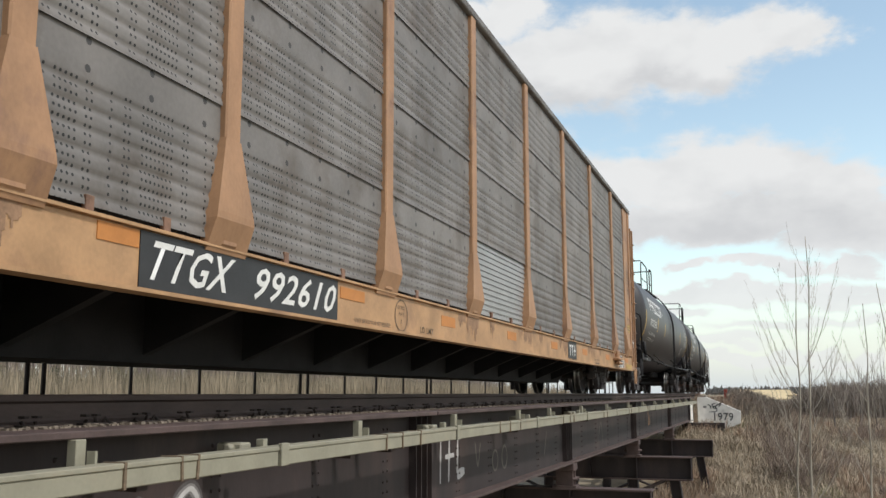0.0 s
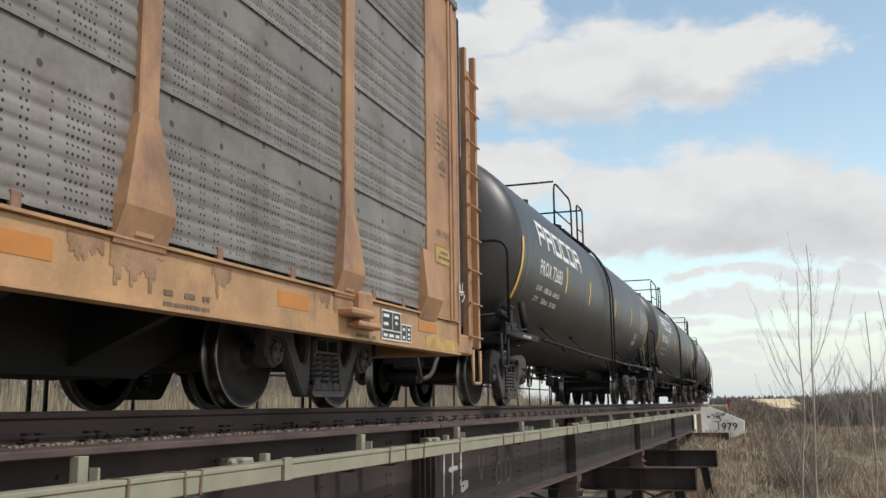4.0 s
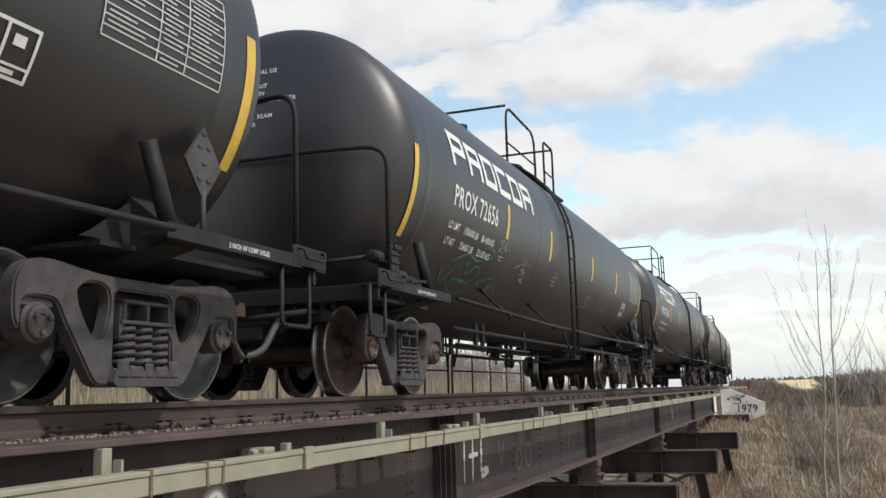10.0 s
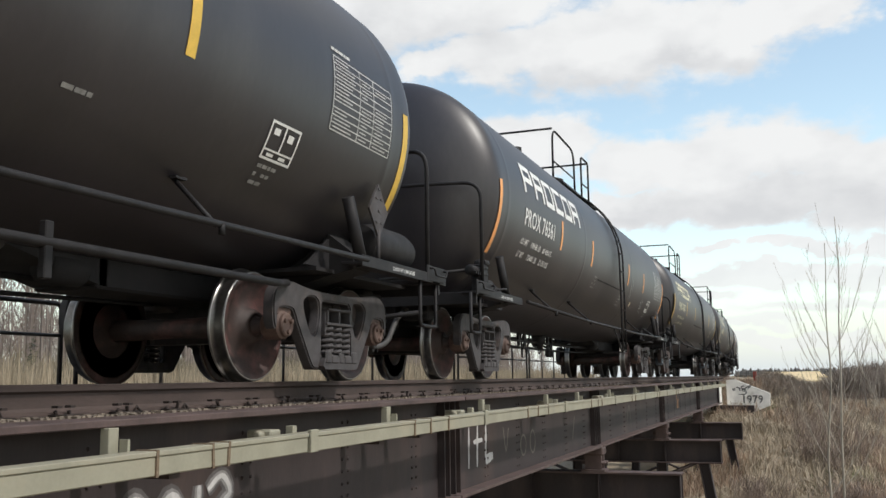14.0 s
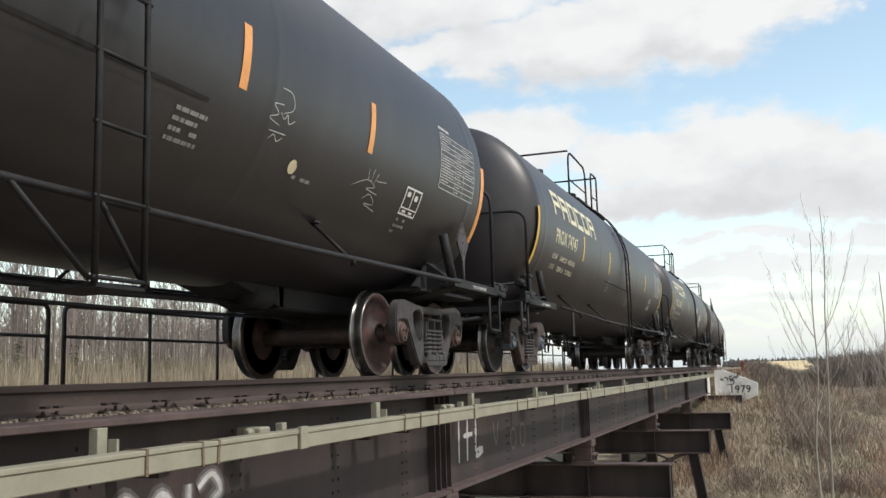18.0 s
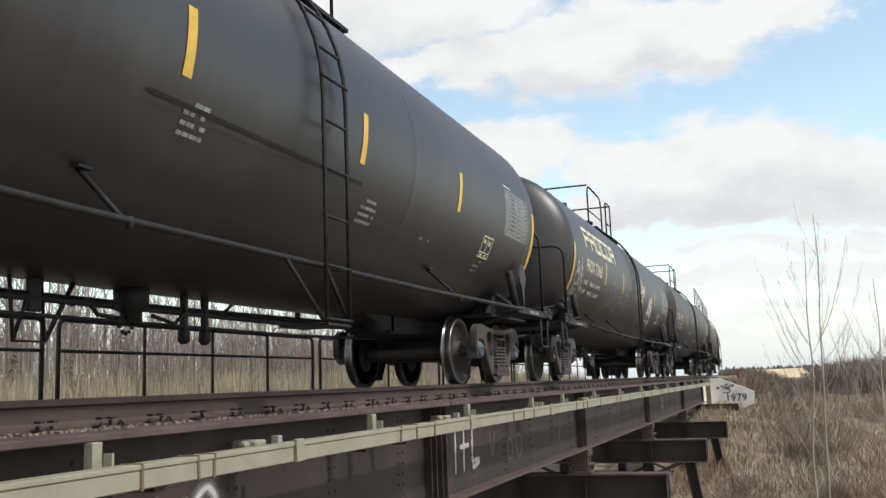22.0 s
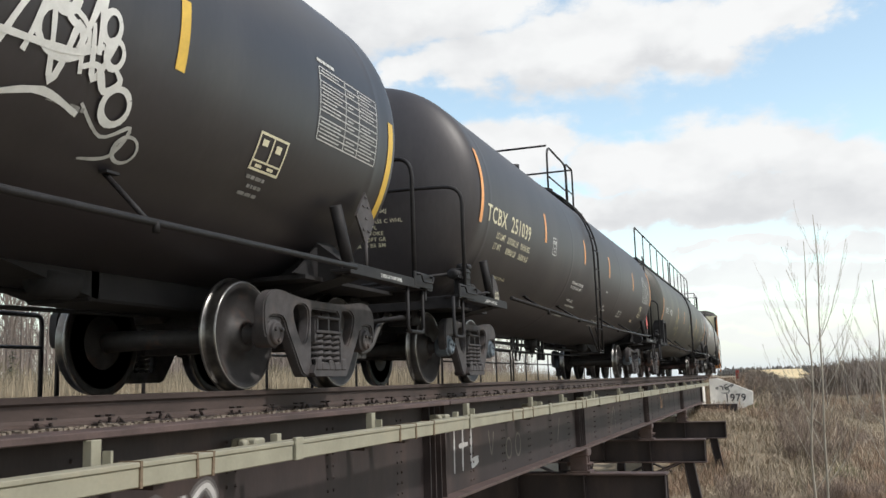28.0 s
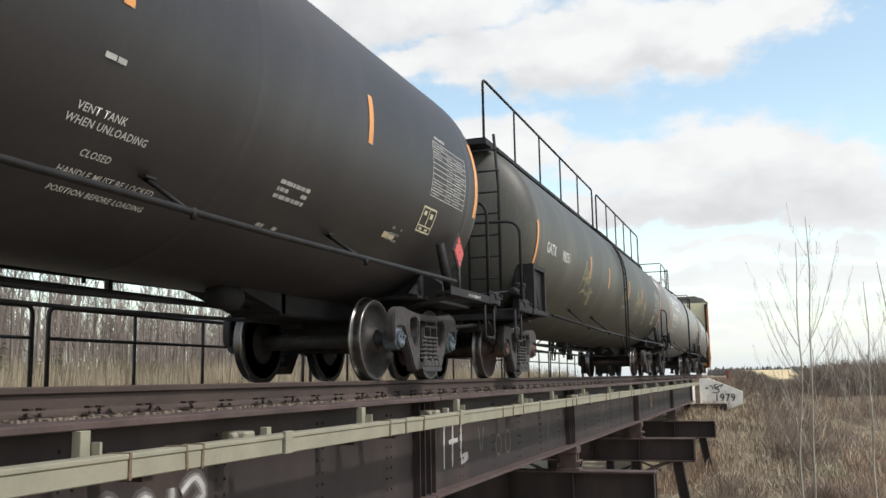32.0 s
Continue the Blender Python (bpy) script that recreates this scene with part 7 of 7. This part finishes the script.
# longer insulated car
L6 = 19.5
y6 = end + L6 / 2 - 0.13   # its couplers are pushed in
c6 = tank_car("black insulated tank car with orange stripes and white notices", y6, L6, 14.95, random.Random(31), "251039", "TCBX", AMBER, CREAM, tank_mat=INSUL, logo=False, half=8.0, caps="blue", head_lines=HEAD_LONG, ladder=(-1.05, -0.62), deck=(-0.4, 2.2), rail_z=0.1, struts=(-5.0, -2.6, 1.8, 4.5), placard=PLACARD_R, stripes=(-4.85, -1.6, 1.2, 4.72), sz=2.23, ez=2.05,
              extra=(("TCBX  251039", -6.93, 2.12, 0.31, 2.24), ("LD LMT", -7.29, 1.95, 0.125, 0.42), ("205200 LB", -6.68, 1.95, 0.125, 0.56), ("93100 KG", -6.0, 1.95, 0.125, 0.52), ("LT WT", -7.35, 1.81, 0.125, 0.34), ("80800 LB", -6.66, 1.81, 0.125, 0.5), ("36600 KG", -5.99, 1.81, 0.125, 0.52), ("2 INCH THREAD COMP SHOES", -6.72, 1.48, 0.06, 0.78), ("PLATE", -4.2, 2.28, 0.075), ("C", -4.2, 2.15, 0.12), ("4 IN FIBERGLASS INSULATION", -1.84, 1.8, 0.07), ("DO NOT EXCEED 400 DEG F", -1.86, 1.72, 0.07), ("HEATER COILS", -1.89, 1.5, 0.075), ("VENT TANK", 1.27, 1.6, 0.075), ("WHEN UNLOADING", 1.38, 1.53, 0.075), ("CLOSED", 1.41, 1.39, 0.07), ("HANDLE MUST BE LOCKED", 1.65, 1.29, 0.07), ("POSITION BEFORE LOADING", 1.69, 1.2, 0.065)))
bm = extrude_outline(bmesh.new(), [(-7.58, 1.05), (-7.28, 1.05), (-7.3, 1.14), (-7.38, 1.3), (-7.46, 1.36), (-7.58, 1.42), (-7.6, 1.3)], 1.4, 1.44)
bmesh.ops.recalc_face_normals(bm, faces=bm.faces[:])
pad = part("jacking_pad", bm, TRUCK_STEEL, c6, "dark steel jacking pad with white words")
for word, z in (("JACK", 1.16), ("HERE", 1.09)):
    tagged(part("stencil", on_wall(text_mesh(word, 0.07, 0.17), -7.43, z, 1.444), CREAM, pad), kind="stuff")
for u, z, n, wd in ((-1.6, 1.42, 1, 0.8), (-1.9, 1.28, 2, 0.7), (3.65, 1.62, 3, 0.5), (3.62, 1.3, 1, 0.33), (1.2, 1.9, 1, 0.2)):
    tagged(on_tank("small_print", bars(n, wd, 0.035, 0.03, rt), OLDWHITE, c6, u, z, TR, TZ, "", 0.006), kind="stuff")
on_tank("tan_label", flat([(-0.15, 0.15, 0, 0.07)]), PALE, c6, 5.82, 1.5, TR, TZ, "small tan label")
on_tank("plate_frame", flat(frame_quads(0.26, 0.29, 0.013)), WHITE, c6, -4.2, 2.1, TR, TZ)
TRAIN.append((c6, y6))
end += L6 - 0.13
L7 = 21.5
y7 = end + L7 / 2
TAN_TANK = material("grimy_tank", (0.07, 0.068, 0.058), rough=0.5, var=0.3, scale=0.9, fine=22, bump=0.05, second=(0.085, 0.078, 0.062), amount=0.5, second_scale=0.9, stretch=(1, 1, 0.35))
# pale base grey stands in for the sheen along the far tanks
SHEEN_TANK = material("grey_tank", (0.24, 0.235, 0.225), rough=0.38, var=0.2, scale=0.9, fine=22, bump=0.04, second=(0.12, 0.115, 0.105), amount=0.4, second_scale=0.8)
TRAIN.append((tank_car("grimy black tank car with a railed walkway along its top", y7, L7, 17.1, random.Random(32), "98251", "GATX", AMBER, CREAM, logo=False, half=8.75, caps="red", walkway=True, tank_mat=TAN_TANK, extra=(("GATX", -8.0, 2.12, 0.26), ("98251", -6.75, 2.12, 0.26),),
               tags=((-4.7, 1.75, TAG_TALL, 0.06, OCHRE), (-3.9, 1.7, TAG_BUSH, 0.06, OCHRE), (0.8, 1.8, TAG_TALL, 0.06, OCHRE), (3.2, 1.8, TAG_TALL, 0.07, OCHRE), (5.0, 1.75, TAG_RINGS, 0.06, OCHRE))), y7))
end += L7
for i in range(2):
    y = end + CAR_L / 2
    TRAIN.append((tank_car("tank car far along the train, its pale sheen put into the colour", y, CAR_L, CAR_D, random.Random(40 + i), "7%d" % (1204 + i), "PROX", AMBER, WHITE, tank_mat=SHEEN_TANK), y))
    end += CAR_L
y10 = end + AR_L / 2
TRAIN.append((autorack("orange autorack with a cream domed end far along the train", y10, AR_L, AR_D, ORANGE_NEW, rt, False, 5.3, CREAM, 2.6), y10))


def motions():
    """The train rolls towards the camera; each wheelset turns with the way it has gone."""
    stops = [0.5 * i for i in range(65)]
    for car, y in TRAIN:
        rows = []
        for t in stops:
            c = y - travel(t)
            a, b = bend(c - 7), bend(c + 7)
            rows.append((t, pose((a + b) / 2, c, 0, 0, 0, math.degrees(math.atan2(a - b, 14)))))
        walk(car, rows)
    n = 240
    for w, k in WHEELSETS:
        a0 = (k * 97 + len(w.name) * 13) % 360
        walk(w, [(32.0 * i / n, pose(0, k, 0.457, a0 + math.degrees(travel(32.0 * i / n) / 0.457))) for i in range(n + 1)])


motions()
